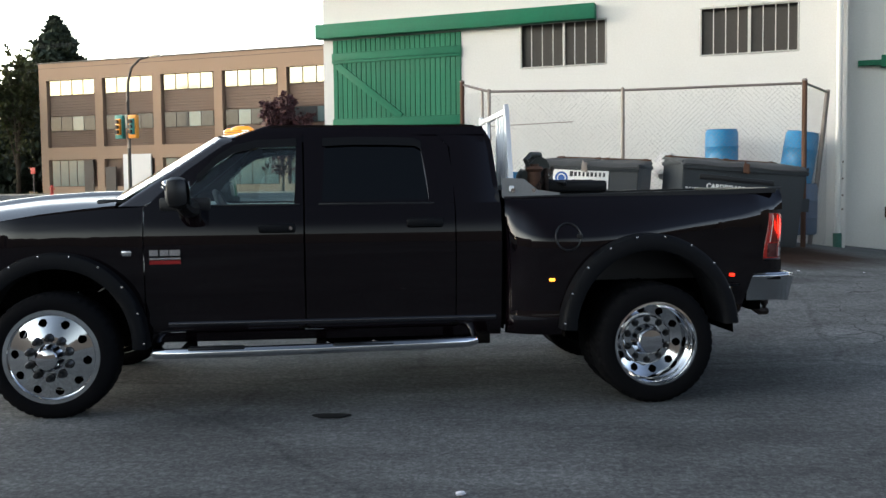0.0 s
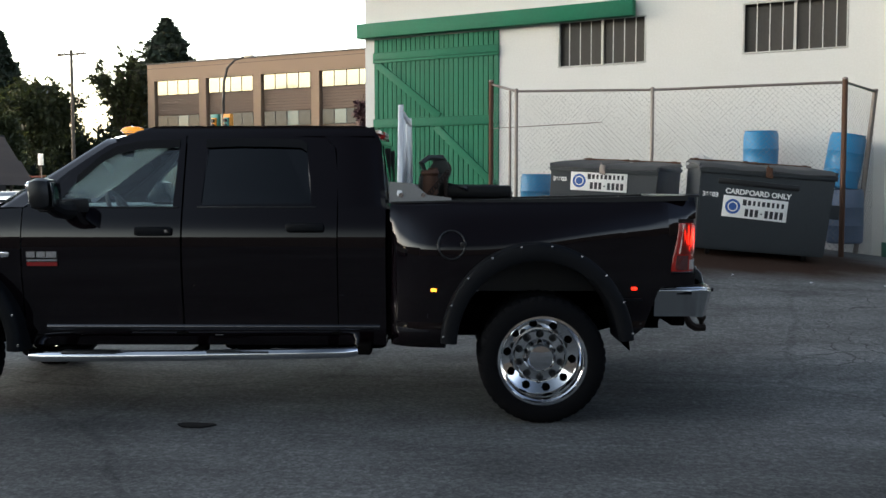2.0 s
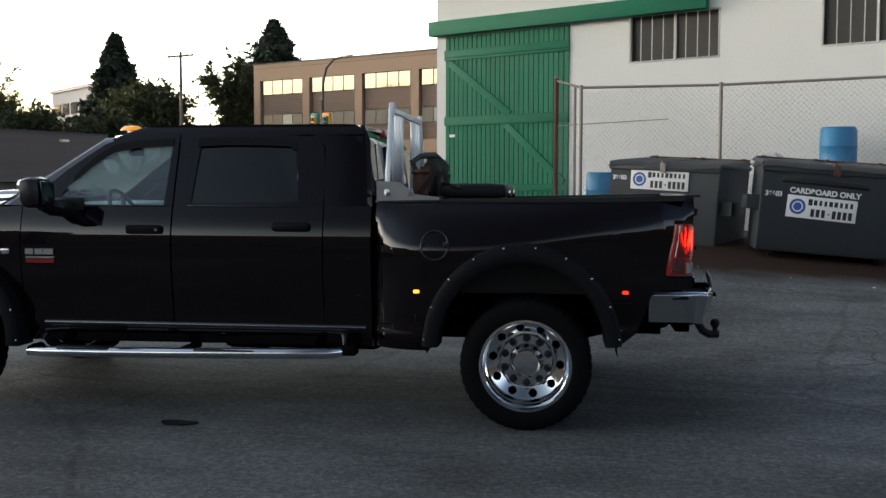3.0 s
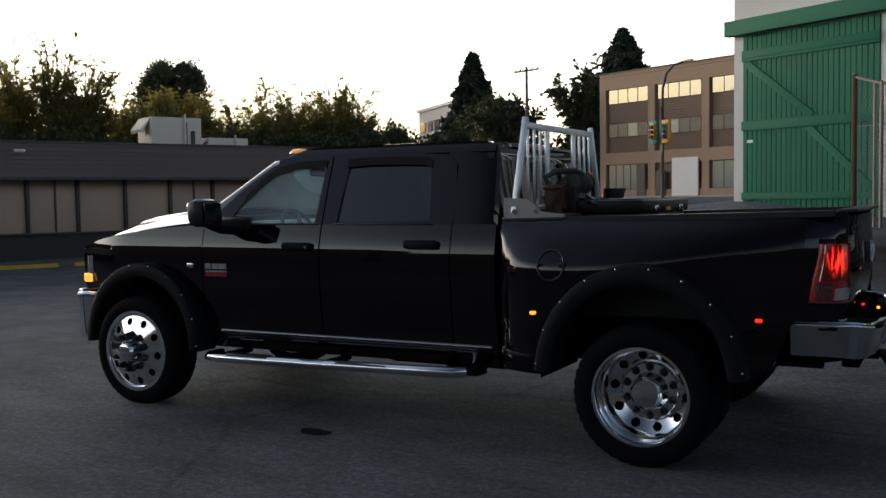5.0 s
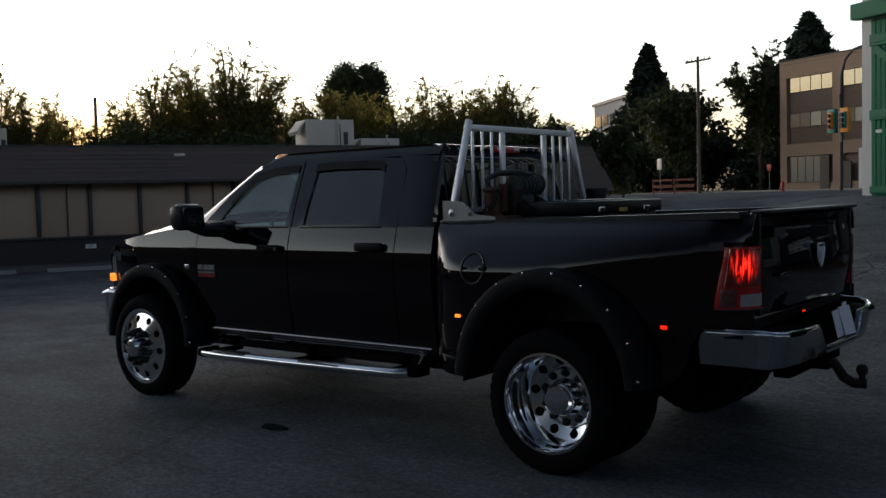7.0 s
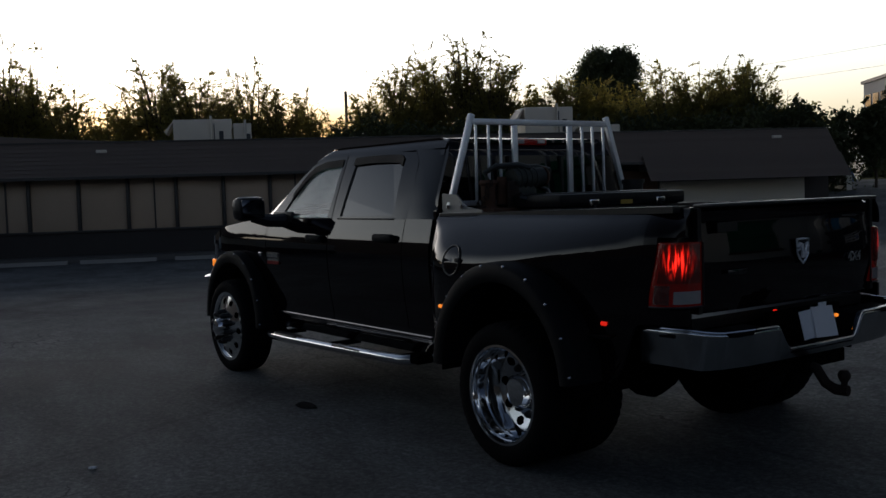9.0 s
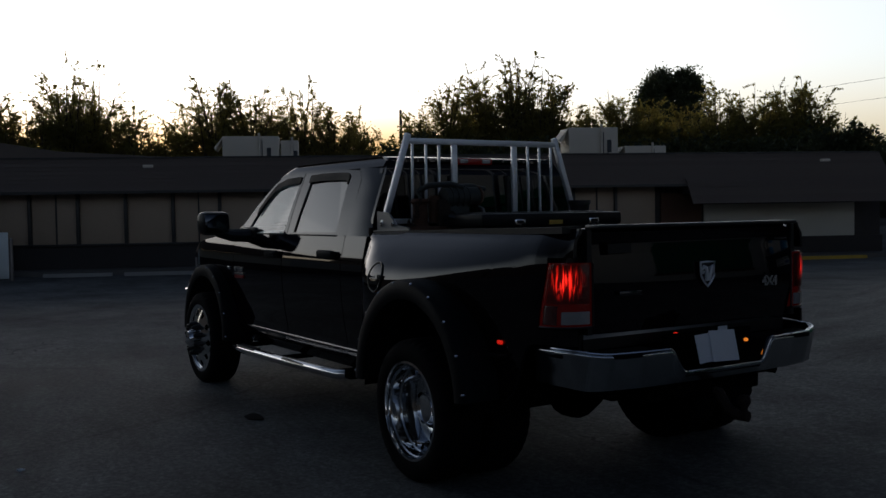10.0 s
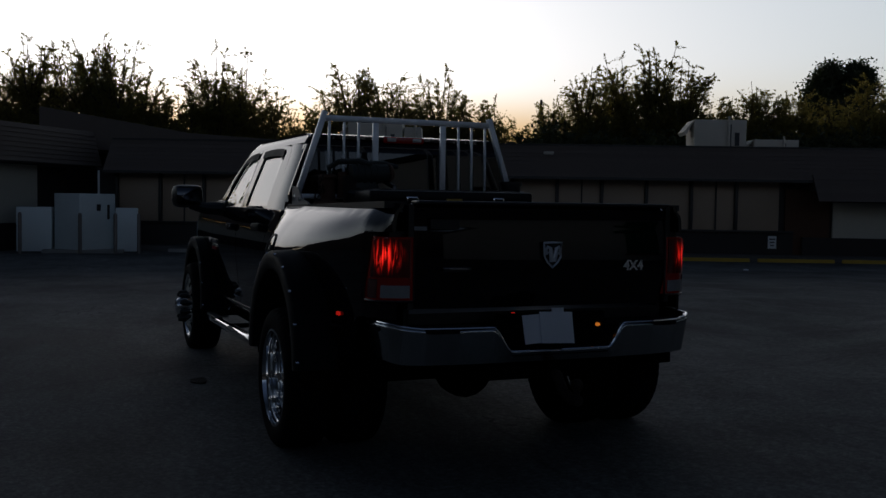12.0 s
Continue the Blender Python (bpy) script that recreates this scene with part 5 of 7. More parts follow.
def wheel(m, deep, label):
    """Local z points out of the truck; z=0 is the rim's outer lip."""
    wide = Matrix.Diagonal((1.0, 1.0, 1.0, 1.0)) if deep else Matrix.Diagonal((1.08, 1.08, 1.0, 1.0))

    def bit(name, bm, material, label=""):
        bm.transform(wide)
        return part(name, bm, material, w, label)
    if deep:
        lip = [(0.276, 0.002), (0.29, 0.0), (0.297, -0.008), (0.292, -0.022), (0.284, -0.03), (0.276, -0.05), (0.272, -0.12), (0.272, -0.3), (0.292, -0.31), (0.28, -0.31), (0.252, -0.28), (0.25, -0.12), (0.2525, -0.1), (0.26, -0.092), (0.2625, -0.06), (0.264, -0.04), (0.27, -0.034), (0.272, -0.012)]
    else:
        lip = [(0.265, 0.0), (0.29, 0.0), (0.297, -0.008), (0.292, -0.022), (0.272, -0.03), (0.262, -0.05), (0.255, -0.12), (0.262, -0.24), (0.292, -0.25), (0.28, -0.25), (0.245, -0.22), (0.243, -0.1), (0.252, -0.03), (0.255, -0.012)]
    bm = lathe(nb(), lip, seg=56, closed=True)
    bm.transform(wide)
    w = part("wheel", bm, M_ALU, truck, label, m=m)
    part("tyre", tyre(nb()) if deep else tyre(nb(), 0.308, 0.424), M_RUBBER, w, m=pose(0, 0, -0.13))
    ph = 0.2
    if deep:
        bit("disc", disc_holes(nb(), 0.15, 0.258, 10, 0.027, 0.217, 0.02, -0.25, ph, 0.42), M_ALU, "polished disc with round hand holes")
        bit("hub", lathe(nb(), [(0.115, -0.24), (0.115, -0.215), (0.106, -0.2), (0.1, -0.15), (0.095, -0.128), (0.082, -0.116), (0.078, -0.108), (0.04, -0.103), (0, -0.102)], seg=32), M_CHROME, "chrome hub cap")
        bit("centre", lathe(nb(), [(0.0, -0.262), (0.182, -0.262), (0.182, -0.246), (0.176, -0.226), (0.164, -0.214), (0.105, -0.212)], seg=40), M_ALU)
        nr, nz, out, nk = 0.145, -0.215, 0.03, 1.2
    else:
        bit("disc", disc_holes(nb(), 0.13, 0.268, 10, 0.026, 0.215, 0.02, 0.026, ph, -0.32), M_ALU, "polished disc with round hand holes")
        bit("centre", lathe(nb(), [(0.155, -0.02), (0.15, 0.0), (0.142, 0.018), (0.13, 0.022), (0.085, 0.024), (0.085, 0.0), (0.15, -0.02)], seg=40), M_ALU)
        bit("hub", lathe(nb(), [(0.085, 0.02), (0.082, 0.05), (0.076, 0.09), (0.06, 0.115), (0.03, 0.125), (0, 0.127)], seg=32), M_CHROME, "chrome hub cap")
        nr, nz, out, nk = 0.122, 0.02, 0.075, 1.3
    for k in range(10):
        a = 2 * math.pi * (k + 0.5) / 10
        p = Vector((nr * math.cos(a), nr * math.sin(a), nz))
        bit("lug_nut", lathe(nb(), [(0.021 * nk, -0.005), (0.022 * nk, 0.004), (0.019 * nk, 0.008), (0.017 * nk, out * 0.7), (0.011 * nk, out), (0, out + 0.003)], Matrix.Translation(p), 10), M_BLACK)
    part("drum", rod(nb(), (0, 0, -0.33 if deep else -0.29), (0, 0, -0.275 if deep else -0.18), 0.249 if deep else 0.25, seg=32), M_UNDER, w)
    return w


for s in (1, -1):
    turn = Matrix.Rotation(-s * math.pi / 2, 4, "X")
    wheel(Matrix.Translation((0.0, s * 1.25, 0.412)) @ turn, True, "deep-dished polished dual rear wheel")
    part("inner_tyre", tyre(nb()), M_RUBBER, truck, m=Matrix.Translation((0, s * 0.79, 0.412)) @ turn)
    wheel(Matrix.Translation((4.064, s * 1.13, 0.415)) @ turn, False, "polished front wheel with domed hub")

# headache rack behind the cab
RACK_Y = 0.03
hr = part("headache_rack", box(nb(), (0.94, RACK_Y, 2.05), (0.036, 1.27, 0.04), bevel=0.005), M_RACK, truck, "aluminium headache rack with upright bars")


def slat(y0, z0, y1, z1, w, t=0.03):
    a, b = Vector((0.94, RACK_Y + y0, z0)), Vector((0.94, RACK_Y + y1, z1))
    d = b - a
    ang = math.atan2(d.y, d.z)
    return box(nb(), (0, 0, 0), (t, w, d.length), Matrix.Translation((a + b) / 2) @ Matrix.Rotation(-ang, 4, "X"), bevel=0.005)


part("lower_rail", box(nb(), (0.94, RACK_Y, 1.5), (0.03, 1.62, 0.035), bevel=0.005), M_RACK, hr)
for s in (1, -1):
    part("post", slat(s * 0.845, 1.47, s * 0.637, 2.1, 0.04, 0.036), M_RACK, hr)
    for y in (0.605, 0.495, 0.388):
        part("bar", slat(s * (y + 0.006), 1.5, s * y, 2.04, 0.018, 0.018), M_RACK, hr)
    part("bar", slat(s * 0.263, 1.5, s * 0.262, 2.04, 0.044, 0.026), M_RACK, hr)
    bm = nb()
    prism(bm, [(0.06, 0), (-0.36, 0), (-0.36, 0.03), (-0.2, 0.05), (-0.1, 0.13), (0.06, 0.14)], 0.012, Matrix.Translation((0.95, s * 0.87, 1.43)) @ Matrix(((1, 0, 0, 0), (0, 0, 1, 0), (0, 1, 0, 0), (0, 0, 0, 1))))
    box(bm, (0.8, s * 0.86, 1.435), (0.42, 0.1, 0.014))
    ft = part("foot_plate", bm, M_PLATE, hr)
    for bx in (0.93, 0.78):
        part("bolt", rod(nb(), (bx, s * 0.86, 1.48), (bx, s * 0.895, 1.48), 0.016, seg=6), M_CHROME, ft)

# load in the bed
tbx = thing("toolbox", "black crossover toolbox across the pickup bed", "toolbox", truck.matrix_basis @ pose(0, 0, 0))
part("body", box(nb(), (0.4, 0.01, 1.18), (0.42, 1.1, 0.56), bevel=0.012), M_TOOLBOX, tbx)
part("lid", box(nb(), (0.4, 0.01, 1.503), (0.47, 1.17, 0.085), bevel=0.018), M_TOOLBOX, tbx)
part("lid_rib", box(nb(), (0.4, 0.01, 1.547), (0.3, 1.0, 0.012), bevel=0.005), M_TOOLBOX, tbx)
for y in (0.31, -0.31):
    lt = part("latch", box(nb(), (0.158, y, 1.478), (0.02, 0.085, 0.06), bevel=0.008), M_CHROME, tbx, "chrome paddle latch")
    part("paddle", box(nb(), (0.147, y, 1.488), (0.008, 0.06, 0.022), bevel=0.003), M_BLACK, lt)
    part("keyhole", rod(nb(), (0.15, y, 1.462), (0.144, y, 1.462), 0.009, seg=8), M_BLACK, lt)
part("maker_plate", box(nb(), (0.161, 0.01, 1.482), (0.006, 0.11, 0.028)), M_GOLD, tbx, "gold maker's plate")

eng = thing("winch", "greasy hoist motor with a rusty drum lying in the bed", "winch", truck.matrix_basis @ pose(0.72, 0.62, 1.43))
part("drum", lathe(nb(), [(0, -0.1), (0.055, -0.1), (0.068, -0.085), (0.05, -0.065), (0.05, 0.06), (0.068, 0.08), (0.055, 0.1), (0, 0.1)], Matrix.Translation((0.02, 0.08, 0.12)), 18), M_RUST, eng)
part("drum", rod(nb(), (0.0, -0.02, 0.06), (0.0, -0.02, 0.24), 0.04, 0.035, 14), M_RUST, eng)
mo = part("motor", rod(nb(), (-0.05, -0.06, 0.22), (-0.06, -0.32, 0.235), 0.07, 0.062, 16), M_CAST, eng)
part("end_cap", lathe(nb(), [(0.066, 0), (0.07, 0.01), (0.05, 0.035), (0.02, 0.04), (0, 0.04)], Matrix.Translation((-0.06, -0.32, 0.235)) @ Matrix.Rotation(math.pi / 2, 4, "X"), 16), M_RUST, mo)
for k in range(4):
    part("cooling_rib", lathe(nb(), [(0.06, -0.006), (0.077, -0.006), (0.077, 0.006), (0.06, 0.006)], Matrix.Translation((-0.052, -0.1 - 0.045 * k, 0.223)) @ Matrix.Rotation(math.pi / 2, 4, "X"), 16, True), M_CAST, mo)
part("gear_case", box(nb(), (0.0, -0.15, 0.12), (0.2, 0.22, 0.17), bevel=0.045), M_CAST, eng)
part("bracket", box(nb(), (0.0, -0.05, 0.01), (0.26, 0.42, 0.05), bevel=0.015), M_RUST, eng)
part("bracket", box(nb(), (-0.09, -0.04, 0.11), (0.03, 0.09, 0.2), bevel=0.008), M_DARKRUST, eng)
part("handle", tube(nb(), [(0.05, 0.05, 0.2), (0.08, 0.06, 0.27), (0.03, 0.0, 0.31), (-0.06, -0.12, 0.315), (-0.08, -0.2, 0.29)], 0.02, 8), M_CAST, eng)
part("cross_arm", tube(nb(), [(-0.02, -0.14, 0.29), (-0.03, -0.3, 0.3), (-0.05, -0.4, 0.28)], lambda f: 0.028 - 0.012 * f, 8), M_CAST, eng)
part("hose", tube(nb(), [(-0.1, -0.1, 0.12), (-0.22, 0.0, 0.1), (-0.3, -0.12, 0.05), (-0.2, -0.3, 0.06), (-0.05, -0.38, 0.14), (0.05, -0.3, 0.2)], 0.016, 6), M_BLACK, eng)
ch = part("chain", rod(nb(), (-0.02, 0.16, 0.04), (-0.02, 0.16, 0.05), 0.02, seg=8), M_DARKRUST, eng)
for k in range(9):
    c = Vector((-0.1 + 0.015 * k, 0.15 + 0.02 * math.sin(k), 0.2 - 0.018 * k))
    bm = nb()
    tube(bm, [c + Vector((0.012 * math.cos(a), 0.008 * (k % 2) * math.cos(a), 0.02 * math.sin(a))) for a in [2 * math.pi * q / 8 for q in range(9)]], 0.0045, 5)
    part("link", bm, M_DARKRUST, ch)
bk = thing("bucket", "black tub in the far front corner of the bed", "bucket", truck.matrix_basis @ pose(0.78, -0.72, 1.4))
part("body", lathe(nb(), [(0, 0), (0.06, 0), (0.075, 0.2), (0.085, 0.2), (0.085, 0.23), (0.07, 0.23), (0.05, 0.02), (0, 0.02)], seg=18), M_BLACK, bk)
part("handle", tube(nb(), [(0.08, 0, 0.2), (0.09, 0.03, 0.1), (0.08, 0.05, 0.02)], 0.006, 6), M_GALV, bk)


# ---- white building with green sliding door ----
WALL = Matrix.Translation(WALL_A) @ pose(0, 0, 0, 0, 0, WALL_TURN)   # local x along the face, -y towards the lot


def holed_wall(bm, w, z0, z1, t, holes):
    """A wall from x=0 to w, face at y=0, thickness t behind it, with openings (x0, x1, z0, z1)."""
    xs = sorted({0, w, *[h[0] for h in holes], *[h[1] for h in holes]})
    zs = sorted({z0, z1, *[h[2] for h in holes], *[h[3] for h in holes]})
    vs = {}

    def v(x, y, z):
        k = (round(x, 4), round(y, 4), round(z, 4))
        if k not in vs:
            vs[k] = bm.verts.new(k)
        return vs[k]

    def inside(x, z):
        return 0 < x < w and z0 < z < z1 and not any(h[0] < x < h[1] and h[2] < z < h[3] for h in holes)

    for i in range(len(xs) - 1):
        for j in range(len(zs) - 1):
            a, b, c, d = xs[i], xs[i + 1], zs[j], zs[j + 1]
            mx, mz = (a + b) / 2, (c + d) / 2
            if not inside(mx, mz):
                continue
            bm.faces.new((v(a, 0, c), v(b, 0, c), v(b, 0, d), v(a, 0, d)))
            bm.faces.new((v(a, t, c), v(a, t, d), v(b, t, d), v(b, t, c)))
            if i == 0 or not inside((xs[i - 1] + a) / 2, mz):
                bm.faces.new((v(a, 0, c), v(a, 0, d), v(a, t, d), v(a, t, c)))
            if i == len(xs) - 2 or not inside((xs[i + 2] + b) / 2, mz):
                bm.faces.new((v(b, 0, c), v(b, t, c), v(b, t, d), v(b, 0, d)))
            if j == 0 or not inside(mx, (zs[j - 1] + c) / 2):
                bm.faces.new((v(a, 0, c), v(a, t, c), v(b, t, c), v(b, 0, c)))
            if j == len(zs) - 2 or not inside(mx, (zs[j + 2] + d) / 2):
                bm.faces.new((v(a, 0, d), v(b, 0, d), v(b, t, d), v(a, t, d)))
    return bm


white = thing("warehouse", "white painted warehouse with a green sliding door and barred windows", "building", WALL)
W1, W2 = (4.46, 6.22, 3.88, 4.78), (7.98, 9.74, 3.92, 4.83)
part("wall", holed_wall(nb(), 10.55, -0.6, 5.72, 0.3, [(0.25, 3.2, 1.12, 4.72), W1, W2]), M_WHITE, white)
part("side_wall", box(nb(), (0.15, 9.3, 2.56), (0.3, 18.0, 6.3)), M_WHITE, white)
part("end_wall", box(nb(), (10.4, 0.8, 2.56), (0.3, 1.0, 6.3)), M_WHITE, white)
part("roof", box(nb(), (5.3, 9.0, 5.85), (10.9, 18.7, 0.18)), M_FRAME, white)
bm = nb()
box(bm, (5.3, -0.06, 5.78), (10.9, 0.12, 0.1), bevel=0.02)
part("gutter", bm, M_GALV, white)
# the set-back wing with its own green door
part("wing_wall", holed_wall(nb(), 14.0, -0.6, 5.3, 0.3, [(0.78, 3.63, 1.05, 3.65)]), M_WHITE, white, m=pose(10.56, 1.1, 0))
part("wing_roof", box(nb(), (17.5, 8.0, 5.4), (14.2, 14.0, 0.16)), M_FRAME, white)


def boards(parent, x0, x1, z0, z1, y, n):
    """Upright tongue-and-groove boards."""
    w = (x1 - x0) / n
    me = None
    for i in range(n):
        if me is None:
            o = part("plank", box(nb(), (0, 0, 0), (w - 0.012, 0.035, z1 - z0), bevel=0.006), M_GREEN, parent, smooth=0)
            me = o.data
        else:
            o = new("plank", me)
            o.parent = parent
        o.matrix_basis = pose(x0 + w * (i + 0.5), y + 0.004 * math.sin(i * 7.3), (z0 + z1) / 2)


door = part("sliding_door", box(nb(), (1.72, 0.03, 2.93), (2.98, 0.03, 3.64)), M_GREEN, white, "green painted plank sliding door with diagonal braces")
boards(door, 0.24, 3.2, 1.12, 4.72, -0.012, 26)
bm = nb()
for z, h in ((4.36, 0.15), (4.25, 0.06), (2.93, 0.19), (1.52, 0.14)):
    box(bm, (1.72, -0.045, z), (2.98, 0.04, h), bevel=0.008)
part("ledger", bm, M_GREEN, door)
bm = nb()
for a, b in (((0.35, 4.18), (1.85, 3.03)), ((1.75, 2.83), (3.1, 1.62))):
    d = Vector((b[0] - a[0], 0, b[1] - a[1]))
    box(bm, (0, 0, 0), (d.length, 0.035, 0.15), Matrix.Translation(((a[0] + b[0]) / 2, -0.042, (a[1] + b[1]) / 2)) @ Matrix.Rotation(-math.atan2(d.z, d.x), 4, "Y"), bevel=0.006)
part("brace", bm, M_GREEN, door)
part("notice", box(nb(), (0.42, -0.03, 2.62), (0.14, 0.006, 0.06)), M_SIGN, door, "small white notice")
bm = nb()
box(bm, (2.97, -0.12, 4.9), (6.1, 0.2, 0.3), bevel=0.01)
part("track_cover", bm, M_GREEN, white, "green timber cover over the door track")


def barred_window(parent, x0, x1, z0, z1):
    w = part("window", box(nb(), ((x0 + x1) / 2, 0.16, (z0 + z1) / 2), (x1 - x0, 0.02, z1 - z0)), M_DARKGLASS, parent, "dark window behind white iron bars")
    bm = nb()
    for z in (z0 + 0.02, z1 - 0.02):
        box(bm, ((x0 + x1) / 2, 0.02, z), (x1 - x0 + 0.02, 0.05, 0.025), bevel=0.005)
    for x in (x0 + 0.02, x1 - 0.02):
        box(bm, (x, 0.02, (z0 + z1) / 2), (0.025, 0.05, z1 - z0), bevel=0.005)
    part("window_frame", bm, M_BARS, w)
    n = 8
    part("mullion", box(nb(), (x0 + (x1 - x0) * 0.5, 0.1, (z0 + z1) / 2), (0.045, 0.05, z1 - z0)), M_BARS, w)
    for i in range(1, n):
        x = x0 + (x1 - x0) * (i + 0.15) / n
        part("bar", rod(nb(), (x, -0.03, z0 - 0.02), (x, -0.03, z1 + 0.02), 0.009, seg=6), M_BARS, w)


barred_window(white, *W1)
barred_window(white, *W2)
bm = nb()
rod(bm, (10.42, -0.09, 0.55), (10.42, -0.09, 5.7), 0.05, seg=12)
for z in (1.9, 3.6, 5.2):
    box(bm, (10.42, -0.05, z), (0.14, 0.1, 0.04))
pipe = part("downpipe", bm, M_PIPE, white, "white rain pipe with a green foot")
part("foot", rod(nb(), (10.42, -0.09, 0.2), (10.42, -0.09, 0.62), 0.075, seg=12), M_PIPEG, pipe)
bm = nb()
for z in (1.05, 1.3, 1.6, 1.9):
    rod(bm, (10.5, -0.02, z), (10.5, -0.1, z), 0.02, seg=8)
part("bracket", bm, M_GALV, white)
wd = part("wing_door", box(nb(), (12.78, 1.14, 2.35), (2.84, 0.04, 2.6)), M_GREEN, white, "green timber door of the set-back wing")
bm = nb()
for z in (3.55, 2.4, 1.2):
    box(bm, (12.78, 1.08, z), (2.84, 0.06, 0.14), bevel=0.008)
part("ledger", bm, M_GREEN, wd)
boards(wd, 11.36, 14.2, 1.06, 3.64, 1.1, 20)
bm = nb()
box(bm, (12.95, 1.0, 3.77), (3.6, 0.16, 0.22), bevel=0.01)
box(bm, (11.0, 1.02, 3.75), (0.5, 0.12, 0.1), bevel=0.01)
part("track_cover", bm, M_GREEN, white)
part("threshold", box(nb(), (12.75, 1.0, 0.97), (3.0, 0.22, 0.2), bevel=0.01), M_RUST, white)


# ---- chain-link enclosure ----
fence = thing("chain_link_fence", "rusty galvanised chain-link enclosure round the dumpsters", "fence")
FP = [Vector((-0.07, 17.95, 0)), Vector((0.42, 17.5, 0)), Vector((2.73, 16.87, 0)), Vector((5.6, 16.1, 0)), Vector((6.3, 17.0, 0))]
FTOP = [3.42, 3.24, 3.17, 3.17, 3.1]
for i, (p, zt) in enumerate(zip(FP, FTOP)):
    zg = ground_z(p.x, p.y) - 0.05
    r = 0.042 if i in (0, 3, 4) else 0.03
    lean = Vector((-0.15, 0.4, 0)) if i == 4 else Vector((0, 0, 0))
    post = part("post", rod(nb(), (p.x + lean.x, p.y + lean.y, zg), (p.x, p.y, zt + (0.05 if i in (0, 3) else 0.02)), r, seg=10), M_RUST if i in (0, 3) else M_GALV, fence)
    part("cap", lathe(nb(), [(r + 0.003, 0), (r + 0.004, 0.02), (r * 0.7, 0.035), (0, 0.04)], Matrix.Translation((p.x, p.y, zt + (0.04 if i in (0, 3) else 0.01))), 10), M_GALV, post)
post = part("post", rod(nb(), (0.3, 17.62, 0.6), (0.3, 17.62, 3.26), 0.025, seg=10), M_GALV, fence)
for i in range(4):
    a, b = FP[i].copy(), FP[i + 1].copy()
    a.z, b.z = FTOP[i], FTOP[i + 1]
    part("top_rail", rod(nb(), a, b, 0.022, seg=8), M_GALV, fence)
part("tension_wire", rod(nb(), (-0.07, 17.95, 2.62), (1.9, 17.2, 2.66), 0.008, seg=6), M_GALV, fence)


def link_mesh(a, b, za, zb, step=0.085):
    """Woven wire between two posts, as crossing straight wires."""
    bm = nb()
    L = (b - a).length
    d = (b - a) / L
    zlo = min(ground_z(a.x, a.y), ground_z(b.x, b.y)) + 0.05
    H = min(za, zb) - zlo
    n = int((L + H) / step)
    for s in (1, -1):
        for k in range(n):
            u0 = -H + k * step
            t0, t1 = max(0.0, -u0), min(H, L - u0)
            if t1 <= t0:
                continue
            p, q = [(u0 + t, t) for t in (t0, t1)]
            pts = [a + d * (u if s > 0 else L - u) + Vector((0, 0, zlo + t)) for u, t in (p, q)]
            rod(bm, pts[0], pts[1], 0.0019, seg=3, caps=False)
    return bm


for i in range(4):
    if i == 0:
        continue
    part("wire_mesh", link_mesh(FP[i], FP[i + 1], FTOP[i], FTOP[i + 1]), M_WIRE, fence, smooth=0)
part("wire_mesh", link_mesh(FP[0], FP[1], FTOP[0], FTOP[1]), M_WIRE, fence, smooth=0)


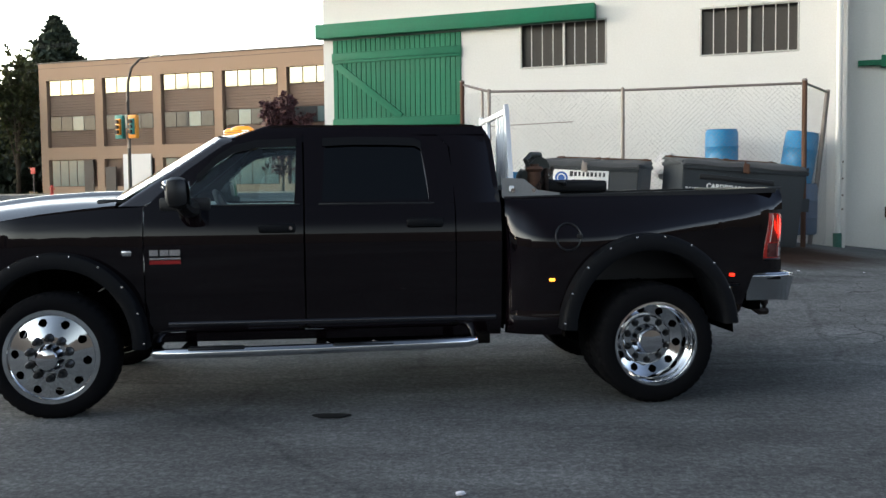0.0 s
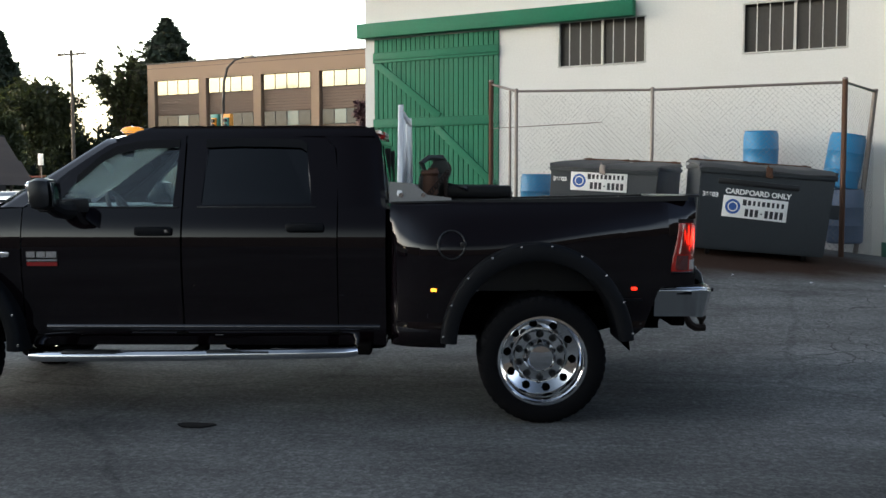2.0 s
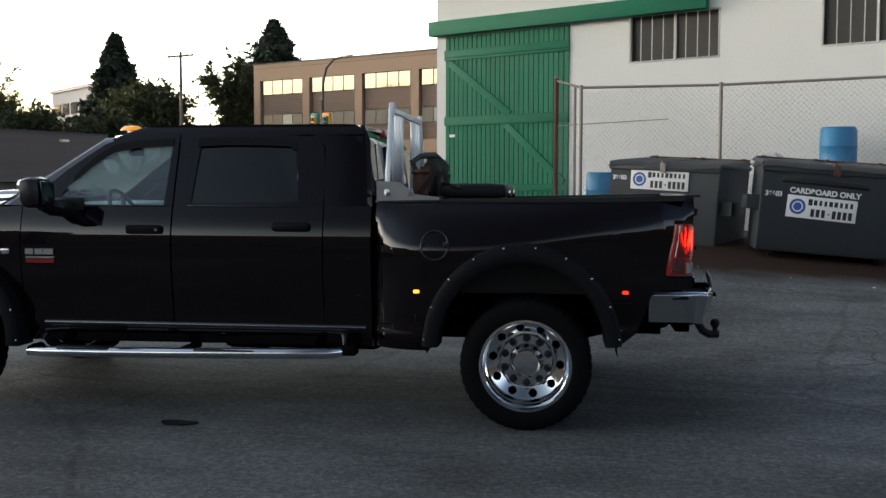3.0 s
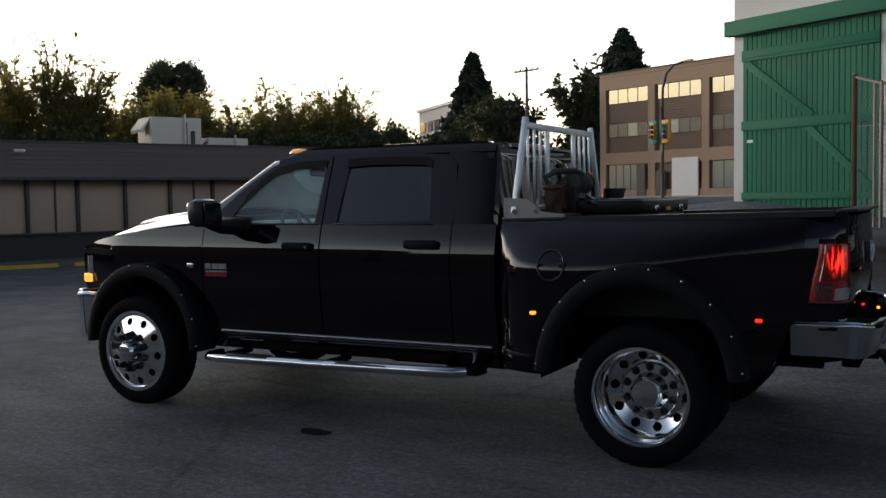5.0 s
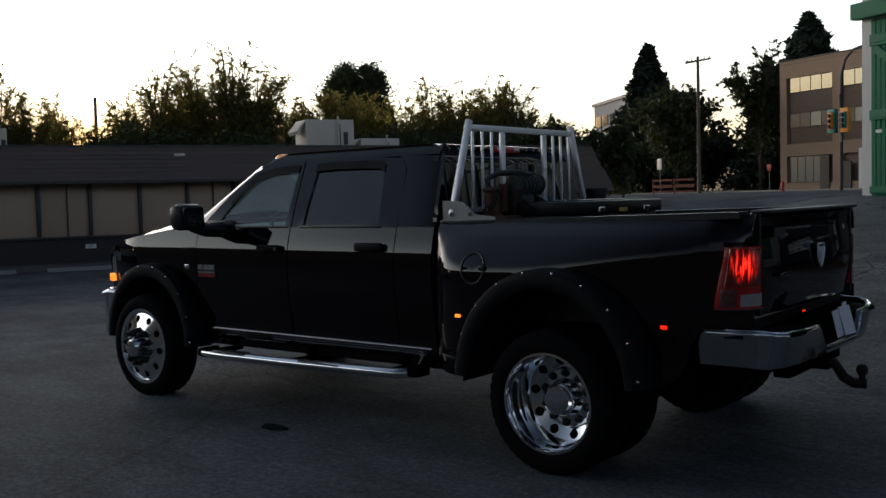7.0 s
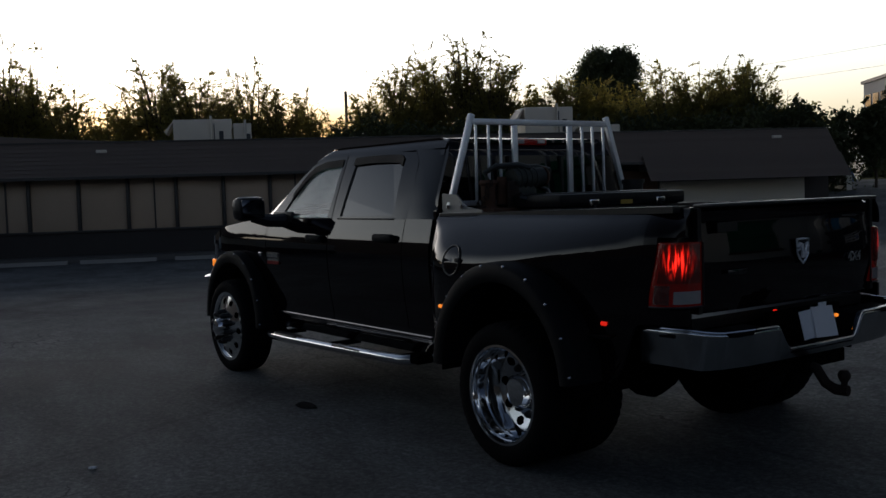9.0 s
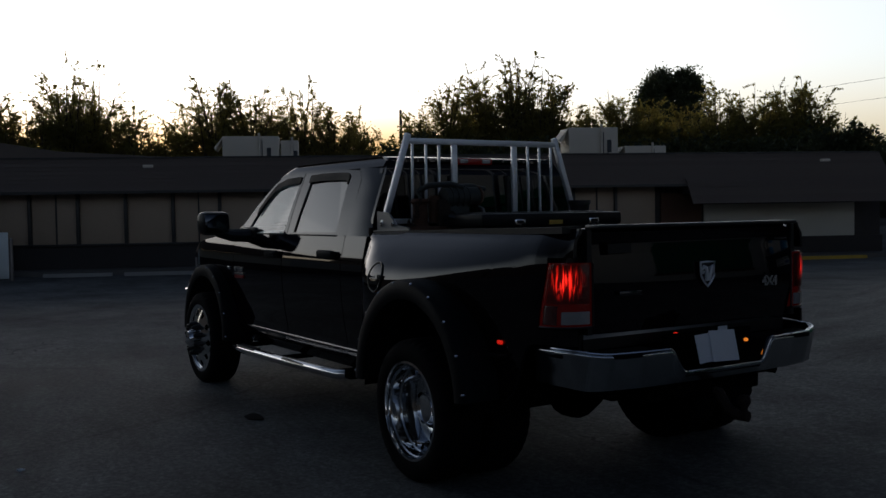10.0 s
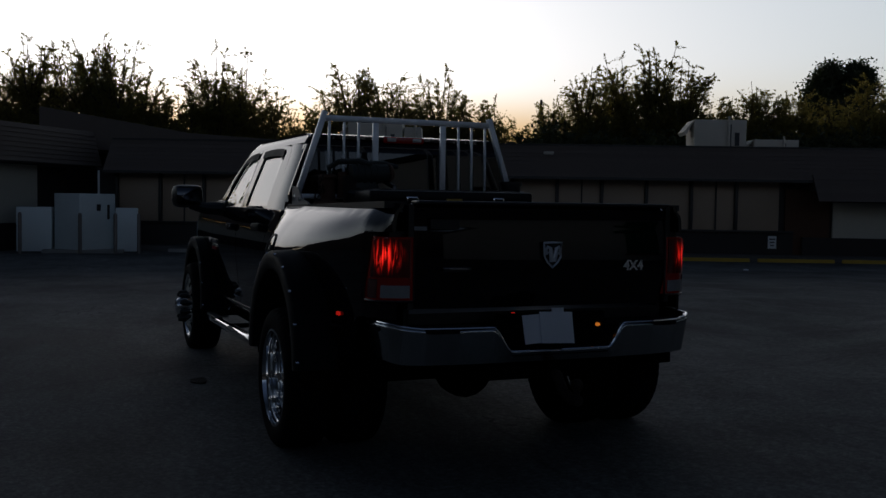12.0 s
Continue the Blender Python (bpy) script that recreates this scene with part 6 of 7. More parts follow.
# ---- dumpsters and barrels ----
def dumpster(m, label, slot, L, D, H, foot, sign_at, turn):
    """Front at y=0 facing -y, x from 0 to L, standing at z=0; the right end tapers towards the foot."""
    t = thing("dumpster", label, "dumpster", m, "dumpsters behind the truck")

    def taper(bm):
        for v in bm.verts:
            if v.co.x > L / 2:
                v.co.x -= (L - foot) * max(0.0, 1 - v.co.z / H) * (v.co.x - L / 2) / (L / 2)
        return bm
    bm = nb()
    prof = [(0.02, 0.0), (D - 0.1, 0.0), (D, 0.25), (D, H + 0.09), (0.0, H), (0.0, 0.06)]
    prism(bm, prof, L, Matrix(((0, 0, 1, 0), (1, 0, 0, 0), (0, 1, 0, 0), (0, 0, 0, 1))))
    bmesh.ops.bevel(bm, geom=bm.edges[:], offset=0.012, segments=2, affect="EDGES")
    part("body", taper(bm), M_DUMP, t)
    bm = nb()
    box(bm, (L / 2, -0.018, H - 0.045), (L + 0.03, 0.035, 0.06), bevel=0.008)
    box(bm, (L + 0.012, D / 2, H + 0.02), (0.03, D, 0.06), Matrix.Rotation(0.0, 4, "X"), bevel=0.008)
    box(bm, (-0.012, D / 2, H + 0.02), (0.03, D, 0.06), bevel=0.008)
    part("rim", bm, M_DUMP, t)
    for k in range(2):
        bm = nb()
        w = L / 2 + 0.02
        x0 = -0.035 + k * (w + 0.008)
        slope = 0.09 / D

        def lid_top(u, v, x0=x0, w=w):
            y = -0.06 + (D + 0.09) * v
            ridge = 0.012 * (0.5 - 0.5 * math.cos(2 * math.pi * min(1.0, max(0.0, (u - 0.1) / 0.8)) * 3)) * (1.0 if 0.1 < v < 0.9 else 0.0)
            lip = -0.05 * (1.0 if v <= 0.0 else 0.0) - 0.035 * (1.0 if u in (0.0, 1.0) else 0.0)
            return (x0 + w * u, y, H + 0.05 + slope * y + ridge + lip + 0.008 * math.sin(7 * u + 3 * v + k))
        shell(bm, lid_top, 24, 10, (0, 0, -0.012))
        part("lid", bm, M_LID, t, smooth=40)
    bm = nb()
    for x in (0.12, L / 2 - 0.08, L / 2 + 0.08, L - 0.12):
        box(bm, (x, D + 0.03, H + 0.15), (0.07, 0.07, 0.05), bevel=0.01)
    rod(bm, (0.02, D + 0.04, H + 0.15), (L - 0.02, D + 0.04, H + 0.15), 0.015, seg=8)
    part("hinge", bm, M_RUST, t, "rusty lid hinge")
    for x, s in ((-0.01, -1), (L - (L - foot) * 0.4, 1)):
        bm = nb()
        for z in (0.56, 0.74):
            box(bm, (x + s * 0.075, 0.5, z), (0.17, 0.7, 0.015))
        for y in (0.16, 0.84):
            box(bm, (x + s * 0.075, y, 0.65), (0.17, 0.015, 0.2))
        box(bm, (x + s * 0.155, 0.5, 0.65), (0.012, 0.7, 0.19), bevel=0.004)
        part("fork_pocket", bm, M_DUMP, t)
    bm = nb()
    box(bm, (L * 0.5, -0.05, H - 0.02), (0.09, 0.03, 0.14), bevel=0.008)
    box(bm, (L * 0.5 + 0.03, -0.06, H - 0.07), (0.05, 0.03, 0.06), bevel=0.008)
    rod(bm, (L * 0.5 - 0.03, -0.05, H + 0.08), (L * 0.5 + 0.04, -0.06, H - 0.06), 0.012, seg=8)
    part("hasp", bm, M_RUST if slot else M_GALV, t, "rusty lid hasp")
    for x in (0.22, foot - 0.22):
        for y in (0.2, D - 0.3):
            part("caster", rod(nb(), (x - 0.03, y, -0.03), (x + 0.03, y, -0.03), 0.05, seg=14), M_BLACK, t)
    fm = Matrix(((1, 0, 0, 0), (0, 0, -1, 0), (0, 1, 0, 0), (0, 0, 0, 1)))   # text plane on the front
    sx, sz = sign_at
    base = Matrix.Translation((sx, 0, sz)) @ Matrix.Rotation(radians(turn), 4, "Y")

    def onsign(x, z, dx, dz, dy=0.003):
        return box(nb(), (x, -0.019, z), (dx, dy, dz), base)
    s = part("sign", box(nb(), (0, -0.012, 0), (0.9, 0.01, 0.3), base, bevel=0.003), M_SIGN, t, "white hauler's sign with a blue round mark")
    for r0, r1 in ((0.0, 0.055), (0.072, 0.105)):
        part("mark", lathe(nb(), [(r0, 0), (r1, 0), (r1, 0.004), (r0, 0.004)], base @ Matrix.Translation((-0.31, -0.016, 0.0)) @ Matrix.Rotation(math.pi / 2, 4, "X"), 24, r0 > 0), M_BLUEINK, s)
    bm = nb()
    for i, w in enumerate((0.07, 0.06, 0.05, 0.05, 0.06, 0.06, 0.05, 0.05, 0.05)):
        box(bm, (-0.15 + 0.066 * i, -0.019, 0.072), (w - 0.016, 0.003, 0.085 if i == 0 else 0.068), base)
    part("print", bm, M_INK, s)
    bm = nb()
    for i in range(8):
        box(bm, (-0.11 + 0.069 * i, -0.019, -0.068), (0.03 if i == 3 else 0.046, 0.003, 0.016 if i == 3 else 0.105), base)
    part("print", bm, M_INK, s)
    words("stencil", "36603", 0.09, Matrix.Translation((0.16, -0.008, 0.78 if slot else 1.03)) @ fm, M_SIGN, t, "white stencilled number")
    if slot:
        words("lettering", "CARDBOARD ONLY", 0.1, Matrix.Translation((0.82, -0.008, 0.83)) @ Matrix.Rotation(radians(turn), 4, "Y") @ fm, M_SIGN, t, "white stencilled words")
        part("slot", box(nb(), (0, 0, 0), (1.13, 0.03, 0.085), Matrix.Translation((0.82, 0.006, 0.965)) @ Matrix.Rotation(radians(2), 4, "Y"), bevel=0.013), M_BLACK, t, "black slot for flattened boxes")
    return t


dumpster(pose(3.17, 14.42, 0.68, 0, 4.3, 3.0), "dark grey steel dumpster with a slot and cardboard lettering", True, 1.87, 1.2, 1.16, 1.8, (0.79, 0.62), 2.0)
dumpster(pose(1.03, 15.7, 0.66, 0, 3.2, -18.0), "dark grey steel dumpster with a grey lid and white sign", False, 1.7, 1.55, 1.23, 1.68, (0.79, 1.02), 0.0)


def barrel(m, label, material):
    t = thing("barrel", label, "barrel", m, "plastic barrels behind the dumpsters")
    prof = [(0.0, 0), (0.26, 0), (0.285, 0.03), (0.29, 0.28), (0.3, 0.3), (0.29, 0.32), (0.29, 0.58), (0.3, 0.6), (0.29, 0.62), (0.285, 0.86), (0.265, 0.89), (0.27, 0.91), (0.25, 0.91), (0.245, 0.885), (0, 0.885)]
    part("body", lathe(nb(), prof, seg=28), material, t)
    part("bung", rod(nb(), (0.14, 0, 0.885), (0.14, 0, 0.915), 0.035, seg=10), material, t)
    part("bung", rod(nb(), (-0.14, 0, 0.885), (-0.14, 0, 0.91), 0.025, seg=10), material, t)
    return t


for bx, by, top in ((4.6, 17.5, 2.5), (5.95, 17.3, 2.43)):
    zb = max(ground_z(bx, by), top - 1.82)
    barrel(pose(bx, by, top - 1.82), "faded grey-blue plastic barrel under another barrel", M_GREYBLUE)
barrel(pose(4.6, 17.5, 1.592), "upright blue plastic barrel stacked on a grey one", M_BLUE)
barrel(pose(5.84, 17.3, 1.525, 0, 9, 0), "blue plastic barrel leaning on the fence", M_BLUE)
barrel(pose(0.76, 18.0, 0.88), "blue plastic barrel standing against the green door", M_BLUE)
bag = thing("plastic_bag", "crumpled white plastic bag heaped behind the dumpsters", "bag")
bm = nb()
bmesh.ops.create_icosphere(bm, subdivisions=3, radius=0.24, matrix=Matrix.Translation((3.56, 17.2, 1.85)))
bagr = random.Random(5)
for v in bm.verts:
    v.co += Vector((bagr.uniform(-0.03, 0.03), bagr.uniform(-0.03, 0.03), bagr.uniform(-0.03, 0.03)))
part("body", bm, M_BAG, bag)

# ---- low restaurant building ----
RB = Matrix.Translation((-22.9, 29.0, 0)) @ pose(0, 0, 0, 0, 0, math.degrees(math.atan2(0.954, 0.30)))
# local x along the front (s), the lot at -y... turned so that +y goes behind the front
RZ = -0.46
rest = thing("restaurant", "low dark-brown restaurant with a mansard roof and covered windows", "building", RB)
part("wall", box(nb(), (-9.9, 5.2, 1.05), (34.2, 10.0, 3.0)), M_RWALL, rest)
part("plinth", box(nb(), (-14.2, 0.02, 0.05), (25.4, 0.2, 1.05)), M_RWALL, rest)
part("flat_roof", box(nb(), (-9.9, 5.2, 3.3), (33.0, 9.0, 0.1)), M_FRAME, rest)


def mansard(x0, x1, parent, n=8):
    """Sloped roof skirt clad in overlapping boards."""
    for i in range(n):
        f, g = i / n, (i + 1) / n
        z0, z1 = 2.4 + (3.58 - 2.4) * f, 2.4 + (3.58 - 2.4) * g + 0.02
        y0, y1 = -0.75 + 0.95 * f, -0.75 + 0.95 * g
        bm = nb()
        poly = [(y0 - 0.05, z0), (y1, z1), (y1 + 0.05, z1), (y0 + 0.05, z0)]
        prism(bm, poly, x1 - x0, Matrix(((0, 0, 1, x0), (1, 0, 0, 0), (0, 1, 0, 0), (0, 0, 0, 1))))
        part("board", bm, M_SIDING, parent, smooth=0)
    part("ridge", box(nb(), ((x0 + x1) / 2, 0.28, 3.6), (x1 - x0, 0.3, 0.06)), M_FRAME, parent)
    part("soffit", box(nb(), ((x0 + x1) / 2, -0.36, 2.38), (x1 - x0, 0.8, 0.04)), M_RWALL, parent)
    part("fascia", box(nb(), ((x0 + x1) / 2, -0.82, 2.37), (x1 - x0, 0.05, 0.1)), M_FRAME, parent)


skirt = part("roof", box(nb(), (-9.6, 0.5, 3.0), (33.4, 0.5, 0.9)), M_RWALL, rest, "dark brown boarded mansard roof")
mansard(-26.4, 7.15, skirt)
# the porch over the entry hangs lower
porch = part("porch_roof", box(nb(), (3.0, -0.55, 2.3), (8.1, 0.5, 0.5)), M_RWALL, rest)
for i in range(6):
    f, g = i / 6, (i + 1) / 6
    z0, z1 = 1.68 + 0.92 * f, 1.68 + 0.92 * g + 0.02
    y0, y1 = -1.5 + 0.74 * f, -1.5 + 0.74 * g
    part("board", prism(nb(), [(y0 - 0.05, z0), (y1, z1), (y1 + 0.05, z1), (y0 + 0.05, z0)], 8.2, Matrix(((0, 0, 1, -1.1), (1, 0, 0, 0), (0, 1, 0, 0), (0, 0, 0, 1)))), M_SIDING, porch, smooth=0)
x = -26.2
k = 0
while x < -2.2:
    w = 1.62
    if -20.4 < x + w / 2 < -19.0:
        x += 1.15
        d = part("door", box(nb(), (x - 0.58, 0.17, 0.98), (1.0, 0.04, 2.85)), M_FRAME, rest, "dark entrance door")
        part("sign", box(nb(), (x - 0.6, 0.14, 1.55), (0.25, 0.01, 0.14)), M_RPANEL, d)
        continue
    if -7.95 < x < -7.3:
        w = 0.56
    part("window_panel", box(nb(), (x + w / 2, 0.16, 1.46), (w - 0.13, 0.05, 1.78), bevel=0.01), M_RPANEL, rest)
    part("mullion", box(nb(), (x, 0.1, 1.5), (0.11, 0.16, 1.95), bevel=0.01), M_FRAME, rest)
    if k % 3 == 1:
        part("mullion", box(nb(), (x + w * 0.55, 0.12, 1.46), (0.05, 0.1, 1.78)), M_FRAME, rest)
    x += w
    k += 1
part("sill", box(nb(), (-14.2, -0.1, 0.56), (25.4, 0.14, 0.08), bevel=0.01), M_FRAME, rest)
part("cream_wall", box(nb(), (3.0, 0.1, 1.0), (6.1, 0.1, 1.3)), M_CREAM, rest, "cream painted wall panel under the porch")
part("entry", box(nb(), (-0.95, 0.15, 0.9), (1.6, 0.12, 2.4)), M_RUST, rest, "reddish-brown entry recess")
part("plinth", box(nb(), (3.0, 0.04, -0.03), (8.3, 0.2, 0.8)), M_RWALL, rest)
for sx, sz, w, h in ((-13.3, 0.25, 0.34, 0.14), (-2.25, 0.18, 0.3, 0.45)):
    s = part("placard", box(nb(), (sx, -0.12, sz), (w, 0.012, h)), M_SIGN, rest, "small white placard")
    bm = nb()
    for i in range(3):
        box(bm, (sx, -0.128, sz + h * (0.25 - 0.25 * i)), (w * (0.7 - 0.15 * i), 0.004, h * 0.1))
    part("print", bm, M_INK, s)
for sx in (-20.4, -10.4, 4.4):
    part("flood_lamp", box(nb(), (sx, -0.75, 3.25), (0.34, 0.16, 0.1), bevel=0.02), M_HVAC, rest)
# the return wing: u runs along its face towards the lot, n out of the face
W = Matrix(((-0.182, 0.983, 0, -27.55), (-0.983, -0.182, 0, 1.2), (0, 0, 1, 0), (0, 0, 0, 1)))
WU = W @ Matrix(((0, 0, 1, -0.6), (1, 0, 0, 0), (0, 1, 0, 0), (0, 0, 0, 1)))
wing = part("wing", box(nb(), (8.6, -3.6, 1.0), (13.0, 5.4, 3.1), W), M_CREAM, rest, "cream walled wing with a boarded roof")
part("plinth", box(nb(), (8.6, -3.6, 0.0), (13.06, 5.5, 1.0), W), M_RWALL, wing)
part("recess", box(nb(), (1.0, -3.8, 1.0), (2.4, 5.2, 3.1), W), M_RWALL, wing)
for i in range(8):
    f, g = i / 8, (i + 1) / 8
    z0, z1 = 2.62 + 1.3 * f, 2.62 + 1.3 * g + 0.02
    part("board", prism(nb(), [(-0.35 * f + 0.06, z0), (-0.35 * g + 0.01, z1), (-0.35 * g - 0.05, z1), (-0.35 * f - 0.05, z0)], 15.6, WU), M_SIDING, wing, smooth=0)
part("soffit", box(nb(), (7.2, -0.5, 2.6), (15.6, 1.0, 0.04), W), M_RWALL, wing)
part("flat_roof", box(nb(), (7.2, -3.3, 3.75), (15.6, 5.8, 0.1), W), M_FRAME, wing)
# the taller roof over the inner corner
prism(bm := nb(), [(-30.3, 3.3), (-30.3, 5.0), (-28.3, 4.68), (-24.3, 4.02), (-21.0, 3.82), (-17.6, 3.66), (-17.6, 3.3)], 2.6, Matrix(((1, 0, 0, 0), (0, 0, 1, 2.8), (0, 1, 0, 0), (0, 0, 0, 1))))
part("upper_roof", bm, M_SIDING, rest, smooth=0)
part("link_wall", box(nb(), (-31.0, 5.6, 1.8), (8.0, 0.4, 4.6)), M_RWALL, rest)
part("downpipe", rod(nb(), (-26.5, -0.9, -0.3), (-26.5, -0.9, 2.4), 0.04, seg=8), M_PIPE, rest)


def hvac(m, label, L, D, H):
    t = thing("hvac_unit", label, "air conditioner", m, "rooftop units")
    part("body", box(nb(), (0, 0, H / 2 + 0.12), (L, D, H), bevel=0.02), M_HVAC, t)
    part("curb", box(nb(), (0, 0, 0.02), (L * 1.02, D, 0.24)), M_FRAME, t)
    bm = nb()
    prism(bm, [(-L / 2 - 0.38, H * 0.72), (-L / 2, H + 0.1), (-L / 2, H + 0.05), (-L / 2 - 0.3, H * 0.62)], D * 0.8, Matrix(((1, 0, 0, 0), (0, 0, 1, -D * 0.4), (0, 1, 0, 0), (0, 0, 0, 1))))
    part("hood", bm, M_HVAC, t)
    bm = nb()
    box(bm, (L * 0.2, -D / 2 - 0.02, H * 0.55), (0.03, 0.04, H * 0.8))
    box(bm, (L * 0.32, -D / 2 - 0.02, H * 0.5), (0.18, 0.03, H * 0.4))
    part("access_panel", bm, M_DUMP, t)
    part("vent_pipe", rod(nb(), (L * 0.15, -D / 2 - 0.1, 0.1), (L * 0.15, -D / 2 - 0.1, H + 0.25), 0.05, seg=8), M_HVAC, t)
    return t


hvac(RB @ pose(-3.08, 5.15, 3.5, 0, 0, 0), "grey rooftop air conditioner with a sloped hood", 2.1, 1.5, 1.33)
hvac(RB @ pose(-0.75, 5.3, 3.45, 0, 0, 0), "low grey rooftop vent box", 1.8, 1.4, 0.62)
hvac(RB @ pose(-17.4, 8.2, 3.5, 0, 0, 0), "grey rooftop air conditioner beside a smaller box", 2.4, 1.5, 1.28)
hvac(RB @ pose(-15.75, 8.2, 3.5, 0, 0, 0), "small grey rooftop box", 0.75, 1.2, 1.1)

for sx, w, yel in ((-22.6, 2.2, 0), (-19.9, 2.4, 0), (-16.9, 2.4, 0), (-13.6, 2.4, 0), (-10.8, 2.4, 1), (-7.9, 2.4, 1), (-4.8, 2.6, 1), (-1.9, 2.6, 1), (1.1, 2.8, 1), (4.1, 2.8, 1)):
    p = RB @ Vector((sx, -1.7, 0))
    t = thing("wheel_stop", "worn yellow painted concrete wheel stop" if yel else "grey concrete wheel stop", "kerb", pose(p.x, p.y, ground_z(p.x, p.y) - 0.01) @ RB.to_quaternion().to_matrix().to_4x4(), "wheel stops")
    bm = nb()
    prism(bm, [(-0.09, 0), (0.09, 0), (0.06, 0.13), (-0.06, 0.13)], w, Matrix(((0, 0, 1, -w / 2), (1, 0, 0, 0), (0, 1, 0, 0), (0, 0, 0, 1))))
    part("bar", bm, M_YELLOW if yel else M_CONC, t, smooth=0)
kerb = tagged(part("pavement", box(nb(), (-10.0, -0.55, -0.42), (34.0, 1.1, 0.3), bevel=0.02), M_WALK, smooth=0), "concrete walkway along the restaurant", "pavement", kind="structure")
kerb.matrix_basis = RB

# electrical cabinet in the inner corner
ec = thing("electrical_cabinet", "pale green electrical cabinet with side boxes behind steel bollards", "cabinet", Matrix.Translation((-28.5, 3.1, -0.42)) @ pose(0, 0, 0, 0, 0, 90))
TURN45 = Matrix.Rotation(radians(43), 4, "Z")
part("body", box(nb(), (0, 0, 1.0), (1.5, 1.3, 1.95), TURN45, bevel=0.03), M_CABINET, ec)
part("door", box(nb(), (0.0, -0.66, 1.0), (1.3, 0.03, 1.75), TURN45, bevel=0.01), M_CABINET, ec)
part("handle", box(nb(), (0.42, -0.69, 1.35), (0.08, 0.03, 0.5), TURN45), M_FRAME, ec)
part("warning_label", box(nb(), (0.02, -0.68, 1.5), (0.16, 0.01, 0.22), TURN45), M_INK, ec)
part("side_box", box(nb(), (1.38, -0.1, 0.75), (0.72, 0.6, 1.5), bevel=0.02), M_CABINET, ec)
part("side_box", box(nb(), (-1.6, 0.1, 0.75), (1.1, 0.8, 1.5), bevel=0.02), M_CABINET, ec)
part("plinth", box(nb(), (0, 0, 0.02), (2.6, 1.9, 0.12), bevel=0.02), M_CONC, ec)
for by in (1.13, 2.98, 4.1, 4.85):
    b = thing("bollard", "grey steel bollard in front of the cabinet", "bollard", Matrix.Translation((-27.3, by + 0.05, -0.46)), "bollards")
    part("pipe", lathe(nb(), [(0.06, 0), (0.06, 1.3), (0.045, 1.36), (0, 1.38)], seg=12), M_GALV, b)


# ---- tan office block and street ----
TAN = Matrix.Translation((-38.3, 87.1, 0)) @ pose(0, 0, 0, 0, 0, math.degrees(math.atan2(78.4 - 87.1, -11.9 + 38.3)))
office = thing("office_block", "three-storey tan concrete office block with brown ribbed panels", "building", TAN)
TB, TT = 1.35, 13.0
BAY, NB = 6.05, 8
part("core", box(nb(), (24.5, 9.2, (TB + TT) / 2 - 0.3), (49.0, 18, TT - TB - 0.6)), M_BROWNPANEL, office)
part("parapet", box(nb(), (24.5, 9.0, TT - 0.75), (49.2, 18.5, 1.5)), M_TAN, office)
part("coping", box(nb(), (24.5, 9.0, TT + 0.04), (49.4, 18.7, 0.1)), M_FRAME, office)
part("first_floor_band", box(nb(), (24.5, 9.0, 5.0), (49.0, 18.5, 1.1)), M_TAN, office)
part("base", box(nb(), (24.5, 9.0, 1.68), (49.0, 18.44, 0.75)), M_TAN, office)


def office_window(x0, x1, z0, z1, material, n):
    w = part("window", box(nb(), ((x0 + x1) / 2, 0.06, (z0 + z1) / 2), (x1 - x0, 0.06, z1 - z0)), M_FRAME, office)
    for i in range(n):
        a, b = x0 + (x1 - x0) * i / n, x0 + (x1 - x0) * (i + 1) / n
        part("pane", box(nb(), ((a + b) / 2, 0.02, (z0 + z1) / 2), (b - a - 0.1, 0.04, z1 - z0 - 0.1)), material[i % len(material)], w, smooth=0)


random.seed(5)
for i in range(NB + 1):
    part("column", box(nb(), (i * BAY + 0.3, -0.02, (TB + TT) / 2 - 0.2), (0.8, 0.44, TT - TB - 0.4)), M_TAN, office)
for i in range(NB):
    x0, x1 = i * BAY + 0.85, (i + 1) * BAY - 0.3
    # top-floor panes carry the sky's reflection in their colour
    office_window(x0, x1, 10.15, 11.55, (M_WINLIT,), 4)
    office_window(x0, x1, 7.0, 8.3, (M_WINDIM, M_WINDIM, M_WINTEAL) if i % 2 == 0 else (M_WINDIM, M_WINTEAL, M_WINDIM), 4)
    for z0, z1 in ((8.35, 10.1), (5.6, 6.95)):
        n = 7
        poly = [(0.3, z0), (0.3, z1)]
        for k in range(n):
            za = z1 - (z1 - z0) * k / n
            zb = z1 - (z1 - z0) * (k + 1) / n
            poly += [(0.05, za - 0.02), (0.05, zb + 0.05), (0.14, zb + 0.05), (0.14, zb)]
        part("ribbed_panel", prism(nb(), poly, x1 - x0, Matrix(((0, 0, 1, x0), (1, 0, 0, 0), (0, 1, 0, 0), (0, 0, 0, 1)))), M_BROWNPANEL, office, smooth=0)
    if i == 1:
        rd = part("roller_door", box(nb(), ((x0 + x1) / 2 + 0.9, -0.27, 3.08), (2.9, 0.1, 3.45)), M_ROLLDOOR, office, "white roller door")
        for k in range(9):
            part("slat", box(nb(), ((x0 + x1) / 2 + 0.9, -0.34, 1.56 + k * 0.375), (2.86, 0.04, 0.34)), M_ROLLDOOR, rd, smooth=0)
        part("doorway", box(nb(), (x0 + 0.55, -0.28, 2.55), (1.1, 0.1, 2.4)), M_FRAME, office)
    else:
        office_window(x0, x1 - (1.2 if i == 0 else 0), 2.06, 4.42, (M_WINTEAL,), 4)
        if i == 0:
            part("doorway", box(nb(), (x1 - 0.65, -0.25, 2.87), (1.0, 0.1, 3.05)), M_FRAME, office)

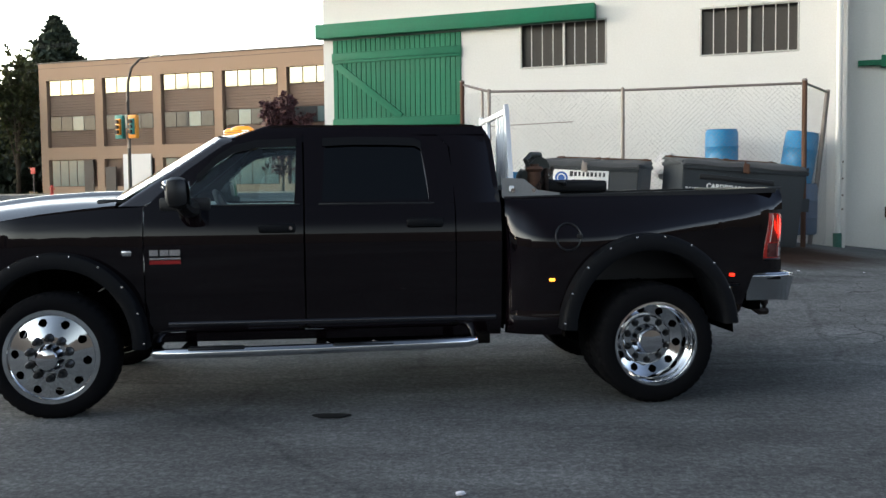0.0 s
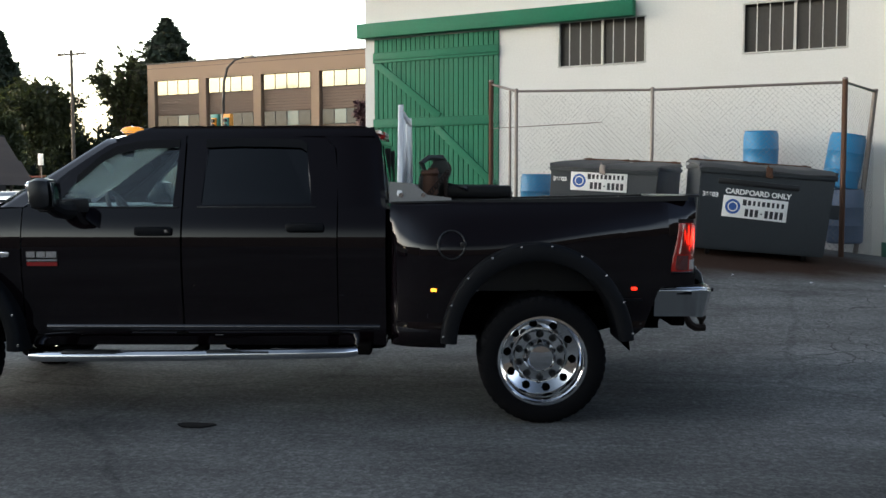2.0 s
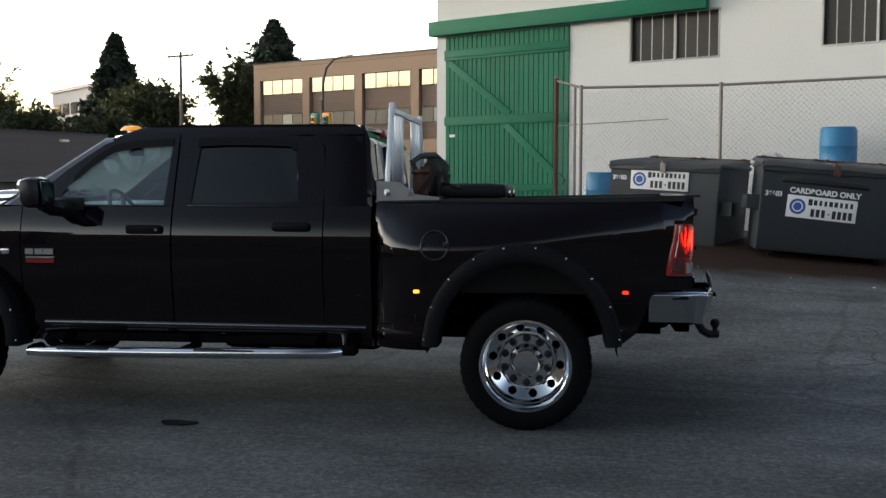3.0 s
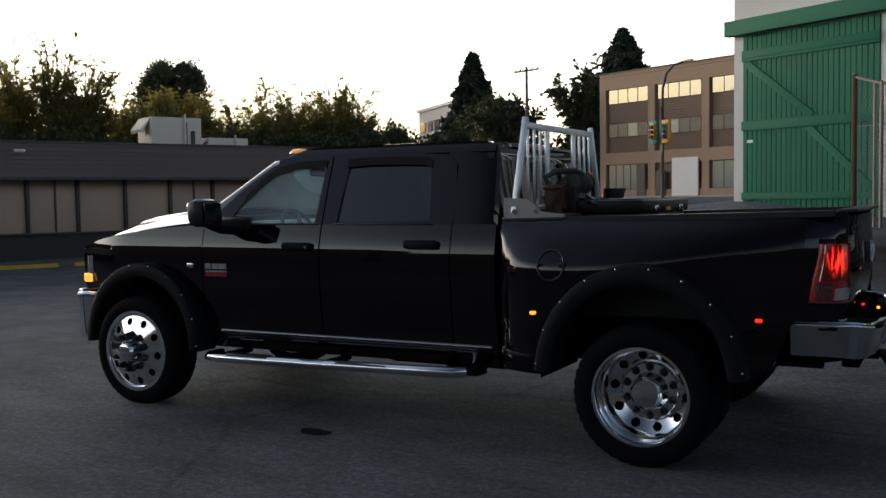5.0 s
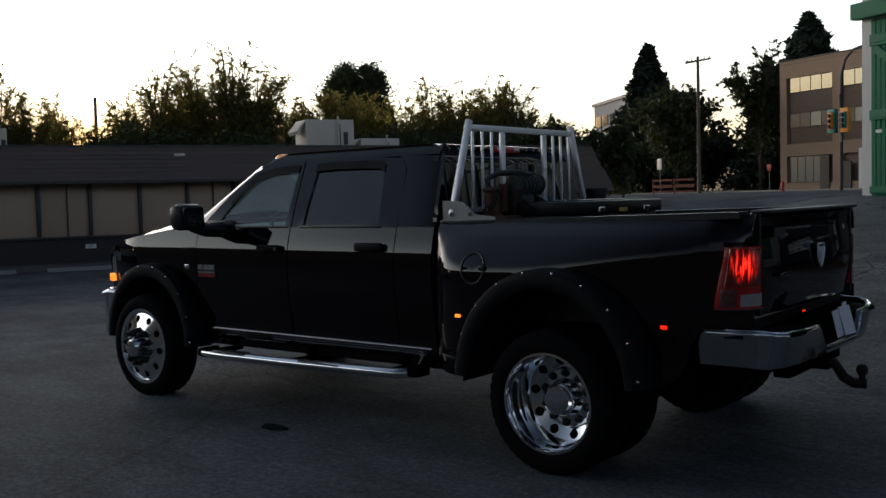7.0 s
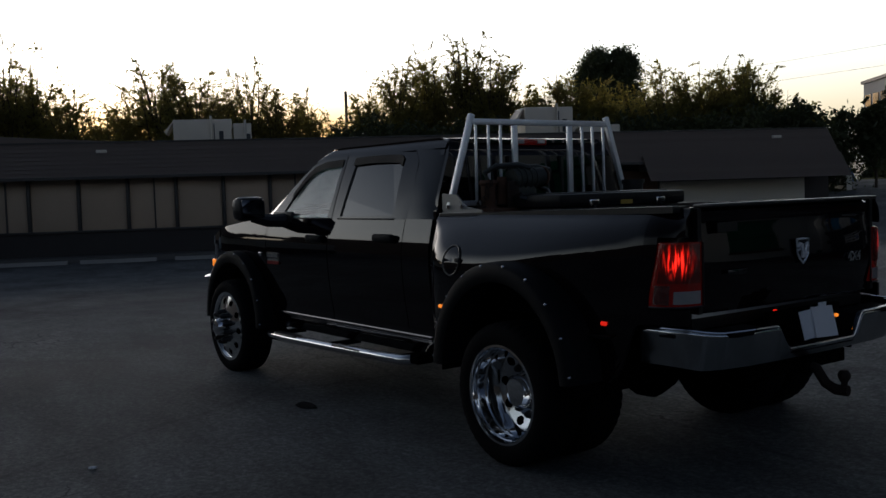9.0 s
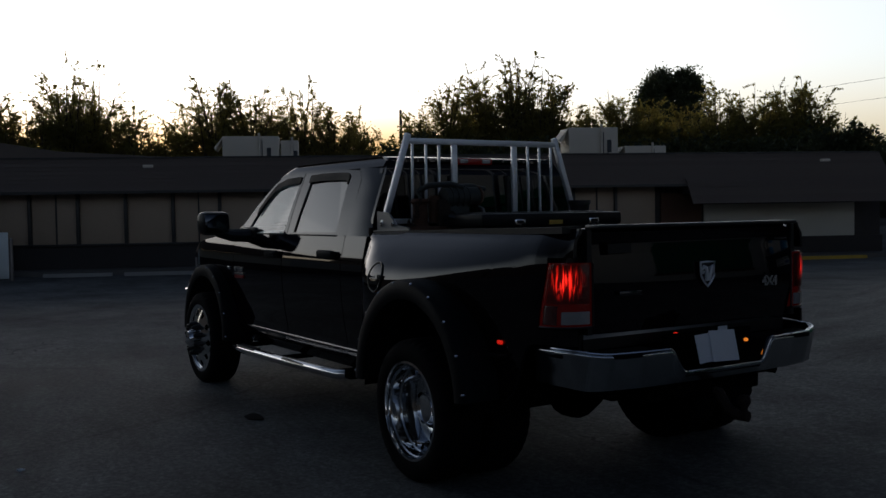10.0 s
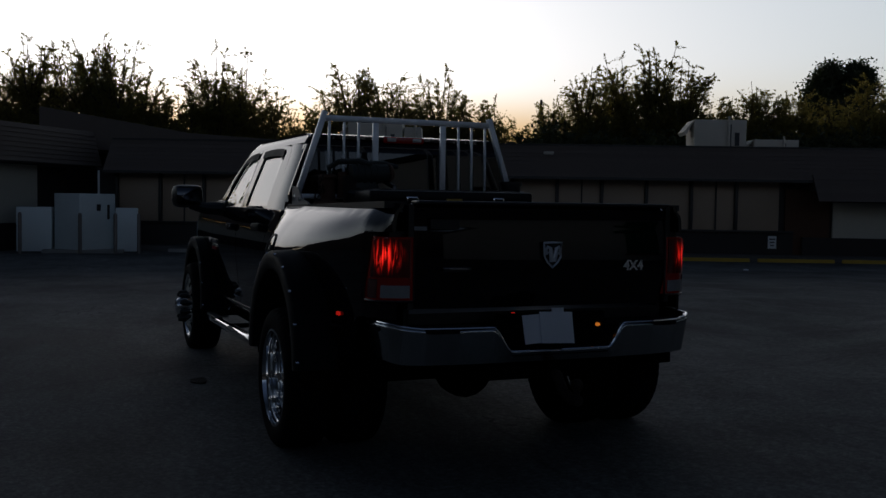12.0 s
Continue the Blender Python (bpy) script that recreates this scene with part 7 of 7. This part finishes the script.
# signal pole with its two heads, at the junction
sig = thing("traffic_signal", "dark signal and lamp pole with teal and yellow signal heads", "traffic light", Matrix.Translation((-21.9, 62.4, ground_z(-21.9, 62.4))) @ pose(0, 0, 0, 0, 0, -20))
part("pole", tube(nb(), [(0, 0, 0), (0, 0, 3), (0, 0, 6), (0.05, 0, 7.2), (0.35, 0, 8.1), (1.0, 0, 8.6), (1.9, 0, 8.75)], lambda f: 0.12 - 0.06 * f, 10), M_FRAME, sig)
part("lamp_head", box(nb(), (2.2, 0, 8.75), (0.7, 0.3, 0.14), bevel=0.04), M_HVAC, sig)
for hx, mt, lab in ((-0.5, M_TEAL, "teal signal head"), (0.55, M_SIGYEL, "yellow signal head")):
    h = part("signal_head", box(nb(), (hx, -0.2, 4.35), (0.62, 0.3, 1.5), bevel=0.04), mt, sig, lab)
    bd = part("signal_body", box(nb(), (hx + 0.04, -0.4, 4.35), (0.34, 0.2, 1.0), bevel=0.03), M_SIGYEL if mt is M_TEAL else M_TEAL, h)
    for k in range(3):
        part("visor", rod(nb(), (hx + 0.04, -0.5, 4.02 + 0.32 * k), (hx + 0.04, -0.68, 4.0 + 0.32 * k), 0.12, 0.13, 12), M_FRAME, bd)


def utility_pole(m, h, label, arm=True):
    t = thing("utility_pole", label, "pole", m)
    part("pole", rod(nb(), (0, 0, -0.2), (0, 0, h), 0.17, 0.11, 10), M_POLE, t)
    if not arm:
        part("cap", rod(nb(), (0, 0, h), (0, 0, h + 0.08), 0.12, 0.05, 8), M_GALV, t)
        return t
    part("crossarm", box(nb(), (0, 0, h - 0.35), (2.8, 0.1, 0.14)), M_POLE, t)
    for x in (-1.25, -0.7, 0.7, 1.25):
        part("insulator", rod(nb(), (x, 0, h - 0.28), (x, 0, h - 0.05), 0.05, 0.03, 8), M_HVAC, t)
    part("brace", rod(nb(), (0, -0.06, h - 1.1), (0.8, -0.06, h - 0.4), 0.025, seg=6), M_GALV, t)
    return t


utility_pole(pose(-37.7, 71.8, 1.3, 0, 0, -15), 11.0, "weathered timber utility pole with a crossarm")
utility_pole(pose(-66.0, 34.5, -0.4, 0, 0, 60), 10.0, "timber utility pole among the trees behind the restaurant", False)

wires = thing("power_lines", "thin black power lines between poles", "cable")
for z, off in ((12.0, -1.2), (12.0, 1.2), (10.4, 0.0)):
    a, b = Vector((-37.7 + off, 71.8, z)), Vector((60 + off, 40, z + 2.0))
    c = Vector((-140, 66, z + 1.0))
    for q in (b, c):
        part("cable", tube(nb(), [a.lerp(q, f) - Vector((0, 0, 2.5 * f * (1 - f))) for f in [i / 14 for i in range(15)]], 0.011, 4), M_FRAME, wires)

for nm, lab, x, y, col in (("road_sign", "white road sign on a thin post", -33.2, 59.5, M_SIGN), ("road_sign", "red round road sign beside the road", -37.5, 83.0, M_HYDRANT)):
    z = ground_z(x, y)
    t = thing(nm, lab, "sign", pose(x, y, z, 0, 0, -20))
    part("post", rod(nb(), (0, 0, 0), (0, 0, 2.4), 0.035, seg=8), M_GALV, t)
    part("plate", box(nb(), (0, -0.05, 2.1), (0.5, 0.03, 0.75 if col is M_SIGN else 0.55), bevel=0.01), col, t)
t = thing("fire_hydrant", "red fire hydrant on the verge", "hydrant", pose(-34.0, 78.5, 1.35))
part("body", lathe(nb(), [(0.18, 0), (0.18, 0.08), (0.12, 0.1), (0.12, 0.6), (0.16, 0.62), (0.14, 0.75), (0, 0.85)], seg=14), M_HYDRANT, t)
part("outlet", rod(nb(), (-0.22, 0, 0.5), (0.22, 0, 0.5), 0.06, seg=10), M_HYDRANT, t)
bar = thing("construction_barrier", "orange mesh construction barrier by the road", "barrier", pose(-33.0, 63.5, 1.3, 0, 0, -8))
for k in range(2):
    part("panel", box(nb(), (-3.0 + 2.0 * k, 0.05 * (k % 2), 0.65), (1.9, 0.05, 0.22)), M_ORANGE, bar)
    part("panel", box(nb(), (-3.0 + 2.0 * k, 0.05 * (k % 2), 1.1), (1.9, 0.05, 0.14)), M_ORANGE, bar)
    part("panel", box(nb(), (-3.0 + 2.0 * k, 0.05 * (k % 2), 0.25), (1.9, 0.05, 0.14)), M_ORANGE, bar)
    part("leg", box(nb(), (-3.9 + 2.0 * k, 0.05, 0.6), (0.09, 0.09, 1.2)), M_ORANGE, bar)
pave = tagged(part("pavement", box(nb(), (0, 0, 0), (70, 5, 0.16), bevel=0.02), M_CONC, smooth=0), "concrete pavement in front of the office block", "pavement", kind="structure")
pave.matrix_basis = TAN @ pose(20, -3.5, 1.38)
verge = tagged(part("verge", box(nb(), (0, 0, 0), (24, 4.0, 0.2), bevel=0.05), M_GRASS, smooth=0), "dull grass verge by the street", "grass", kind="structure")
verge.matrix_basis = TAN @ pose(-12, -2.0, 1.4)

tp = thing("tarpaulin_stack", "low stack under a blue tarpaulin beside the street", "stack", pose(-39.5, 58.5, 1.2, 0, 0, -40))
bm = nb()
shell(bm, lambda u, v: (6.0 * (u - 0.5), 2.4 * (v - 0.5), 1.5 * (1 - abs(2 * v - 1) ** 4) * (1 - abs(2 * u - 1) ** 8) + 0.08 * math.sin(9 * u) * math.sin(5 * v)), 24, 12, (0, 0, -0.05))
part("cover", bm, M_TARP, tp, smooth=60)
lw = thing("boundary_wall", "low cream wall beside the restaurant", "wall", pose(-32.5, 50.5, 0.6, 0, 0, -35))
part("wall", box(nb(), (0, 0, 0.5), (5.0, 0.3, 1.4), bevel=0.02), M_CREAM, lw)

# far houses at the end of the street
hs = thing("far_building", "pale flat-roofed commercial building beyond the trees", "building", pose(-75, 112, 0, 0, 0, -35))
part("wall", box(nb(), (0, 4, 7.5), (16, 9, 13.0)), M_GREYWALL, hs)
part("lower_wall", box(nb(), (-5, -1.5, 4.5), (22, 6, 8.5)), M_CREAM, hs)
part("roof", box(nb(), (0, 4, 14.1), (16.6, 9.6, 0.4)), M_FRAME, hs)
part("lit_window", box(nb(), (-2, -4.56, 6.4), (0.6, 0.1, 2.0)), M_LITWIN, hs, "glowing amber window")
part("plant_room", box(nb(), (4, 4, 15.2), (3, 3, 2.0)), M_FRAME, hs)
for i in range(5):
    part("window", box(nb(), (-6 + 3 * i, -0.55, 11.6), (2.2, 0.1, 1.5)), M_WINDIM, hs)


# ---- trees ----
def leaves(pts, size, rng, stretch=1.0, up=0.0):
    """One mesh of many small leaf blades at the points given."""
    n = len(pts)
    d = rng.normal(size=(n, 3))
    d[:, 2] += up
    d /= np.linalg.norm(d, axis=1)[:, None]
    e = np.cross(d, rng.normal(size=(n, 3)))
    e /= np.linalg.norm(e, axis=1)[:, None]
    s = size * rng.uniform(0.6, 1.4, n)[:, None]
    a, b = d * s * stretch, e * s * 0.45
    v = np.stack([pts - a, pts + b, pts + a, pts - b], 1).reshape(-1, 3)
    f = np.arange(4 * n).reshape(-1, 4)
    return v, f


def leaf_part(name, v, f, material, parent):
    me = bpy.data.meshes.new(name)
    me.from_pydata(v.tolist(), [], f.tolist())
    me.materials.append(material)
    ob = new(name, me)
    ob.parent = parent
    return ob


def broadleaf(m, h, spread, label, material, seed, n=5000, leaf=0.16, shoots=14, fill=0.45, dome=0.22):
    """Trunk, limbs and a ragged crown with upright shoots."""
    rng = np.random.default_rng(seed)
    t = thing("tree", label, "tree", m)
    bm = nb()
    tube(bm, [(0, 0, -0.3), (0.05, 0, h * 0.2), (0, 0.05, h * 0.45), (0.1, 0, h * 0.7)], lambda f: 0.16 * h / 8 * (1 - 0.75 * f), 8)
    part("trunk", bm, M_BARK, t)
    pts, tw = [], []
    bm = nb()
    for k in range(shoots):
        a = rng.uniform(0, 2 * math.pi)
        z0 = h * rng.uniform(0.15, 0.6)
        out = spread * math.sqrt(rng.uniform(0.05, 1))
        top = h * (1 - dome * (out / spread) ** 2) * rng.uniform(0.84, 0.97)
        base = Vector((0.1 * math.cos(a), 0.1 * math.sin(a), z0))
        mid = Vector((out * 0.46 * math.cos(a), out * 0.46 * math.sin(a), z0 + (top - z0) * 0.5))
        tip = Vector((out * math.cos(a) + rng.normal() * 0.3, out * math.sin(a) + rng.normal() * 0.3, top))
        path = [base, base.lerp(mid, 0.5) + Vector((0, 0, -0.06 * spread)), mid, mid.lerp(tip, 0.5), tip]
        lean = np.array((tip - mid).normalized())
        tube(bm, path, lambda f: 0.055 * h / 8 * (1 - 0.85 * f), 5)
        size = spread / 2.3
        out_dir = np.array([math.cos(a), math.sin(a), 0.0])
        subs, per = 15, max(5, int(n * (1 - fill) / (shoots * 15)))
        for f in 0.25 + 0.75 * rng.random(subs):        # sprays of leaves along side twigs
            i4 = min(int(f * 4), 3)
            p = np.array(path[i4].lerp(path[i4 + 1], f * 4 - i4))
            d = lean * 0.4 + out_dir * rng.uniform(-0.2, 1.0) + np.array([0, 0, rng.uniform(0.0, 0.3)]) + rng.normal(size=3) * 0.48
            d /= np.linalg.norm(d)
            L = size * rng.uniform(0.35, 1.05) * (1.25 - 0.45 * f)
            u = rng.random(per)[:, None]
            bend = np.array([0, 0, -0.18 * L]) * u ** 2
            tw.append((p, p + d * L + np.array([0, 0, -0.18 * L])))
            pts.append(p + d * L * u + bend + rng.normal(size=(per, 3)) * 0.05 * size * (1.2 - u))
        q = int(n * fill / shoots)                       # the closer growth inside
        fr = 0.1 + 0.72 * rng.random(q)
        seg = np.array([list(path[min(int(f * 4), 3)].lerp(path[min(int(f * 4), 3) + 1], f * 4 - min(int(f * 4), 3))) for f in fr])
        pts.append(seg + rng.normal(size=(q, 3)) * (0.27 - 0.16 * fr[:, None]) * spread)
    part("limb", bm, M_BARK, t)
    a, b = np.array([q[0] for q in tw]), np.array([q[1] for q in tw])
    w = 0.0022 * h
    v = np.stack([a + [w, 0, 0], a + [-w * 0.5, w * 0.87, 0], a + [-w * 0.5, -w * 0.87, 0], b], 1).reshape(-1, 3)
    f = (np.arange(len(tw))[:, None, None] * 4 + np.array([[0, 1, 3], [1, 2, 3], [2, 0, 3]])).reshape(-1, 3)
    tagged(leaf_part("twig", v, f, M_BARK, t), kind="stuff")
    v, f = leaves(np.concatenate(pts), leaf, rng, 1.15, 0.2)
    tagged(leaf_part("crown", v, f, material, t), kind="stuff")
    return t


def dense_crown(m, h, r, label, material, seed, n, leaf):
    """A tree with a closed, rounded crown of many clumps, wider low down."""
    rng = np.random.default_rng(seed)
    t = thing("tree", label, "tree", m)
    part("trunk", rod(nb(), (0, 0, -0.3), (0, 0, h * 0.8), 0.02 * h, 0.15, 10), M_BARK, t)
    clumps = 150
    z = h * (0.18 + 0.76 * rng.random(clumps) ** 0.8)
    a = rng.uniform(0, 2 * math.pi, clumps)
    f = z / h
    rad = r * np.where(f > 0.68, np.sqrt(np.clip(1 - ((f - 0.68) / 0.3) ** 2, 0, 1)), 1 + 0.75 * (0.68 - f)) * (1 - 0.45 * rng.random(clumps) ** 2)
    mid = np.stack([rad * 0.86 * np.cos(a), rad * 0.86 * np.sin(a), z], 1)
    bm = nb()
    for p in mid[::3]:
        rod(bm, (0, 0, p[2] * 0.75), p, 0.12, 0.03, 4, False)
    part("limb", bm, M_BARK, t)
    k = rng.integers(0, clumps, n)
    pts = mid[k] + rng.normal(size=(n, 3)) * np.array([0.16, 0.16, 0.13]) * r * (0.6 + 0.6 * rng.random(clumps)[k])[:, None]
    v, f = leaves(pts, leaf, rng, 1.1, 0.2)
    tagged(leaf_part("crown", v, f, material, t), kind="stuff")
    return t


def conifer(m, h, r, label, seed, n=7000):
    rng = np.random.default_rng(seed)
    t = thing("tree", label, "tree", m)
    part("trunk", rod(nb(), (0, 0, -0.3), (0, 0, h * 0.98), 0.018 * h, 0.03, 8), M_BARK, t)
    bm = nb()
    pts = []
    nl = int(h * 2.6)
    for i in range(nl):
        z = h * (0.07 + 0.92 * i / nl)
        f = i / nl
        rad = r * (1 - f) ** 0.9 + 0.12
        for k in range(11):
            a = rng.uniform(0, 2 * math.pi)
            L = rad * rng.choice([0.7, 0.85, 0.95, 1.0, 1.12]) * rng.uniform(0.9, 1.05)
            tip = np.array([L * math.cos(a), L * math.sin(a), z - 0.12 * L + 0.1])
            base = np.array([0, 0, z])
            if L > 0.5:
                rod(bm, base, tip, 0.03, 0.008, 4, False)
            q = max(6, int(n / (nl * 11) * (0.4 + 1.5 * L / r)))
            u = rng.uniform(0.1, 1.0, q)[:, None]
            pts.append(base + (tip - base) * u + rng.normal(size=(q, 3)) * np.array([0.16, 0.16, 0.12]) * (0.5 + L / r))
    part("limb", bm, M_BARK, t)
    v, f = leaves(np.concatenate(pts), 0.36 * h / 16, rng, 1.25, -0.2)
    tagged(leaf_part("crown", v, f, M_FIR, t), kind="stuff")
    return t


# the row behind the restaurant: degrees round the lot's middle, distance, height, spread
EYE0 = Vector((6.2, 4.0, 0))
random.seed(11)
# crowns that stand out singly: degrees, height of the top, half width
CROWNS = [(190.5, 7.0, 1.6), (188.5, 7.3, 1.5), (186.9, 6.6, 1.4), (185.4, 8.1, 1.2), (184.0, 7.8, 1.2), (182.3, 8.7, 1.3), (181.0, 8.5, 1.3), (179.7, 7.6, 1.1), (178.4, 6.9, 1.1), (177.0, 6.7, 1.0),
          (175.7, 8.2, 1.3), (174.2, 7.9, 1.4), (172.4, 6.8, 1.0), (170.9, 6.1, 1.0), (169.4, 6.9, 1.1), (167.8, 7.8, 1.4), (165.6, 7.5, 1.4), (164.0, 6.7, 1.0), (162.6, 7.4, 1.3), (161.0, 6.8, 1.0), (159.5, 7.0, 1.1),
          (157.6, 5.7, 0.7), (156.1, 6.8, 1.0), (154.3, 7.9, 1.2), (152.2, 8.3, 1.4), (150.2, 8.9, 1.1), (148.7, 8.5, 1.0), (147.2, 7.0, 1.1), (146.0, 7.0, 1.0), (144.4, 7.2, 1.2), (142.5, 6.5, 1.2),
          (140.5, 6.5, 1.2), (138.8, 6.8, 1.3), (137.0, 7.2, 1.3), (135.3, 7.4, 1.3), (134.0, 7.2, 1.1), (132.6, 6.2, 1.1), (131.4, 5.3, 0.9)]
ROW = 1.33                              # the row stands this much farther off than its sizes are given for
for k, (az, h, r) in enumerate(CROWNS):
    d = 62.0 + 1.3 * math.sin(k * 1.9)
    x, y = EYE0.x + d * math.cos(radians(az)), EYE0.y + d * math.sin(radians(az))
    top = 2.0 + (h - (2.2 if r <= 1.1 and h < 7.2 else 1.55)) * ROW
    broadleaf(pose(x, y, -0.5, 0, 0, 40 * k), top + (0.95 if az < 157 else 1.4), ROW * (1.45 * r + 0.15), "willow-like tree with upright shoots behind the restaurant", M_LEAF2, 20 + k, int((21000 if az < 157 else 14500) * r), 0.076, int(24 + 16 * r), 0.4 if az < 157 else 0.3, 0.5)
for k in range(30):                    # the dense lower growth that closes the view
    az = -172 - 62.0 * k / 29
    d = 57 + 2 * random.random()
    if az % 360 > 157.5 or az % 360 < 130:            # gaps in the growth
        continue
    x, y = EYE0.x + d * math.cos(radians(az)), EYE0.y + d * math.sin(radians(az))
    broadleaf(pose(x, y, -0.6, 0, 0, 70 * k), 6.3 + 0.9 * random.random(), 2.7, "dense dark shrub in the hedge behind the restaurant", M_LEAF, 60 + k, 8000, 0.12, 22, 0.5)
x, y = EYE0.x + 200 * math.cos(radians(141.6)), EYE0.y + 200 * math.sin(radians(141.6))
dense_crown(pose(x, y, -0.5), 30.0, 6.6, "round dark tree standing above the hedge", M_LEAF, 99, 70000, 0.3)

conifer(pose(-64.0, 103.5, 1.0), 18.6, 6.8, "tall dark fir beside the street", 3, 34000)
conifer(pose(-44.8, 106.0, 1.0), 19.8, 10.0, "tall dark fir behind the office block", 4, 34000)
broadleaf(pose(-42.4, 90.6, 1.2), 15.2, 3.4, "leafy street tree beside the office block", M_LEAF, 7, 9500, 0.2, 26, 0.2)
broadleaf(pose(-49.2, 86.5, 1.2), 11.6, 4.4, "broad dark tree by the road", M_LEAF, 8, 10000, 0.24, 26)
broadleaf(pose(-58.0, 90.0, 1.2), 5.6, 4.0, "broad dark tree by the road", M_LEAF, 9, 9000, 0.24, 22)
broadleaf(pose(-66.0, 84.0, 1.0), 5.6, 4.5, "broad dark tree by the road", M_LEAF, 10, 9000, 0.24, 22)
broadleaf(pose(-14.7, 76.5, 1.3), 8.6, 2.4, "purple-leaved street tree before the office block", M_REDLEAF, 12, 4500, 0.2, 16)
for k in range(14):
    x = -70 + 4.2 * k
    broadleaf(pose(x, 118 - 0.7 * k + 3 * math.sin(k * 2.1), 1.0), 8.5 + 2 * math.sin(k * 1.7), 4.4, "dark tree in the wood beyond the street", M_LEAF, 130 + k, 3500, 0.34, 12)
broadleaf(pose(-29.5, 50.0, 0.9), 5.2, 1.3, "small dark tree at the end of the restaurant", M_LEAF, 41, 4000, 0.16, 12)

# ---- small things on the lot ----
stain = tagged(part("oil_stain", prism(nb(), [(0.12 * math.cos(a) * (1 + 0.2 * math.sin(3 * a)), 0.075 * math.sin(a) * (1 + 0.15 * math.cos(2 * a))) for a in [2 * math.pi * k / 26 for k in range(26)]], 0.004), M_STAIN, smooth=0), "dark oil stain on the asphalt", "stain")
stain.matrix_basis = pose(-0.87, 6.04, ground_z(-0.87, 6.04) + 0.004)


def scrap(x, y, r, seed, material, label):
    """A crumpled bit of litter lying on the lot."""
    rr = random.Random(seed)
    bm = nb()
    top = [bm.verts.new((r * rr.uniform(0.6, 1.1) * math.cos(k * 0.9), r * rr.uniform(0.5, 1.0) * math.sin(k * 0.9), rr.uniform(0.004, 0.4 * r))) for k in range(7)]
    low = [bm.verts.new((v.co.x * 1.02, v.co.y * 1.02, 0.0)) for v in top]
    c = bm.verts.new((0, 0, 0.45 * r))
    for k in range(7):
        bm.faces.new((c, top[k], top[(k + 1) % 7]))
        bm.faces.new((top[k], low[k], low[(k + 1) % 7], top[(k + 1) % 7]))
    bm.faces.new(low[::-1])
    s = tagged(part("litter", bm, material, smooth=0), label, "litter", "litter on the lot")
    s.matrix_basis = pose(x, y, ground_z(x, y) + 0.007, 0, 0, seed * 37)
    return s


scrap(0.0, 4.37, 0.034, 1, M_PAPER, "white paper scrap lying on the asphalt")
for i, (x, y) in enumerate(((3.5, 13.0), (2.4, 13.4), (4.4, 12.7), (4.9, 11.9), (5.3, 12.8), (-3.2, 4.6), (0.9, 3.2), (-1.4, 3.6))):
    scrap(x, y, 0.014 + 0.003 * (i % 3), i + 3, M_CONC if i % 2 else M_PAPER, "small pale chip of litter on the asphalt")
scrap(-17.5, 21.9, 0.1, 21, M_PAPER, "white paper blown against the restaurant's kerb")
